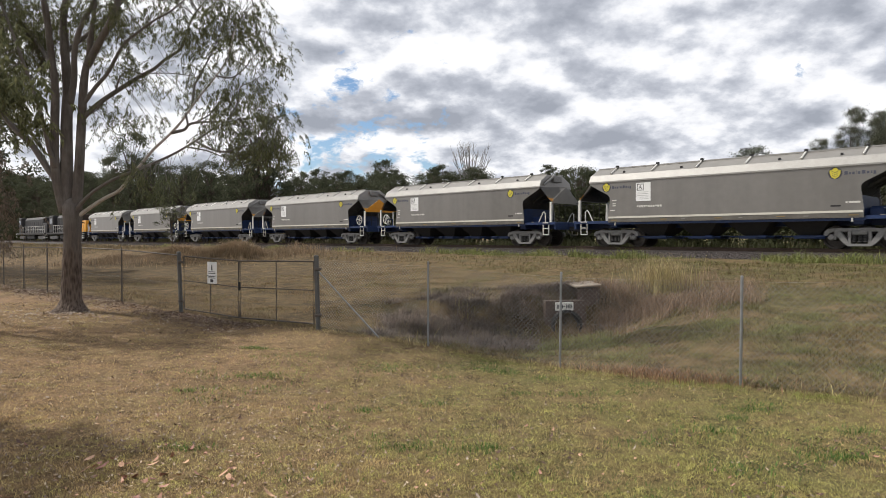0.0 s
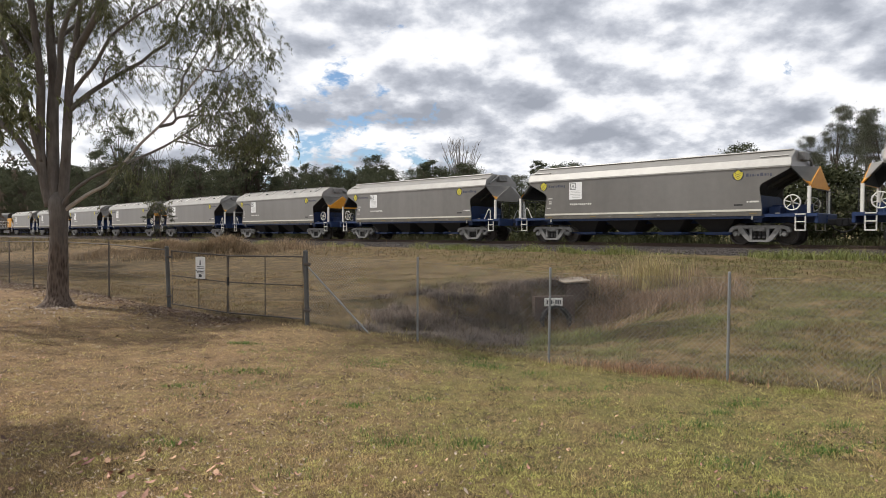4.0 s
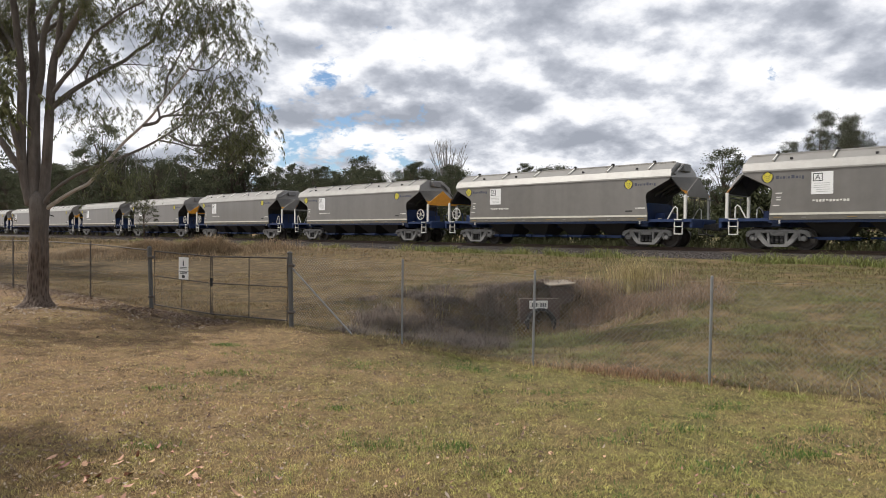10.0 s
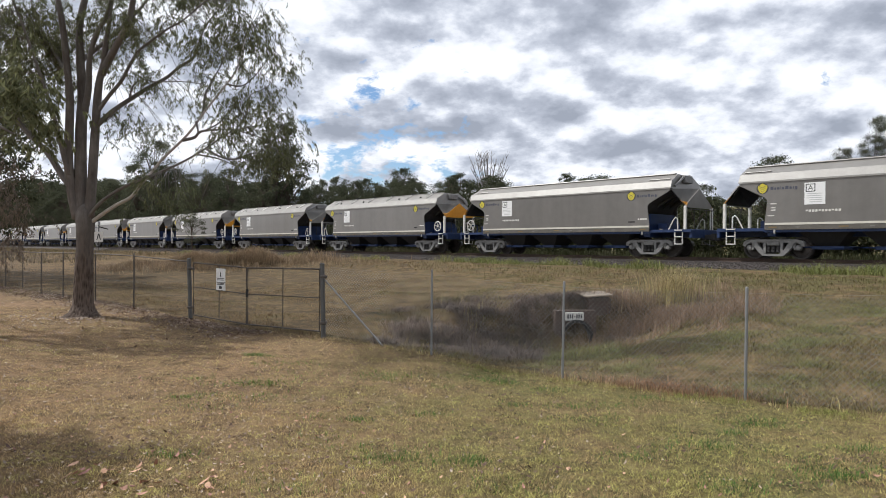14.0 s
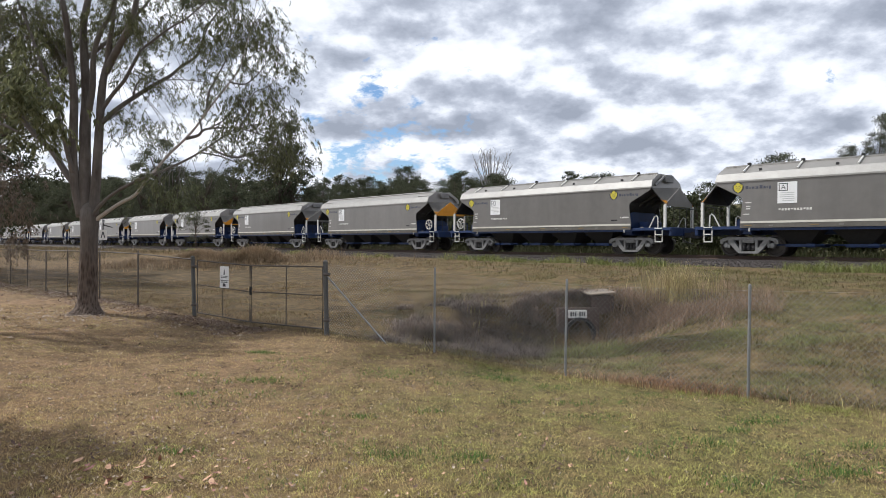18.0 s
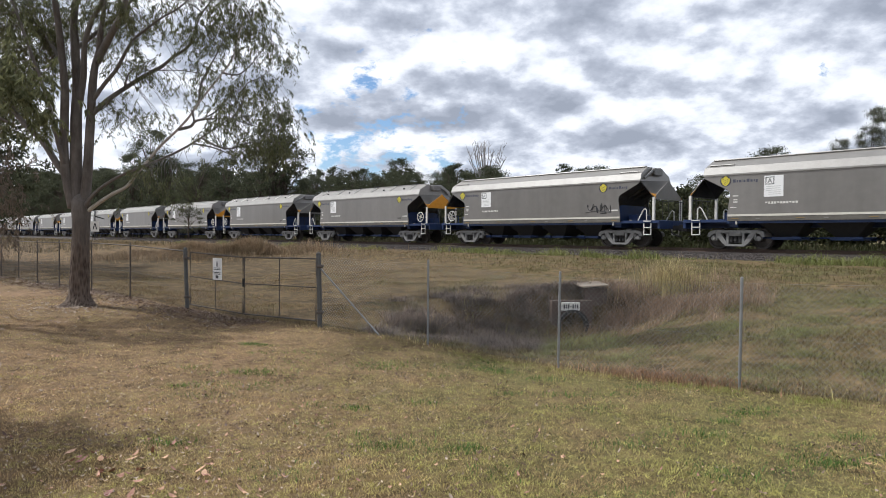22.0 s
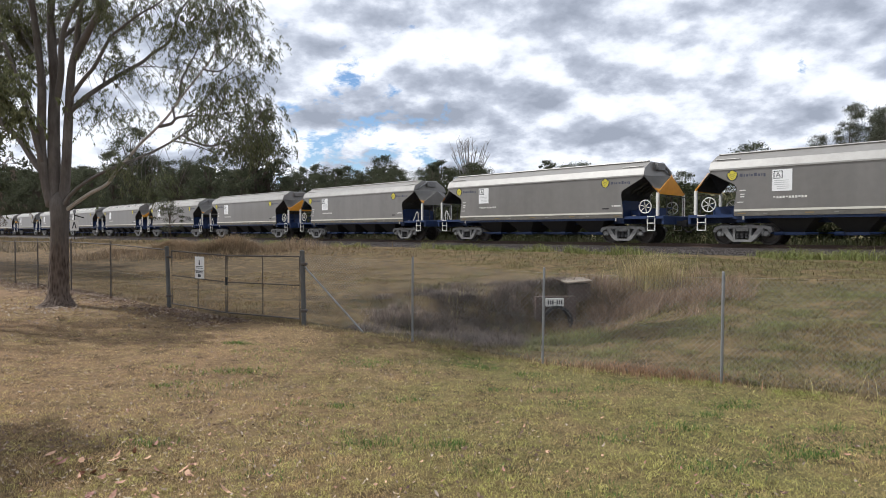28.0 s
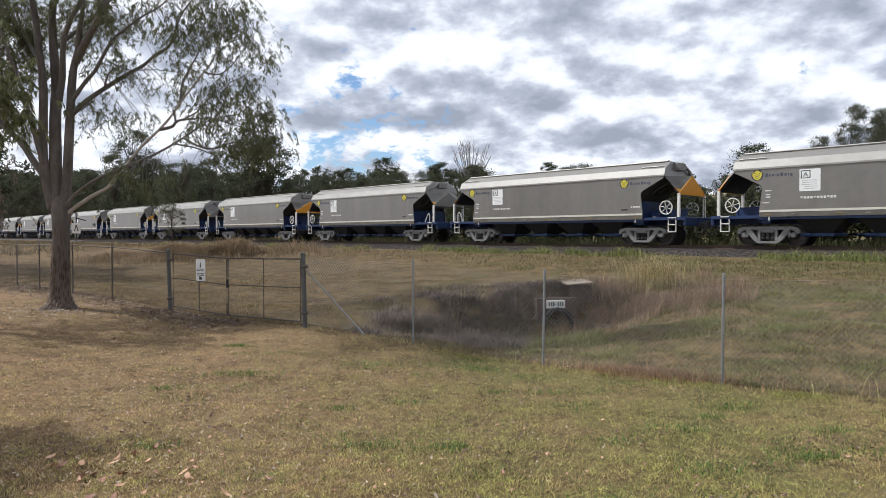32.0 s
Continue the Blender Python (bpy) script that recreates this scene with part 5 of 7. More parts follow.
def limb(parent, pts, r0, r1, name="limb", mat=None, sides=9):
    """A branch through points, drawn as a smooth bent taper."""
    P = [Vector(p) for p in pts]
    fine = []
    for i in range(len(P) - 1):
        p0, p1, p2, p3 = P[max(i - 1, 0)], P[i], P[i + 1], P[min(i + 2, len(P) - 1)]
        for k in range(4):
            u = k / 4
            fine.append(0.5 * ((2 * p1) + (p2 - p0) * u + (2 * p0 - 5 * p1 + 4 * p2 - p3) * u * u + (3 * p1 - p0 - 3 * p2 + p3) * u ** 3))
    fine.append(P[-1])
    n = len(fine)
    rad = [r0 + (r1 - r0) * (i / (n - 1)) ** 0.85 + 0.06 * r0 * noise.noise(fine[i] * 2.3) for i in range(n)]
    bm = bmesh.new()
    tube(bm, fine, rad, sides)
    ob = part(name, bm, mat or M_BARK, parent, smooth_faces=True)
    return ob, fine, rad


def sprays(rng, centres, leaf_len, per_spray, droop=0.9):
    """Hanging twigs with leaves: gives twig paths, and leaf stalks and ways."""
    twigs, pos, way = [], [], []
    for c in centres:
        a = rng.uniform(0, 2 * pi)
        out = np.array([cos(a), sin(a), 0.0])
        ln = rng.uniform(0.14, 0.36)
        p0 = np.array(c)
        p1 = p0 + out * ln * 0.5 + np.array([0, 0, rng.uniform(-0.05, 0.10)])
        p2 = p0 + out * ln * 0.8 - np.array([0, 0, ln * droop])
        twigs.append((p0, p1, p2))
        m = rng.integers(per_spray[0], per_spray[1])
        for u in rng.uniform(0.15, 1.0, m):
            q = (1 - u) ** 2 * p0 + 2 * u * (1 - u) * p1 + u * u * p2
            pos.append(q + rng.normal(size=3) * 0.015)
            d = np.array([rng.normal() * 0.6, rng.normal() * 0.6, -1.0]) + out * 0.25
            way.append(d)
    return twigs, pos, way


def twig_part(parent, twigs, r=0.004, name="twig_growth"):
    verts, faces = [], []
    for p0, p1, p2 in twigs:
        pts = [p0, 0.25 * p0 + 0.5 * p1 + 0.25 * p2, p2]
        i0 = len(verts)
        for k, p in enumerate(pts):
            rr = r * (1 - 0.35 * k)
            for a in (0, 2.1, 4.2):
                verts.append((p[0] + rr * cos(a), p[1] + rr * sin(a), p[2]))
        for k in range(2):
            for j in range(3):
                faces.append((i0 + 3 * k + j, i0 + 3 * k + (j + 1) % 3, i0 + 3 * k + 3 + (j + 1) % 3, i0 + 3 * k + 3 + j))
    ob = new(name, raw(name, [tuple(v) for v in verts], faces, M_BARK))
    ob.parent = parent
    return tagged(ob, kind="stuff")


def make_gum_tree():
    """The old gum on the lawn: a short bole, four rising stems, a long low limb, and weeping foliage."""
    base = Vector((-7.42, 13.1, ground_z(-7.42, 13.1)))
    tree = empty("gum_tree", pose(*base))
    tagged(tree, "old grey-barked gum tree with weeping foliage on the lawn", "tree", "gum trees")
    rng = np.random.default_rng(7)
    # bole with a flared foot
    bm = bmesh.new()
    prof = [(-0.15, 0.50), (0.0, 0.40), (0.10, 0.30), (0.25, 0.255), (0.45, 0.238), (0.6, 0.230), (0.75, 0.226), (0.9, 0.222), (1.05, 0.218), (1.2, 0.215), (1.35, 0.213), (1.5, 0.212), (1.75, 0.222), (1.95, 0.242), (2.1, 0.225), (2.2, 0.15), (2.26, 0.06)]
    sides, rings = 20, []
    for z, r in prof:
        ring = []
        for k in range(sides):
            a = 2 * pi * k / sides
            lump = 1 + 0.10 * noise.noise((cos(a) * 1.7, sin(a) * 1.7, z * 0.9)) + (0.20 * max(0, cos(3 * a + 0.6)) if z < 0.1 else 0)
            r2 = r * (0.76 if z > 0.2 else 0.86)
            ring.append(bm.verts.new((r2 * lump * cos(a) + 0.018 * z * sin(z), r2 * lump * sin(a), z)))
        rings.append(ring)
    for p, q in zip(rings, rings[1:]):
        for k in range(sides):
            bm.faces.new((p[k], p[(k + 1) % sides], q[(k + 1) % sides], q[k]))
    bm.faces.new(rings[-1])
    part("trunk", bm, M_TRUNK, tree, "grey trunk with rough dark bark at its foot", smooth_faces=True)
    stems = [
        ([(-0.12, 0.0, 1.98), (-0.25, 0.0, 2.57), (-0.28, -0.05, 3.07), (-0.24, -0.1, 3.67), (-0.17, -0.2, 4.41), (-0.19, -0.3, 5.13), (-0.22, -0.4, 5.85), (-0.4, -0.5, 7.0), (-0.7, -0.6, 8.2)], 0.108, 0.045),
        ([(-0.08, 0.05, 2.0), (-0.11, 0.08, 2.73), (-0.12, 0.1, 3.7), (-0.12, 0.15, 4.5), (-0.2, 0.2, 5.28), (-0.26, 0.3, 6.1), (-0.1, 0.5, 7.3), (0.1, 0.7, 8.8)], 0.140, 0.045),
        ([(0.11, 0.0, 1.98), (0.17, 0.0, 2.69), (0.23, 0.0, 3.69), (0.28, 0.0, 4.46), (0.33, 0.0, 4.84), (0.43, -0.05, 5.09), (0.48, -0.1, 5.35), (0.53, -0.1, 5.68), (0.55, 0.0, 6.3), (0.6, 0.2, 7.6)], 0.108, 0.030),
        ([(-0.06, 0.12, 4.15), (0.08, 0.02, 4.62), (0.17, -0.1, 5.2), (0.37, -0.2, 5.65), (0.65, -0.3, 6.05), (0.8, -0.3, 6.9)], 0.075, 0.03),
        ([(0.36, 0.0, 4.90), (0.55, -0.1, 5.13), (0.83, -0.3, 5.39), (1.17, -0.5, 5.81), (1.3, -0.5, 6.6), (1.3, -0.5, 7.6)], 0.085, 0.04),
        ([(-0.24, 0.0, 2.60), (-0.48, 0.05, 2.86), (-0.81, 0.1, 3.32), (-1.2, 0.2, 3.64), (-1.66, 0.3, 4.13), (-2.2, 0.4, 4.9)], 0.078, 0.035),
        ([(-0.26, -0.06, 2.85), (-0.29, -0.2, 3.2), (-0.30, -0.35, 3.62), (-0.36, -0.5, 4.15), (-0.46, -0.7, 4.74), (-0.66, -0.9, 5.6), (-1.0, -1.0, 6.5)], 0.052, 0.02),
        ([(0.10, -0.05, 1.95), (0.33, -0.15, 2.19), (0.64, -0.25, 2.41), (1.07, -0.35, 2.62), (1.6, -0.5, 2.79), (2.09, -0.6, 2.96), (2.51, -0.7, 3.14), (2.89, -0.75, 3.36), (3.14, -0.8, 3.51), (3.38, -0.8, 3.63), (3.86, -0.8, 3.72)], 0.040, 0.010),
        ([(0.08, 0.0, 1.85), (0.39, -0.05, 2.05), (0.74, -0.15, 2.24), (1.07, -0.2, 2.40), (1.32, -0.3, 2.65), (1.53, -0.35, 2.85), (1.82, -0.4, 3.16), (2.17, -0.45, 3.46), (2.43, -0.5, 3.71), (2.61, -0.5, 3.97), (2.89, -0.55, 4.29), (3.28, -0.6, 4.76), (3.40, -0.6, 5.12), (3.53, -0.6, 5.57)], 0.042, 0.012),
        ([(2.63, -0.5, 3.99), (2.63, -0.4, 4.37), (2.69, -0.3, 4.61), (2.87, -0.2, 5.02), (3.05, -0.1, 5.51)], 0.026, 0.008),
        ([(2.22, -0.45, 3.49), (2.49, -0.55, 3.53), (2.62, -0.6, 3.63), (2.95, -0.7, 3.65), (3.35, -0.8, 3.63), (3.68, -0.9, 3.53), (3.97, -1.0, 3.44)], 0.034, 0.008),
        ([(2.52, -0.55, 3.84), (2.56, -0.58, 3.70), (2.62, -0.6, 3.62), (2.95, -0.5, 3.82), (3.1, -0.4, 4.07), (3.26, -0.3, 4.25)], 0.024, 0.008),
        ([(2.59, -0.7, 3.18), (2.91, -0.6, 3.13), (3.13, -0.5, 3.05), (3.34, -0.4, 2.95)], 0.018, 0.006),
        ([(2.79, -0.75, 3.28), (3.1, -0.9, 3.12), (3.42, -1.0, 3.05), (3.74, -1.1, 3.13), (3.96, -1.1, 3.19), (4.21, -1.1, 3.43), (4.35, -1.1, 3.65)], 0.024, 0.007),
        ([(3.38, -0.8, 3.63), (3.56, -0.7, 4.01), (3.61, -0.7, 4.30), (3.84, -0.7, 4.41), (4.01, -0.7, 4.53)], 0.018, 0.006),
        ([(3.1, -0.58, 4.55), (3.42, -0.62, 4.50), (3.69, -0.7, 4.66), (3.85, -0.7, 4.86), (4.09, -0.7, 5.11)], 0.018, 0.006),
        ([(0.27, 0.0, 3.86), (0.54, 0.1, 4.17), (0.86, 0.25, 4.47), (1.18, 0.4, 4.75), (1.46, 0.5, 4.95), (1.66, 0.55, 5.15), (1.97, 0.6, 5.39), (2.09, 0.6, 5.68), (2.25, 0.6, 6.08), (2.6, 0.6, 6.5)], 0.056, 0.014),
        ([(0.27, 0.0, 4.12), (0.57, -0.1, 4.44), (0.88, -0.25, 4.67), (1.09, -0.35, 4.93), (1.35, -0.5, 5.19), (1.67, -0.6, 5.38), (2.01, -0.7, 5.56), (2.38, -0.8, 5.71), (3.0, -1.0, 6.1)], 0.044, 0.012),
        ([(0.82, 0.2, 4.43), (1.01, 0.0, 4.67), (1.27, -0.1, 4.76), (1.5, -0.1, 4.71), (1.97, 0.0, 4.74), (2.48, 0.0, 4.68)], 0.020, 0.007),
        ([(0.60, 0.12, 4.24), (0.40, 0.25, 4.05), (0.1, 0.35, 3.95), (-0.1, 0.4, 3.75)], 0.014, 0.006),
        ([(-0.2, 0.2, 5.2), (0.2, 0.7, 5.9), (0.5, 1.2, 6.6), (0.9, 1.5, 7.4)], 0.05, 0.02),
        ([(-0.19, -0.25, 4.8), (-0.7, 0.1, 5.4), (-1.2, 0.4, 5.9), (-1.5, 0.6, 6.6)], 0.045, 0.015),
        # unseen limbs above the view, added to carry the shade-casting clumps
        ([(1.3, -0.5, 7.4), (2.0, 0.2, 8.2), (3.0, 0.9, 8.8), (4.2, 1.2, 9.0)], 0.045, 0.012),
        ([(0.05, 0.65, 8.3), (0.3, 2.0, 8.5), (0.4, 3.4, 8.6), (0.1, 4.9, 8.6)], 0.05, 0.012),
        ([(0.3, 1.9, 8.5), (1.0, 2.8, 8.7), (1.8, 3.6, 8.8)], 0.03, 0.010),
        ([(0.1, 4.7, 8.6), (0.2, 5.6, 9.2), (0.6, 6.4, 9.9)], 0.025, 0.010),
        ([(1.7, 3.5, 8.8), (2.2, 4.2, 9.3), (2.8, 4.9, 9.8)], 0.025, 0.010),
        ([(0.3, 3.2, 8.6), (-0.6, 3.8, 8.5), (-1.6, 4.3, 8.5)], 0.03, 0.010),
        ([(1.25, -0.5, 6.3), (1.4, -1.1, 7.0), (1.9, -1.9, 7.2), (2.6, -2.2, 7.1)], 0.035, 0.010),
        ([(0.1, 0.7, 8.7), (1.4, 0.9, 9.1), (2.8, 0.6, 9.5), (3.6, 0.3, 9.6)], 0.04, 0.010),
    ]
    paths = []
    for pts, r0, r1 in stems:
        _, fine, _ = limb(tree, pts, r0, r1, "stem" if r0 > 0.1 else "limb", M_TRUNK if r0 > 0.1 else (M_SUNLIT_LIMB if pts[0][2] < 1.9 else None))
        paths.append(fine)
    # where the foliage hangs: x, z of the middle, half width, half height, sprays, depth
    clumps = [
        (3.45, 5.55, 0.70, 0.60, 150, -0.6), (3.15, 5.00, 0.45, 0.40, 60, -0.3), (3.85, 5.60, 0.45, 0.55, 80, -0.6), (4.15, 5.05, 0.26, 0.50, 46, -0.7), (4.20, 4.60, 0.20, 0.30, 26, -0.7),
        (3.75, 4.75, 0.35, 0.40, 40, -0.7), (3.90, 4.12, 0.45, 0.28, 70, -0.7), (3.40, 4.15, 0.32, 0.28, 34, -0.4), (3.25, 3.50, 0.40, 0.26, 40, -0.8), (3.75, 3.60, 0.35, 0.30, 44, -1.0),
        (4.05, 3.10, 0.50, 0.40, 110, -1.0), (4.45, 2.85, 0.26, 0.32, 50, -1.1), (3.60, 2.95, 0.35, 0.28, 50, -0.8), (4.45, 3.60, 0.20, 0.26, 26, -1.1),
        (1.85, 4.40, 0.32, 0.30, 46, 0.2), (2.30, 5.40, 0.50, 0.45, 60, 0.5), (1.90, 5.60, 0.28, 0.30, 32, -0.7), (2.55, 4.60, 0.28, 0.26, 22, 0.0), (1.40, 5.00, 0.40, 0.30, 28, -0.3),
        (0.65, 4.90, 0.35, 0.40, 30, 0.1), (0.55, 3.78, 0.22, 0.24, 22, 0.2), (1.00, 3.72, 0.28, 0.30, 28, 0.3), (1.45, 3.82, 0.28, 0.28, 28, 0.4), (1.35, 5.80, 0.50, 0.30, 34, -0.5), (0.75, 5.70, 0.35, 0.30, 30, -0.3),
        (-1.00, 5.20, 0.50, 0.75, 240, -0.5), (-1.30, 4.60, 0.40, 0.45, 110, 0.1), (-0.55, 4.70, 0.20, 0.45, 36, -0.6), (-0.80, 3.80, 0.20, 0.24, 24, -0.4), (-0.7, 5.9, 0.5, 0.3, 70, -0.2),
        (-1.35, 5.70, 0.60, 0.55, 230, 0.9), (-0.60, 5.65, 0.50, 0.45, 170, 0.9), (0.20, 5.70, 0.50, 0.40, 120, 0.8), (-1.60, 4.30, 0.40, 0.50, 140, 0.8), (-1.35, 3.55, 0.35, 0.30, 60, 0.8), (-0.95, 4.95, 0.45, 0.45, 120, 0.9), (0.95, 5.75, 0.45, 0.35, 70, 0.5),
        (0.0, 5.75, 0.4, 0.3, 40, 0.4), (2.25, 2.10, 0.40, 0.30, 34, -1.2), (2.00, 2.45, 0.20, 0.35, 18, -1.1),
        # unseen clumps above the view, placed for the shade they cast below
        (0.9, 7.2, 0.9, 0.5, 286, -1.9), (2.2, 7.0, 0.8, 0.5, 286, -2.0), (1.0, 8.9, 1.1, 0.6, 286, 0.8), (2.6, 9.0, 1.1, 0.6, 338, 1.4), (4.0, 8.7, 0.9, 0.6, 286, 1.6),
        (3.3, 9.6, 1.0, 0.5, 286, 0.3), (4.6, 8.2, 0.7, 0.6, 234, 0.4), (-1.4, 8.4, 1.1, 0.5, 312, 4.2), (0.2, 8.5, 1.1, 0.5, 338, 4.9), (1.3, 8.6, 1.0, 0.5, 312, 3.8), (2.0, 8.9, 1.0, 0.5, 286, 2.8), (-0.2, 8.8, 1.0, 0.5, 234, 2.4),
        (0.9, 6.25, 0.5, 0.3, 90, -0.3), (1.8, 6.45, 0.6, 0.3, 90, 0.3), (2.6, 6.5, 0.6, 0.3, 80, 0.0),
        # more unseen clumps, added to shade the field past the fence
        (-0.3, 9.9, 1.1, 0.4, 300, 6.4), (1.4, 9.9, 1.1, 0.4, 300, 6.2), (2.9, 9.8, 1.0, 0.4, 260, 4.9),
        (0.0, 7.2, 1.0, 0.6, 60, 0.4), (1.6, 7.1, 1.0, 0.6, 60, 0.3), (3.0, 6.9, 0.8, 0.5, 60, 0.2), (-1.2, 7.3, 0.8, 0.6, 50, 0.2), (0.4, 8.2, 1.0, 0.5, 50, 0.4), (-2.2, 5.6, 0.6, 0.7, 60, 0.4),
    ]
    centres = []
    for x, z, rx, rz, n, dep in clumps:
        knots = [(rng.normal() * 0.50 * rx - 0.10, rng.normal() * 0.5, rng.normal() * 0.5 * rz) for _ in range(max(3, n // 10))]
        for _ in range(n):
            kx, ky, kz = knots[rng.integers(len(knots))]
            centres.append((x + kx + rng.normal() * 0.14, dep + ky + rng.normal() * 0.16, z + kz + rng.normal() * 0.13 + 0.15))
    twigs, pos, way = sprays(rng, centres, 0.13, (15, 28))
    n = len(pos)
    ob = new("crown", leaf_mesh("crown", pos, way, rng.uniform(0.048, 0.092, n), rng.uniform(0.012, 0.020, n), M_LEAF, rng))
    ob.parent = tree
    tagged(ob, "weeping grey-green leaves", kind="stuff")
    twig_part(tree, twigs)
    # thin branchlets that carry the sprays back to the limbs
    allpts = np.array([tuple(p) for f in paths for p in f])
    links = []
    for c in centres[::2]:
        c = np.array(c)
        d = np.linalg.norm(allpts - c, axis=1)
        q = allpts[int(np.argmin(d))]
        if 0.15 < d.min() < 1.6:
            mid = (c + q) / 2 + np.array([0, 0, 0.12 * d.min()]) + rng.normal(size=3) * 0.06
            links.append((q, mid, c))
    twig_part(tree, links, 0.0065, "branchlet_growth")


make_gum_tree()


def tree_kind(seed, height, spread, clumps, leaf, per, lowest=0.25, droop=0.3, wide=0.6, trunk_r=0.14, mat=None, every=2):
    """Meshes of one kind of far tree: trunk, limbs and a crown of many small leaves in ragged clumps."""
    rng = np.random.default_rng(seed)
    bm = bmesh.new()
    bend = rng.normal(size=2) * 0.04 * height
    tube(bm, [(bend[0] * u * u, bend[1] * u * u, -0.3 + (height * 0.85) * u) for u in (0, 0.15, 0.35, 0.6, 0.8, 1.0)], [trunk_r * 1.3, trunk_r, trunk_r * 0.85, trunk_r * 0.6, trunk_r * 0.35, trunk_r * 0.15], 8)
    trunk = to_mesh(bm, "trunk", M_BARK_ROUGH, True)
    pos, way = [], []
    limbs = bmesh.new()
    for k in range(clumps):
        h = lowest + (1 - lowest) * rng.uniform(0, 1) ** 0.8
        env = sin(pi * min(1, max(0.12, (h - lowest * 0.6) / (1.05 - lowest * 0.6)) ** 0.75)) ** 0.6
        a = rng.uniform(0, 2 * pi)
        rr = spread * env * sqrt(rng.uniform(0.08, 1))
        c = np.array([rr * cos(a) + bend[0] * h * h, rr * sin(a) + bend[1] * h * h, h * height])
        root = (bend[0] * (h * 0.7) ** 2, bend[1] * (h * 0.7) ** 2, max(0.12, h * 0.72 - 0.05) * height)
        if k % every == 0:
            mid = [(root[i] + c[i]) / 2 + (0.15 * rr if i == 2 else 0) for i in range(3)]
            tube(limbs, [root, mid, tuple(c)], [trunk_r * 0.35, trunk_r * 0.2, trunk_r * 0.06], 5)
        size = rng.uniform(0.45, 1.0) * wide * (0.5 + 0.25 * spread)
        m = int(per * rng.uniform(0.5, 1.4))
        q = rng.normal(size=(m, 3)) * np.array([size, size, size * 0.62]) * 0.55 + c
        pos.append(q)
        w = rng.normal(size=(m, 3)) * 0.7
        w[:, 2] -= droop
        way.append(w)
    pos, way = np.concatenate(pos), np.concatenate(way)
    n = len(pos)
    crown = leaf_mesh("crown", pos, way, rng.uniform(0.7, 1.4, n) * leaf, rng.uniform(0.35, 0.7, n) * leaf, mat or M_LEAF_FAR, rng)
    return trunk, to_mesh(limbs, "branch", M_BARK_ROUGH, True), crown


M_LEAF_OLIVE = leaf_material("olive scrub foliage", (0.080, 0.086, 0.040), (0.026, 0.032, 0.015), back=0.2, scale=0.4)
M_LEAF_GREY = leaf_material("greyish thin foliage", (0.125, 0.130, 0.085), (0.048, 0.052, 0.036), back=0.3, scale=0.5)
M_LEAF_FRESH = leaf_material("fresher olive-green foliage", (0.150, 0.168, 0.075), (0.060, 0.070, 0.030), back=0.3, scale=0.4)
KINDS = {
    "tall": tree_kind(21, 9.6, 2.5, 90, 0.155, 90, 0.22, wide=0.52),
    "round": tree_kind(22, 8.4, 2.9, 92, 0.155, 90, 0.14, wide=0.52),
    "slim": tree_kind(23, 9.0, 1.7, 64, 0.15, 85, 0.18, wide=0.52),
    "broad": tree_kind(24, 9.0, 3.7, 116, 0.155, 92, 0.16, wide=0.52),
    "sparse": tree_kind(27, 9.2, 2.2, 74, 0.135, 75, 0.40, droop=0.8, wide=0.36, trunk_r=0.12),
    "shrub": tree_kind(25, 3.2, 2.2, 46, 0.20, 75, 0.04, trunk_r=0.06, mat=M_LEAF_OLIVE),
    "airy": tree_kind(26, 10.0, 1.6, 120, 0.085, 125, 0.18, droop=1.6, wide=0.58, trunk_r=0.09, mat=M_LEAF_GREY, every=6),
    "leafy": tree_kind(29, 9.0, 3.5, 120, 0.15, 100, 0.05, droop=0.7, wide=0.5, mat=M_LEAF_FRESH),
    "sapling": tree_kind(28, 3.7, 1.25, 40, 0.10, 52, 0.26, droop=1.2, wide=0.42, trunk_r=0.05, mat=M_LEAF_GREY, every=2),
}
WORDS = {"tall": "tall dark eucalypt beyond the railway", "round": "dark round-crowned eucalypt beyond the railway", "slim": "slim dark eucalypt beyond the railway", "sparse": "dark open-crowned eucalypt beyond the railway",
         "broad": "broad dark eucalypt beyond the railway", "shrub": "low olive scrub bush beyond the railway", "airy": "thin-crowned grey-green tree beyond the railway",
         "leafy": "olive-green tree leafy to the ground behind the railway", "sapling": "thin grey-green sapling beside the ballast"}


def plant(kind, x, y, scale, turn, z=None, group="trees beyond the line", label=""):
    trunk, limbs, crown = KINDS[kind]
    name = "bush" if kind == "shrub" else "tree"
    z = ground_z(x, y) if z is None else z
    t = empty(name, pose(x, y, z, 0, 0, turn))
    t.scale = (scale, scale, scale)
    share("trunk", trunk, t), share("branch", limbs, t)
    tagged(share("crown", crown, t), kind="stuff")
    return tagged(t, label or WORDS[kind], "bush" if kind == "shrub" else "tree", group if kind != "shrub" else "bushes beyond the line")


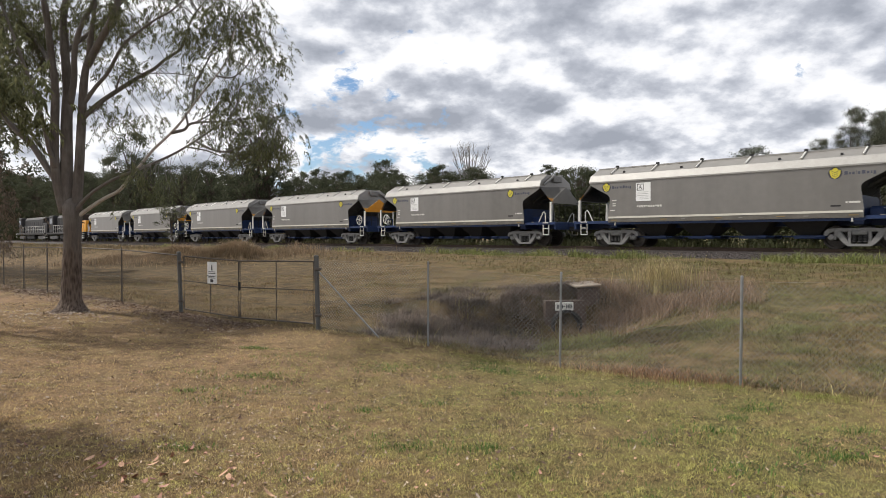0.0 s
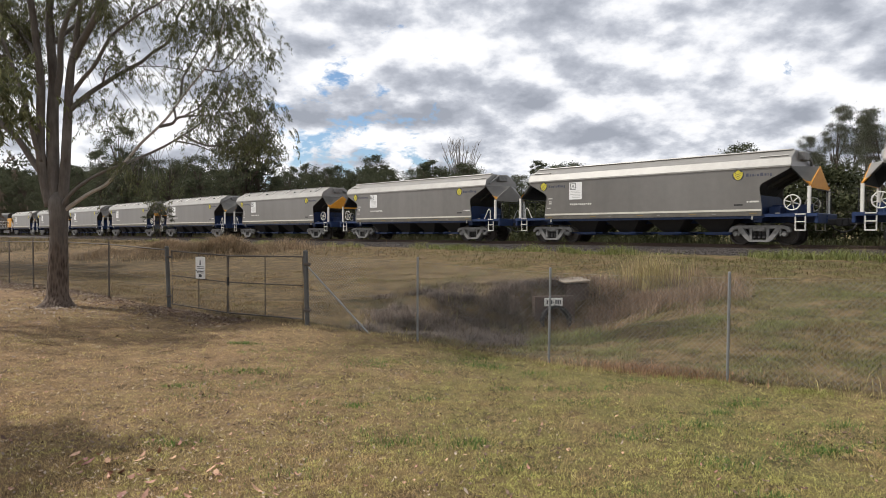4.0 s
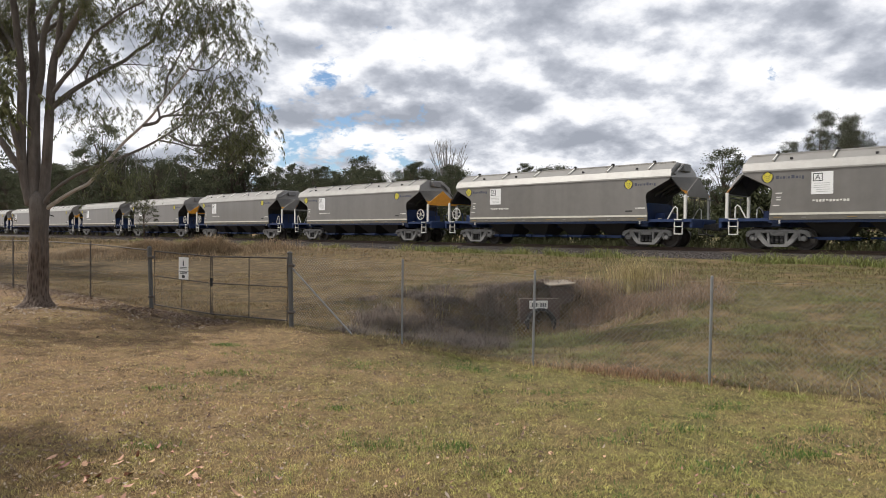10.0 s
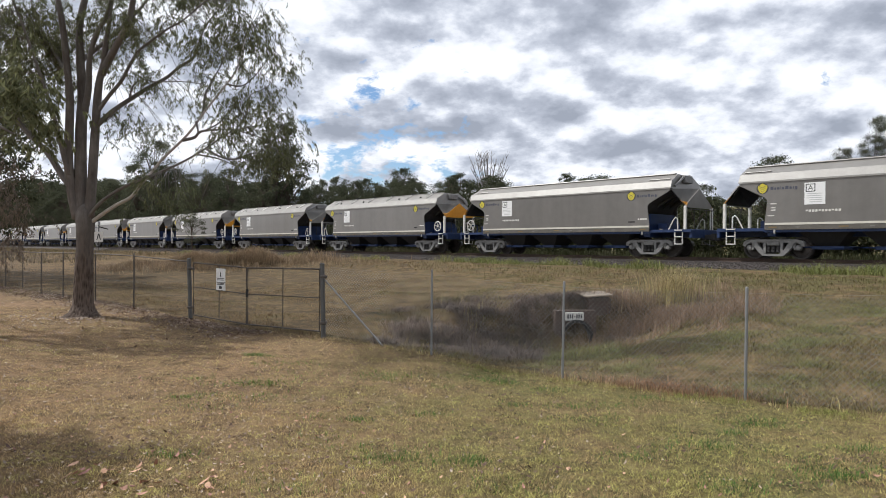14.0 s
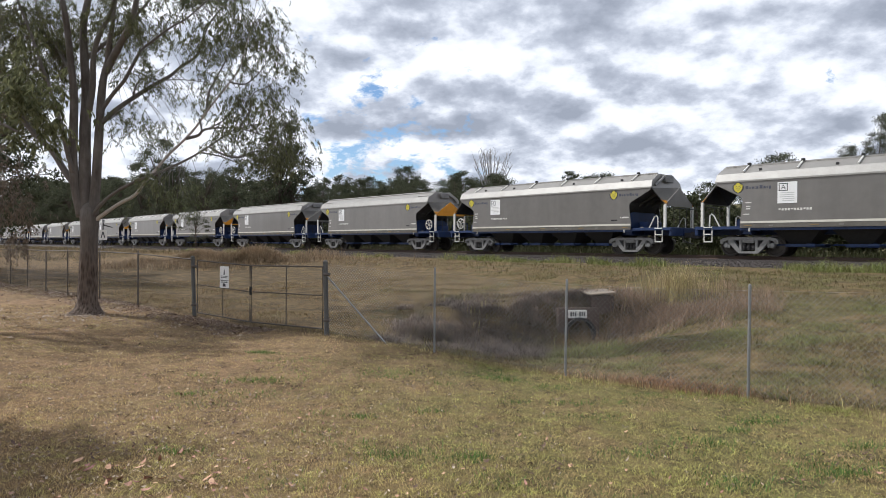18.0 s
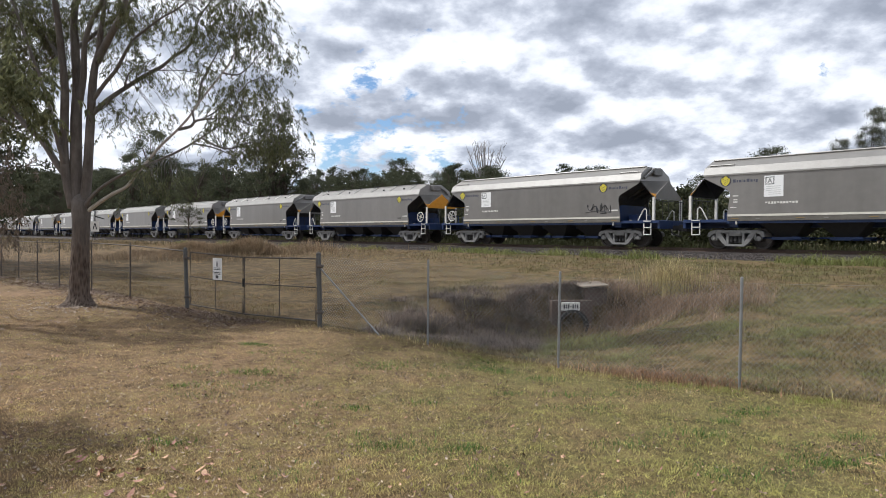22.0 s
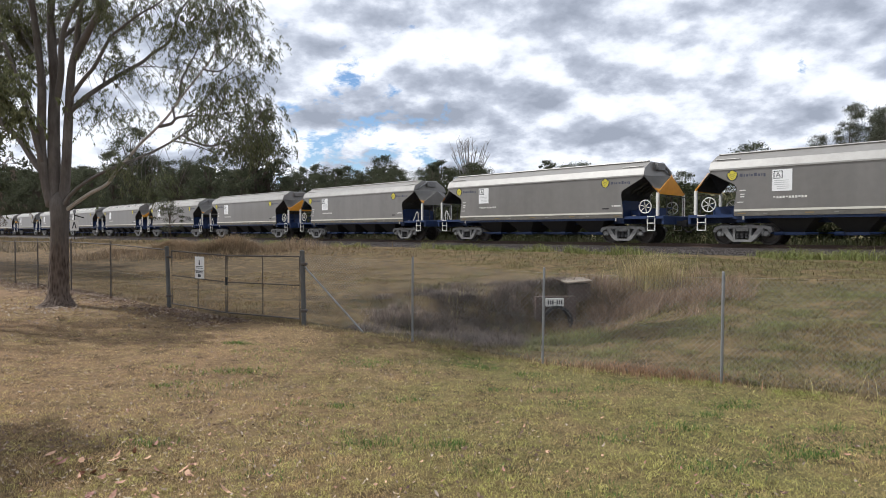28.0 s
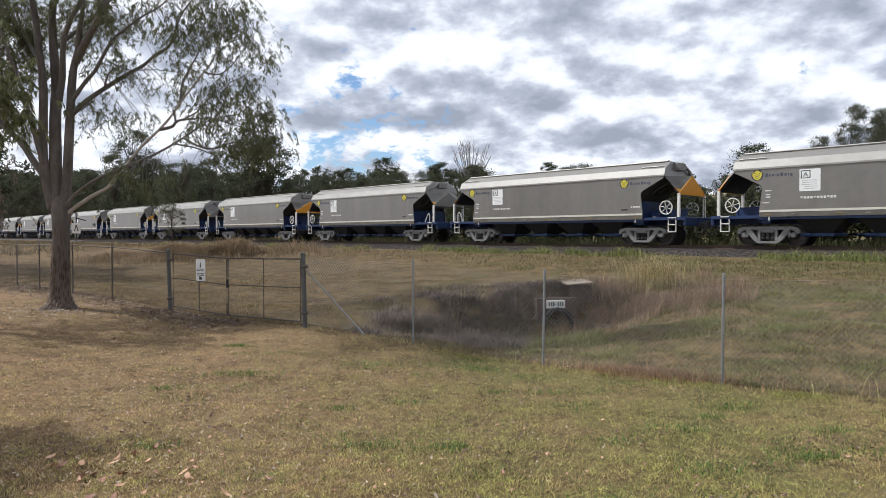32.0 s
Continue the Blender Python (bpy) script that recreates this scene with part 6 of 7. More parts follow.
def make_woods():
    rng = random.Random(5)
    # scrub close behind the line
    s = -34.0
    while s < 190:
        d = rng.uniform(5.2, 8.5)
        p = track(s, d)
        plant("shrub", p.x, p.y, rng.uniform(0.65, 1.15), rng.uniform(0, 360))
        s += rng.uniform(1.2, 2.4) * (1 + max(0, s) / 120)
    # the belt of trees
    for row, (d0, d1, gap) in enumerate(((12, 17, 1.8), (19, 27, 2.8), (30, 42, 4.0))):
        s = -36.0
        while s < 260:
            p = track(s, rng.uniform(d0, d1))
            # lower to the right of the view, higher far down the line
            hgt = (0.9 + (0.078 + 0.021 * smooth(-2, 12, s) - 0.011 * smooth(24, 55, s)) * p.y) / 9.0 * rng.uniform(0.78, 1.12)
            plant(rng.choice(("tall", "round", "slim", "broad", "sparse")), p.x, p.y, hgt, rng.uniform(0, 360))
            s += gap * rng.uniform(0.75, 1.35) * (1 + max(0, s) / 200)


make_woods()


def place_at(px, depth):
    """A spot on the plan by the slope of its bearing and its distance ahead."""
    return px * depth, depth


def make_single_trees():
    # the thin-crowned trees beyond the line to the right
    for bx, dep, sc, turn in ((0.612, 44, 0.92, 20), (0.655, 46, 0.86, 140), (0.70, 44, 0.94, 250), (0.570, 50, 0.68, 80), (0.592, 47, 0.78, 310), (0.632, 48, 0.93, 60)):
        x, y = place_at(bx, dep)
        plant("airy", x, y, sc, turn)
    x, y = place_at(0.466, 52)
    plant("round", x, y, 0.93, 40)
    x, y = place_at(0.20, 60)
    plant("broad", x, y, 0.80, 10)
    plant("broad", -22.6, 29.0, 1.12, 75, group="trees beside the paddock", label="broad dark eucalypt in the paddock beside the line")
    plant("round", -25.8, 33.5, 1.05, 15, group="trees beside the paddock", label="dark round-crowned eucalypt in the paddock beside the line")
    plant("tall", -19.7, 25.0, 1.32, 130, group="trees beside the paddock", label="tall dark eucalypt just past the fence")
    for kind, bx, dep, sc, turn in (("tall", -0.283, 66, 1.36, 15), ("sparse", -0.262, 67, 1.16, 220), ("round", -0.305, 68, 1.12, 80)):
        x, y = place_at(bx, dep)
        plant(kind, x, y, sc, turn)
    # the greener clump close behind the line, and the sapling on its near side
    for x, y, sc, turn in ((-36.6, 87.2, 0.93, 15), (-41.5, 92.5, 0.74, 130), (-31.8, 83.0, 0.72, 250)):
        plant("leafy", x, y, sc, turn)
    plant("sapling", -22.9, 55.6, 1.0, 40, group="trees beside the paddock")
    # taller ones showing left of the gum's bole and past it
    for kind, bx, dep, sc, turn in (("tall", -0.475, 92, 1.62, 30), ("broad", -0.445, 90, 1.25, 100), ("slim", -0.50, 97, 1.40, 200), ("broad", -0.40, 80, 1.05, 60), ("round", -0.35, 78, 1.15, 10)):
        x, y = place_at(bx, dep)
        plant(kind, x, y, sc, turn)


make_single_trees()


def make_dead_tree():
    x, y = place_at(0.0415, 70)
    t = empty("dead_tree", pose(x, y, ground_z(x, y)))
    tagged(t, "bare pale dead tree standing above the woods", "tree")
    rng = random.Random(11)
    bm = bmesh.new()
    tube(bm, [(0, 0, -0.3), (0.05, 0, 4.0), (0.0, 0, 7.4)], [0.2, 0.16, 0.12], 8)
    part("trunk", bm, M_DEAD, t, smooth_faces=True)
    for k in range(30):
        a = rng.uniform(0, 2 * pi)
        out = Vector((cos(a), sin(a) * 0.6, 0)) * rng.uniform(0.4, 2.4)
        top = rng.uniform(10.0, 11.6) - 0.45 * out.length
        z0 = rng.uniform(5.6, 7.4)
        bm = bmesh.new()
        p0, p3 = Vector((0, 0, z0)), out + Vector((0, 0, top))
        p1, p2 = p0.lerp(p3, 0.35) + out * 0.18, p0.lerp(p3, 0.7) + out * 0.10
        tube(bm, [p0, p1, p2, p3], [0.06, 0.045, 0.028, 0.010], 5)
        for j in range(5):
            u = rng.uniform(0.45, 0.95)
            q = p1.lerp(p3, u)
            tube(bm, [q, q + Vector((rng.uniform(-0.4, 0.4), rng.uniform(-0.3, 0.3), rng.uniform(0.3, 0.9)))], [0.02, 0.006], 4)
        part("limb", bm, M_DEAD, t, smooth_faces=True)


M_DEAD = material("bleached dead wood", (0.36, 0.34, 0.32), (0.20, 0.185, 0.175), rough=0.9, scale=4, bump=0.2)
make_dead_tree()


def make_left_tree():
    """A broad tree just beside the lawn, whose lower sprays hang into the left of the view."""
    base = Vector((-11.2, 11.2, ground_z(-11.2, 11.2)))
    tree = empty("tree", pose(*base))
    tagged(tree, "broad tree with greyish brown drooping sprays beside the lawn", "tree", "gum trees")
    rng = np.random.default_rng(31)
    limb(tree, [(0, 0, -0.3), (0.05, 0, 1.2), (0.15, 0.05, 2.6), (0.3, 0, 4.2), (0.4, 0, 6.0)], 0.24, 0.07, "trunk")
    ends = [((0.2, 0, 2.7), (1.6, -0.3, 3.6), (3.0, -0.6, 3.7), (4.2, -0.8, 3.2)), ((0.25, 0, 3.2), (-1.2, 0.6, 4.4), (-2.4, 1.0, 4.9)), ((0.35, 0, 4.4), (1.4, 1.0, 5.6), (2.2, 1.6, 6.2))]
    for e in ends:
        limb(tree, e, 0.09, 0.02, "limb")
    centres = []
    for cx, cy, cz, r, n in ((3.85, -0.7, 2.35, 0.32, 44), (3.95, -0.6, 1.95, 0.30, 46), (3.9, -0.6, 1.45, 0.22, 18), (3.7, -0.8, 2.7, 0.30, 26)):
        for _ in range(n):
            centres.append(tuple(np.array((cx, cy, cz)) + rng.normal(size=3) * r * 0.75))
    twigs, pos, way = sprays(rng, centres, 0.1, (22, 36))
    n = len(pos)
    ob = new("low_sprays", leaf_mesh("low_sprays", pos, way, rng.uniform(0.045, 0.08, n), rng.uniform(0.012, 0.020, n), M_LEAF_RED, rng))
    ob.parent = tree
    tagged(ob, "greyish brown leaves", kind="stuff")
    twig_part(tree, twigs)
    centres = []
    for cx, cy, cz, r, n in ((4.25, -0.5, 3.75, 0.5, 60), (3.6, -0.3, 4.3, 0.6, 60), (-2.0, 0.9, 5.0, 1.1, 90), (1.6, 1.2, 6.0, 1.1, 90), (0.3, 0, 6.4, 1.3, 120)):
        for _ in range(n):
            centres.append(tuple(np.array((cx, cy, cz)) + rng.normal(size=3) * r * 0.6))
    twigs, pos, way = sprays(rng, centres, 0.1, (12, 20))
    n = len(pos)
    ob = new("crown", leaf_mesh("crown", pos, way, rng.uniform(0.10, 0.18, n), rng.uniform(0.03, 0.05, n), M_LEAF, rng))
    ob.parent = tree
    tagged(ob, kind="stuff")
    twig_part(tree, twigs)


M_LEAF_RED = leaf_material("reddish brown leaves", (0.25, 0.195, 0.150), (0.10, 0.080, 0.060), back=0.3)
make_left_tree()


def make_shade_tree():
    """A dense small tree on the lawn beside the viewer: only its shade on the grass is seen."""
    base = Vector((-9.95, 5.35, ground_z(-9.95, 5.35)))
    tree = empty("tree", pose(*base))
    tagged(tree, "dense dark green shade tree on the dry lawn", "tree", "gum trees")
    rng = np.random.default_rng(41)
    limb(tree, [(0, 0, -0.3), (0.05, 0, 1.5), (0.1, 0.05, 3.0), (0.2, 0, 4.6), (0.3, 0, 6.0)], 0.22, 0.06, "trunk")
    for e in (((0.1, 0, 3.2), (0.7, -0.5, 4.4), (1.5, -0.8, 5.3)), ((0.15, 0, 3.6), (0.9, 0.4, 4.8), (2.3, 0.4, 5.4)), ((0.1, 0, 3.0), (-0.9, 0.3, 4.2), (-1.7, 0.5, 5.0)), ((0.15, 0, 3.8), (0.0, -1.0, 4.9), (-0.2, -1.6, 5.4)), ((0.15, 0, 3.9), (1.2, -1.4, 5.4), (2.9, -2.7, 6.6))):
        limb(tree, e, 0.08, 0.02, "limb")
    centres = []
    for cx, cy, cz, r, n in ((1.5, -0.6, 5.5, 0.62, 260), (1.6, 0.4, 5.7, 0.6, 260), (0.7, 0.0, 6.2, 0.8, 260), (0.3, -0.9, 5.5, 0.8, 240), (0.2, 0.9, 5.6, 0.8, 240), (-1.2, 0.3, 5.3, 0.9, 220), (-0.3, -1.4, 5.3, 0.7, 200), (1.9, -2.0, 6.0, 1.0, 240), (0.8, -2.6, 5.6, 1.0, 240), (3.0, -2.8, 6.8, 1.1, 240), (1.5, -0.1, 6.4, 0.5, 120), (2.25, 0.55, 5.4, 0.55, 280), (2.25, -0.1, 5.35, 0.5, 240), (1.9, 0.25, 5.0, 0.5, 200)):
        for _ in range(n):
            centres.append(tuple(np.array((cx, cy, cz)) + rng.normal(size=3) * r * 0.6))
    twigs, pos, way = sprays(rng, centres, 0.1, (12, 20))
    n = len(pos)
    ob = new("crown", leaf_mesh("crown", pos, way, rng.uniform(0.15, 0.25, n), rng.uniform(0.09, 0.13, n), M_LEAF, rng))
    ob.parent = tree
    tagged(ob, kind="stuff")
    twig_part(tree, twigs)


make_shade_tree()

# ---------------------------------------------------------------- grass and litter
def blade_material(name, dry, green, mixture, spread=0.6):
    """Blades between dry and green; greener to the right of the lawn."""
    m = bpy.data.materials.new(name)
    m.use_nodes = True
    t = m.node_tree
    L = t.links.new
    b = t.nodes["Principled BSDF"]
    geo = t.nodes.new("ShaderNodeNewGeometry")
    coord = t.nodes.new("ShaderNodeTexCoord")
    n1 = node(t, "ShaderNodeTexNoise", Scale=0.7, Detail=5.0, Roughness=0.65)
    L(coord.outputs["Object"], n1.inputs["Vector"])
    sep = t.nodes.new("ShaderNodeSeparateXYZ")
    L(coord.outputs["Object"], sep.inputs[0])
    side = math_node(t, "MULTIPLY_ADD", sep.outputs[0], 0.28, 0.75, clamp=True)
    f = math_node(t, "MULTIPLY_ADD", side, 0.5, mixture - 0.22)
    f = math_node(t, "ADD", f, math_node(t, "MULTIPLY_ADD", n1.outputs[0], 2.4, -1.2))
    n2 = node(t, "ShaderNodeTexNoise", Scale=4.5, Detail=4.0, Roughness=0.7)
    L(coord.outputs["Object"], n2.inputs["Vector"])
    f = math_node(t, "ADD", f, math_node(t, "MULTIPLY_ADD", n2.outputs[0], 3.0, -1.5))
    f = math_node(t, "ADD", f, math_node(t, "MULTIPLY_ADD", geo.outputs["Random Per Island"], spread, -spread / 2), clamp=True)
    col = mix_rgb(t, f, dry, green)
    hsv = t.nodes.new("ShaderNodeHueSaturation")
    L(col, hsv.inputs["Color"])
    n3 = node(t, "ShaderNodeTexNoise", Scale=9.0, Detail=4.0, Roughness=0.7)
    L(coord.outputs["Object"], n3.inputs["Vector"])
    tone = math_node(t, "MULTIPLY_ADD", n3.outputs[0], 2.4, -0.2)
    L(math_node(t, "MULTIPLY", tone, math_node(t, "MULTIPLY_ADD", geo.outputs["Random Per Island"], 1.0, 0.45)), hsv.inputs["Value"])
    L(hsv.outputs[0], b.inputs["Base Color"])
    b.inputs["Roughness"].default_value = 0.7
    b.inputs["Specular IOR Level"].default_value = 0.25
    tr = t.nodes.new("ShaderNodeBsdfTranslucent")
    L(hsv.outputs[0], tr.inputs[0])
    mx = t.nodes.new("ShaderNodeMixShader")
    mx.inputs[0].default_value = 0.3
    L(b.outputs[0], mx.inputs[1]), L(tr.outputs[0], mx.inputs[2])
    L(mx.outputs[0], t.nodes["Material Output"].inputs[0])
    return m


M_LAWN = blade_material("lawn blades", (0.52, 0.362, 0.190), (0.385, 0.355, 0.118), 0.42)
M_ROUGH = blade_material("rough field grass", (0.25, 0.172, 0.094), (0.150, 0.145, 0.058), 0.36)
M_STRAW = blade_material("dry straw", (0.50, 0.38, 0.22), (0.33, 0.29, 0.13), 0.2)
M_BRUSH = blade_material("grey dry brush", (0.36, 0.285, 0.228), (0.128, 0.100, 0.084), 0.36)
M_TUFT = blade_material("green tufts", (0.275, 0.255, 0.100), (0.145, 0.172, 0.050), 0.38)
M_RUSSET = blade_material("russet dry weeds", (0.38, 0.27, 0.19), (0.24, 0.17, 0.115), 0.3)


M_SLOPE = blade_material("dull green slope grass", (0.37, 0.285, 0.155), (0.19, 0.21, 0.078), 0.42)
M_WEED = blade_material("russet straw", (0.46, 0.31, 0.19), (0.28, 0.165, 0.095), 0.4)
M_FIELD = blade_material("dull paddock grass", (0.165, 0.125, 0.075), (0.090, 0.088, 0.042), 0.42)
M_EDGE = blade_material("yellow-green edge grass", (0.44, 0.36, 0.155), (0.27, 0.285, 0.085), 0.36)
# Far verge behind the wagons: shade is put into the blade colour
M_SHADY = blade_material("verge grass, shade in its colour", (0.10, 0.085, 0.045), (0.055, 0.065, 0.026), 0.5)
M_FRESH = blade_material("fresh green grass", (0.17, 0.24, 0.06), (0.085, 0.165, 0.036), 0.6)


def z_many(pts):
    return np.array([ground_z(x, y) for x, y in pts])


def blades(name, pts, height, width, lean, mat, label, category="grass", seed=1, bend=0.4, patchy=0.0):
    """Bent blades, each two quads tapering to a tip."""
    rng = np.random.default_rng(seed)
    n = len(pts)
    pts = np.asarray(pts)
    z = z_many(pts)
    a = rng.uniform(0, 2 * pi, n)
    h = height * rng.uniform(0.55, 1.25, n)
    if patchy:
        h *= np.array([1 + patchy * 1.6 * noise.noise((x * 0.6, y * 0.6, 3.0)) for x, y in pts]).clip(0.3, 2.2)
    w = width * rng.uniform(0.7, 1.3, n)
    ln = h * lean * rng.uniform(0.1, 1.3, n)
    dx, dy = np.cos(a), np.sin(a)
    base = np.stack([pts[:, 0], pts[:, 1], z - 0.01], 1)
    sd = np.stack([-dy, dx, 0 * dx], 1)
    out = np.stack([dx, dy, 0 * dx], 1)
    mid = base + out * (ln * 0.35)[:, None] + np.array([0, 0, 1.0]) * (h * 0.6)[:, None]
    tip = base + out * ln[:, None] + np.array([0, 0, 1.0]) * (h * (1 - 0.25 * bend * lean))[:, None]
    v = np.stack([base - sd * w[:, None], base + sd * w[:, None], mid + sd * (w * 0.75)[:, None], mid - sd * (w * 0.75)[:, None], tip], 1).reshape(-1, 3)
    me = bpy.data.meshes.new(name)
    me.vertices.add(5 * n)
    me.vertices.foreach_set("co", v.ravel())
    idx = np.arange(n)[:, None] * 5
    loops = np.concatenate([idx + np.array([[0, 1, 2, 3]]), idx + np.array([[3, 2, 4]])], 1).ravel()
    me.loops.add(7 * n)
    me.loops.foreach_set("vertex_index", loops.astype(np.int32))
    me.polygons.add(2 * n)
    starts = (np.arange(n)[:, None] * 7 + np.array([[0, 4]])).ravel()
    me.polygons.foreach_set("loop_start", starts.astype(np.int32))
    me.materials.append(mat)
    me.update()
    me.validate()
    ob = new(name, me)
    return tagged(ob, label, category, kind="stuff")


def scatter(rng, n, test):
    out = []
    while len(out) < n:
        p = test(rng)
        if p is not None:
            out.append(p)
    return np.array(out)


def fence_side(x, y):
    """Metres beyond the fence (negative: on the lawn)."""
    return (x - FENCE0.x) * 0.5583 + (y - FENCE0.y) * 0.8296


def make_grass():
    rng = np.random.default_rng(3)

    def lawn(r):
        # thins out with distance, within the width that can be seen
        if r.uniform() < 0.12:
            # all round, behind the view too
            x, y = r.normal() * 9, 2 + r.normal() * 8
        else:
            y = 3.4 + (r.uniform() ** 1.6) * 11.5
            x = r.uniform(-0.80, 0.80) * (y + 0.4)
        if fence_side(x, y) > 0.1:
            return None
        return (x, y)
    blades("lawn_grass", scatter(rng, 420000, lawn), 0.029, 0.0019, 1.4, M_LAWN, "short mown grass, dry brown to green", seed=4)

    def beyond(r):
        y = 7.0 + r.uniform() * 18
        x = r.uniform(-0.75, 0.8) * (y + 0.5)
        s, d = along(x, y)
        if fence_side(x, y) < 0.05 or d < 5.0 or (noise.noise((x * 0.9, y * 0.9, 7.0)) < -0.05 and r.uniform() < 0.75):
            return None
        return (x, y)
    blades("rough_grass", scatter(rng, 98000, beyond), 0.065, 0.0044, 1.4, M_ROUGH, "rough dry grass between fence and railway", seed=5, patchy=0.9)

    def fence_line(r):
        d = r.uniform(-0.5, 13.0)
        p = on_fence(d) + Vector((-FDIR.y, FDIR.x, 0)) * r.normal() * 0.16
        if r.uniform() > 0.35 + 0.65 * (0.5 + 0.5 * noise.noise((d * 1.1, 0.3, 0))):
            return None
        return (p.x, p.y)
    blades("fence_straw", scatter(rng, 3000, fence_line), 0.06, 0.0045, 0.9, M_STRAW, "straw-coloured uncut grass along the fence", seed=6)

    def edge_grass(r):
        d = r.uniform(2.6, 9.5)
        p = on_fence(d) - Vector((-FDIR.y, FDIR.x, 0)) * (0.06 + abs(r.normal()) * 0.16)
        if noise.noise((d * 1.7, 6.3, 0)) < -0.15 + 0.3 * r.uniform():
            return None
        return (p.x, p.y)
    blades("edge_grass", scatter(rng, 5200, edge_grass), 0.050, 0.0024, 1.3, M_EDGE, "yellow-green uncut grass at the foot of the fence", seed=17, patchy=0.6)

    def weeds(r):
        d = 5.9 + r.normal() * 0.55
        p = on_fence(d) + Vector((-FDIR.y, FDIR.x, 0)) * (0.15 + r.normal() * 0.18)
        return (p.x, p.y)
    blades("russet_weeds", scatter(rng, 1700, weeds), 0.12, 0.0038, 1.3, M_WEED, "russet dry weeds at the fence", seed=7)

    def seed_heads(r):
        d = 8.3 + r.normal() * 0.9
        p = on_fence(d) + Vector((-FDIR.y, FDIR.x, 0)) * (0.15 + r.normal() * 0.2)
        return (p.x, p.y)
    blades("tall_straw", scatter(rng, 130, seed_heads), 0.24, 0.004, 1.5, M_STRAW, "tall pale straw stalks at the fence", seed=8)

    # tangled bushes: each a fountain of stalks from one root
    def tangle(roots, per, spread, r):
        out = []
        for x, y in roots:
            m = int(per * r.uniform(0.5, 1.5))
            q = r.normal(size=(m, 2)) * spread * r.uniform(0.6, 1.3)
            out += [(x + a, y + c) for a, c in q if fence_side(x + a, y + c) > 0.2]
        return np.array(out)

    def ditch(r):
        x = 0.6 + r.normal() * 1.5
        y = 13.4 + 0.3 * x + r.normal() * 1.35
        if fence_side(x, y) < 0.25 or x < -1.0 - 0.5 * r.uniform() or (x > 1.5 and y < 14.0) or (x > 2.2 and y < 16.4) or noise.noise((x * 1.1, y * 1.1, 21.0)) < -0.22:
            return None
        return (x, y)
    for k, (h, cnt, per, wd) in enumerate(((0.13, 240, 75, 0.0065), (0.20, 150, 80, 0.0060), (0.30, 60, 70, 0.0050))):
        blades("ditch_brush", tangle(scatter(rng, cnt, ditch), per, 0.12, rng), h, wd, 1.8, M_BRUSH, "grey-brown dry tangled brush filling the ditch", "brush", seed=90 + k, bend=1.0, patchy=0.6)

    blades("brush_stalks", tangle(scatter(rng, 60, ditch), 16, 0.10, rng), 0.28, 0.0035, 1.1, M_STRAW, "pale dead stalks standing in the ditch brush", "brush", seed=95)

    # greener uncut grass in front of the culvert and on the slope to its right
    def green_slope(r):
        x, y = r.uniform(1.2, 9.5), r.uniform(7.5, 14.6)
        if fence_side(x, y) < 0.12 or noise.noise((x * 1.3, y * 1.3, 11.0)) < -0.1 + 0.35 * r.uniform() or x > 0.72 * y:
            return None
        return (x, y)
    blades("slope_grass", scatter(rng, 46000, green_slope), 0.062, 0.0032, 1.3, M_SLOPE, "dull green uncut grass on the ditch slope", seed=31, patchy=0.8)

    def mouth(r):
        return (2.35 + r.normal() * 0.45, 13.3 + r.normal() * 0.55)
    blades("ditch_grass", scatter(rng, 3000, mouth), 0.20, 0.0050, 1.0, M_SLOPE, "green grass growing in the ditch before the pipe", seed=32, patchy=0.6)

    # greener tufts and reddish worn spots in the lawn
    spots = [(r_x, r_y) for r_x, r_y in scatter(rng, 90, lambda r: (lambda x, y: (x, y) if fence_side(x, y) < -0.3 and x > -2.2 - 0.1 * y else None)(r.uniform(-0.6, 0.75) * 9, 3.2 + r.uniform() * 6.5))]
    tuft_pts = np.concatenate([np.array(p) + rng.normal(size=(int(rng.uniform(40, 190)), 2)) * np.array([0.16, 0.09]) * rng.uniform(0.5, 1.6) for p in spots])
    blades("lawn_tufts", tuft_pts, 0.050, 0.0026, 1.1, M_FRESH, "small greener tufts in the lawn", seed=33)

    def right_brush(r):
        return (5.0 + r.normal() * 1.0, 15.1 + r.normal() * 0.75)
    blades("dry_brush", tangle(scatter(rng, 95, right_brush), 75, 0.16, rng), 0.36, 0.0036, 1.2, M_RUSSET, "reddish brown dry brush beside the culvert", "brush", seed=10, patchy=0.5)

    def bank(r):
        x, y = 3.1 + r.normal() * 0.75, 15.35 + r.normal() * 0.45
        if (abs(x - 2.85) < 0.65 and y < 15.25) or (3.15 < x < 3.85 and 15.35 < y < 16.1):
            return None
        return (x, y)
    blades("bank_brush", tangle(scatter(rng, 70, bank), 60, 0.12, rng), 0.20, 0.0045, 1.5, M_BRUSH, "dull brown dead growth over the culvert bank", "brush", seed=34, bend=0.9, patchy=0.5)

    def reeds(r):
        x, y = 5.3 + r.normal() * 0.35, 16.0 + r.normal() * 0.35
        return (x, y)
    blades("tall_dry_grass", scatter(rng, 750, reeds), 0.85, 0.0045, 0.6, M_STRAW, "tall tan dry grass clump beside the culvert", seed=11)

    # green grass along the ballast, in uneven clumps
    clump_rng = random.Random(77)
    beds = []
    for _ in range(210):
        sc = clump_rng.uniform(-28, 60)
        if noise.noise((sc * 0.16, 4.2, 0)) < -0.12 + 0.012 * max(0, sc):
            continue
        beds.append((sc, 2.7 + 2.0 * clump_rng.random() ** 1.5, clump_rng.uniform(0.12, 0.55), clump_rng.uniform(0.10, 0.30), clump_rng.uniform(0.10, 0.34)))
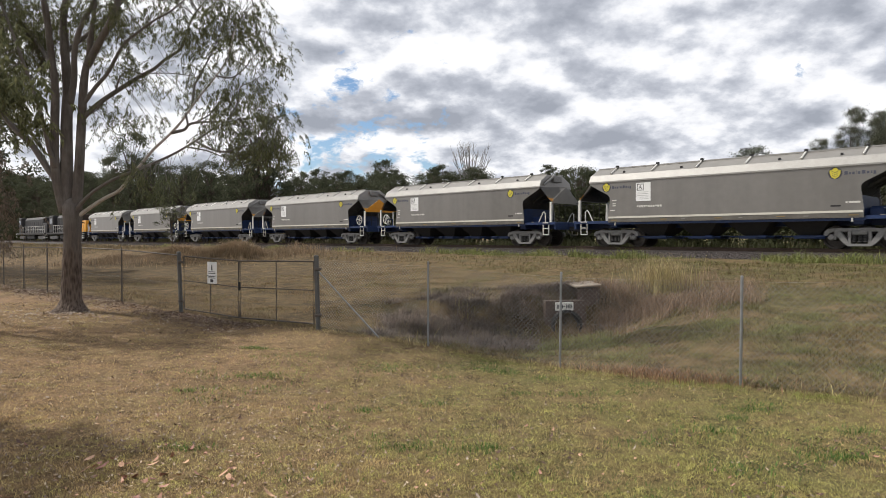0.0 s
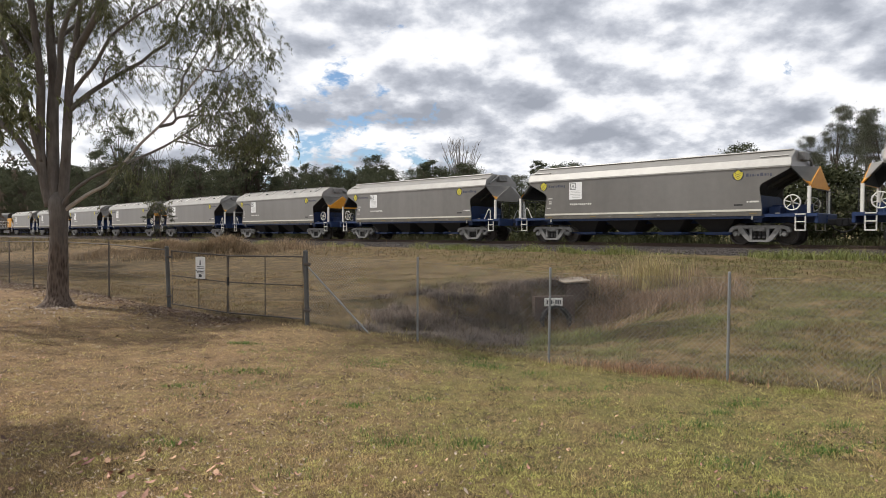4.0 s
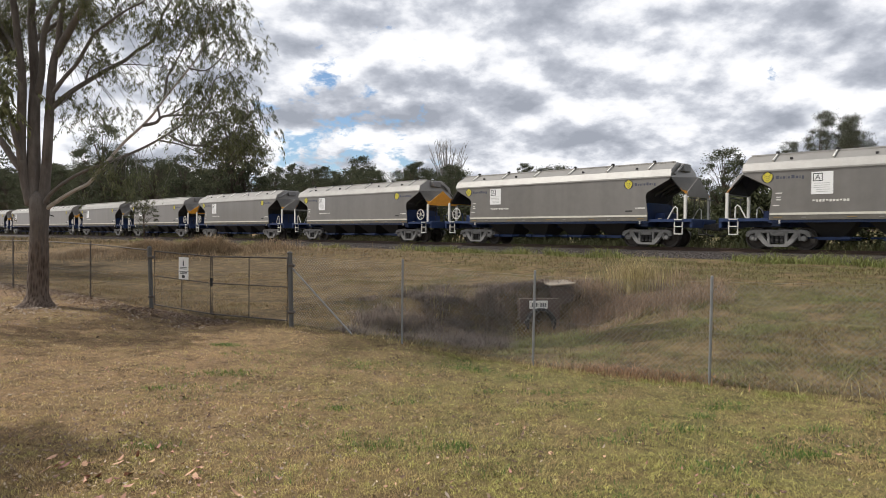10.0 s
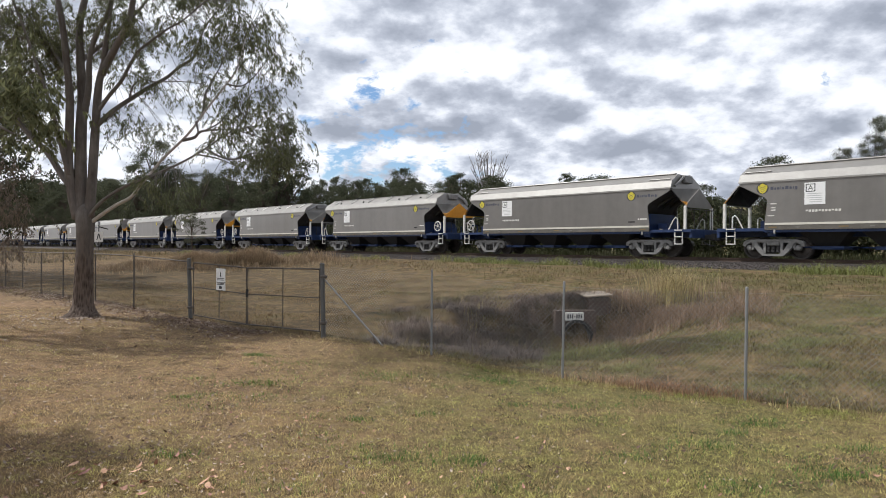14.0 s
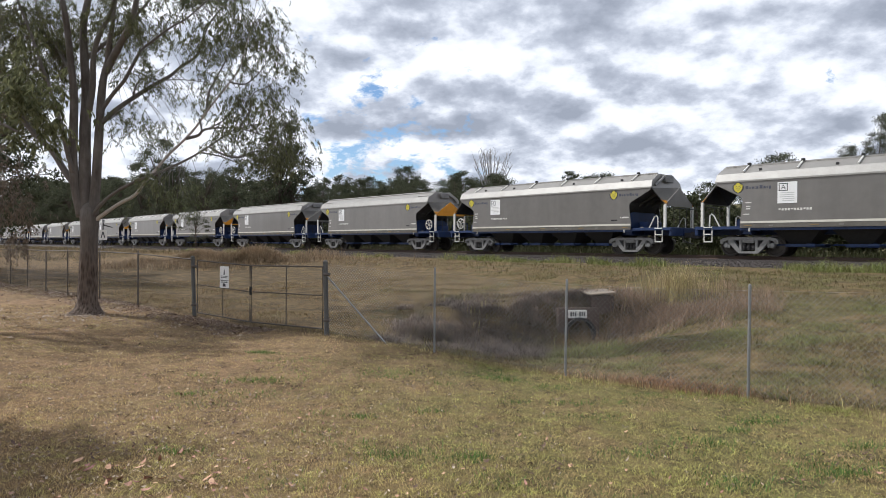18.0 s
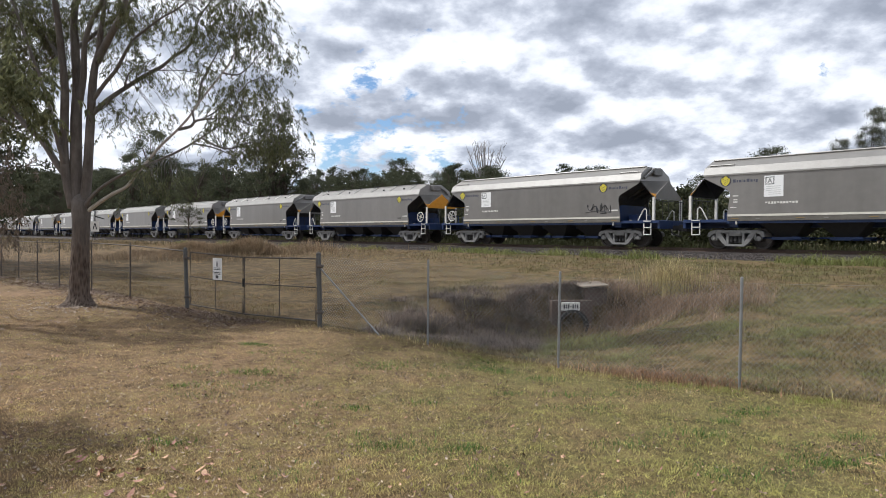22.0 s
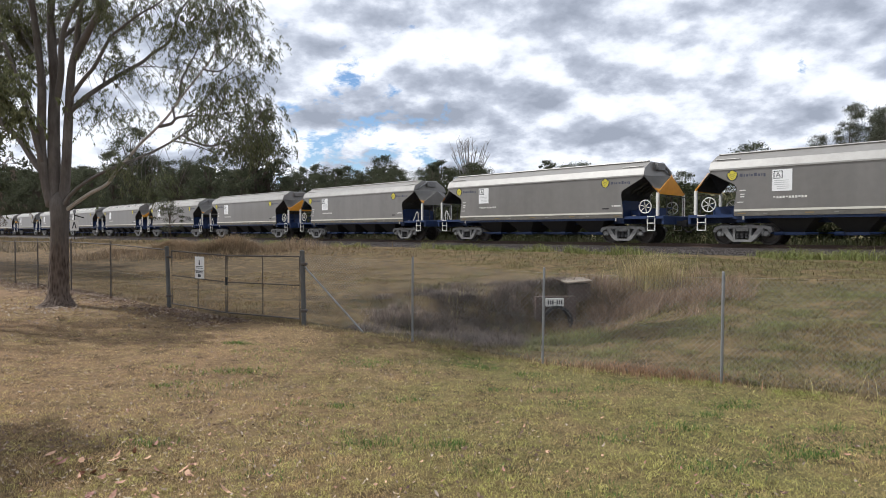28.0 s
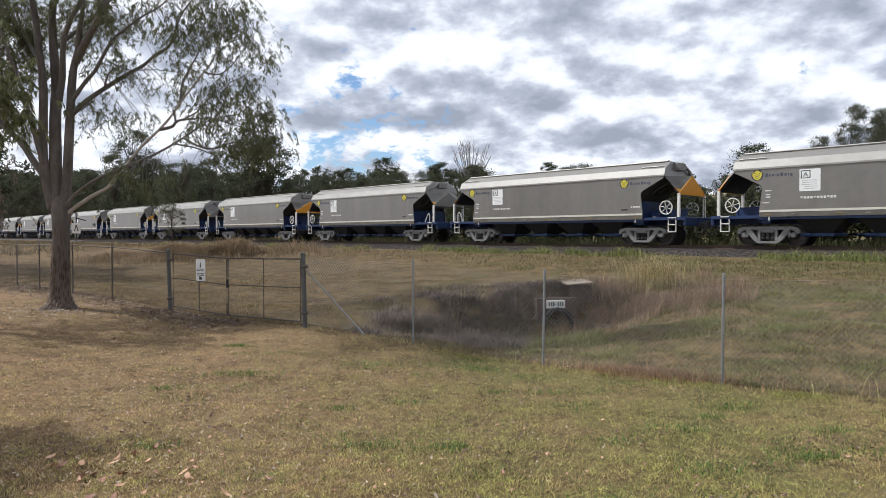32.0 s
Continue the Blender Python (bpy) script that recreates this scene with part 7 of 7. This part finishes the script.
    for size, words in ((0, "low green grass along the ballast"), (1, "taller green tufts along the ballast")):
        pts = []
        for sc, dc, ls, ld, hc in beds:
            if (hc > 0.20) != bool(size):
                continue
            for _ in range(int(190 * (ls + 0.25))):
                p = track(sc + clump_rng.gauss(0, ls), -dc - clump_rng.gauss(0, ld))
                pts.append((p.x, p.y))
        blades("green_tufts", np.array(pts), 0.34 if size else 0.20, 0.0085, 1.3, M_TUFT, words, seed=12 + size, patchy=0.5)

    def verge(r):
        s = r.uniform(-26, 90)
        p = track(s, -r.uniform(4.9, 9.8))
        return (p.x, p.y)
    blades("verge_grass", scatter(rng, 24000, verge), 0.11, 0.009, 0.9, M_ROUGH, "uneven grass on the railway verge", seed=13)

    def far_field(r):
        p = track(r.uniform(28, 150), -r.uniform(4.5, 17))
        return (p.x, p.y)
    blades("far_field_grass", scatter(rng, 16000, far_field), 0.30, 0.016, 1.0, M_FIELD, "dull long grass beside the line far down the paddock", seed=16, patchy=0.9)

    def mound(r):
        x, y = -13.0 + r.normal() * 2.8, 35.2 - 0.25 * r.normal() + r.normal() * 1.1
        return (x, y)
    blades("mound_grass", scatter(rng, 19000, mound), 0.40, 0.0095, 1.1, M_BRUSH_TAN, "long dry brown grass over a mound", seed=14, patchy=0.9)

    def far_side(r):
        s = -30 + 150 * r.uniform() ** 1.4
        p = track(s, 3.3 + 4.7 * r.uniform() ** 1.6)
        return (p.x, p.y)
    blades("far_verge", scatter(rng, 26000, far_side), 0.55, 0.012, 0.8, M_SHADY, "long grass on the far verge of the railway", seed=15)


M_BRUSH_TAN = blade_material("tan dry grass", (0.30, 0.215, 0.135), (0.175, 0.138, 0.082), 0.34)
make_grass()


def litter(name, pts, size, mat, label, seed, lift=0.0):
    """Fallen leaves: curled pointed ovals lying at odd angles."""
    rng = np.random.default_rng(seed)
    verts, faces = [], []
    for x, y in pts:
        z = ground_z(x, y) + lift + rng.uniform(0.008, 0.03)
        L, W = size * rng.uniform(0.6, 1.35), size * rng.uniform(0.25, 0.5)
        a = rng.uniform(0, 2 * pi)
        tx, ty = rng.normal() * 0.35, rng.normal() * 0.35
        curl = L * rng.uniform(0.05, 0.30)
        i0 = len(verts)
        for u, v, c in ((-0.5, 0, 1), (-0.2, 0.5, 0.3), (0.2, 0.45, 0.3), (0.5, 0, 1), (0.2, -0.45, 0.35), (-0.2, -0.5, 0.3), (0.0, 0, 0)):
            px, py = u * L, v * W
            verts.append((x + px * cos(a) - py * sin(a), y + px * sin(a) + py * cos(a), z + c * curl + tx * px + ty * py))
        for q in ((0, 1, 6), (1, 2, 6), (2, 3, 6), (3, 4, 6), (4, 5, 6), (5, 0, 6)):
            faces.append(tuple(i0 + k for k in q))
    ob = new(name, raw(name, verts, faces, mat))
    return tagged(ob, label, "leaves", kind="stuff")


def litter_material(name, pale, dark):
    m = material(name, pale, dark, rough=0.8, scale=30, bump=0.1, island=0.9)
    return m


M_LITTER = litter_material("pale fallen leaves", (0.44, 0.355, 0.285), (0.20, 0.15, 0.115))
M_FLECK = litter_material("bleached leaf flecks", (0.52, 0.41, 0.31), (0.33, 0.23, 0.16))
M_DARK_LEAF = litter_material("dark brown fallen leaves", (0.20, 0.125, 0.085), (0.09, 0.055, 0.04))
M_RED_LEAF = litter_material("reddish fallen leaves", (0.54, 0.32, 0.23), (0.34, 0.17, 0.115))


def make_litter():
    rng = np.random.default_rng(12)

    def flecks(r):
        y = 3.0 + r.uniform() ** 1.2 * 9.5
        x = r.uniform(-0.80, 0.55) * y
        if fence_side(x, y) > 0 or r.uniform() > 0.07 + 0.93 * smooth(1.2, -3.0, x - 0.35 * (y - 5)):
            return None
        return (x, y)
    litter("leaf_flecks", scatter(rng, 5600, flecks), 0.024, M_FLECK, "small pale leaf flecks scattered over the dry lawn", 26)

    def lawn(r):
        y = 2.8 + r.uniform() ** 1.4 * 9
        x = r.uniform(-0.78, 0.78) * y
        if fence_side(x, y) > 0 or r.uniform() > 0.25 + 0.6 * (x < 0.3):
            return None
        return (x, y)
    litter("fallen_leaves", scatter(rng, 900, lawn), 0.034, M_LITTER, "pale dead leaves scattered over the lawn", 21)
    litter("red_leaves", scatter(rng, 620, lawn), 0.036, M_RED_LEAF, "reddish dead leaves scattered over the lawn", 22)

    drifts = scatter(rng, 60, lambda r: (r.uniform(-4.5, 3.5), r.uniform(3.2, 8.5)))

    def drift(r):
        p = drifts[r.integers(len(drifts))] + r.normal(size=2) * np.array([0.22, 0.12])
        return tuple(p) if fence_side(*p) < -0.1 else None
    litter("brown_leaves", scatter(rng, 1100, drift), 0.038, M_DARK_LEAF, "dark brown dead leaves in small drifts on the lawn", 27)

    def corner(r):
        return (-2.0 + r.normal() * 0.38, 4.4 + r.normal() * 0.32)
    litter("leaf_cluster", scatter(rng, 46, corner), 0.075, M_RED_LEAF, "cluster of large reddish dead leaves", 23)

    def under_tree(r):
        u = r.uniform(-9, 1.8)
        p = on_fence(u - 3.0) if u > -1 else Vector((-5.6, 13.5, 0)).lerp(Vector((-16, 22.5, 0)), (-1 - u) / 8)
        q = p - Vector((0.5583, 0.8296, 0)) * (abs(r.normal()) * 0.55 + 0.05)
        return (q.x, q.y)
    litter("leaf_litter", scatter(rng, 2800, under_tree), 0.050, M_LITTER, "drift of pale fallen leaves along the fence", 24)
    litter("dark_litter", scatter(rng, 6000, under_tree), 0.050, M_DARK_LEAF, "drift of dark brown fallen leaves along the fence", 28)

    def around(r):
        a, d = r.uniform(0, 2 * pi), abs(r.normal()) * 2.2
        x, y = -7.2 + cos(a) * d, 12.6 + sin(a) * d
        return (x, y) if fence_side(x, y) < 0 else None
    litter("tree_litter", scatter(rng, 900, around), 0.06, M_LITTER, "pale fallen leaves under the gum tree", 25)


make_litter()


# ---------------------------------------------------------------- what moves
WHEEL_R = 0.42


def wheel_rows(x, way):
    """A wheelset rolls with the train: a row for each 75 degrees of turn."""
    rows, t, a = [], 0.0, 0.0
    start = s_train(0)
    while t < 32.0:
        rows.append((t, pose(x, 0, WHEEL_R, 0, way * math.degrees((s_train(t) - start) / WHEEL_R))))
        t += 0.0665
    rows.append((32.0, pose(x, 0, WHEEL_R, 0, way * math.degrees((s_train(32.0) - start) / WHEEL_R))))
    return rows


def motions():
    for k, w in WAGONS.items():
        walk(w, [(t, wagon_pose(t, k)) for t in range(0, 33, 2)])
    for w in LOCOS:
        walk(w[0], [(t, loco_pose(t, w[1])) for t in range(0, 33, 2)])
    rolling = {}
    for k, w in list(WAGONS.items()):
        for b in w.children:
            if not b.name.startswith("bogie"):
                continue
            for ws in b.children:
                if not ws.name.startswith("wheelset"):
                    continue
                x = 0.86 if ws.location.x > 0 else -0.86
                key = (x, k % 2)
                if key not in rolling:
                    walk(ws, wheel_rows(x, -1 if k % 2 else 1))
                    rolling[key] = ws.animation_data
                else:
                    ws.rotation_mode = "QUATERNION"
                    ws.animation_data_create().action = rolling[key].action
                    ws.animation_data.action_slot = rolling[key].action_slot


motions()
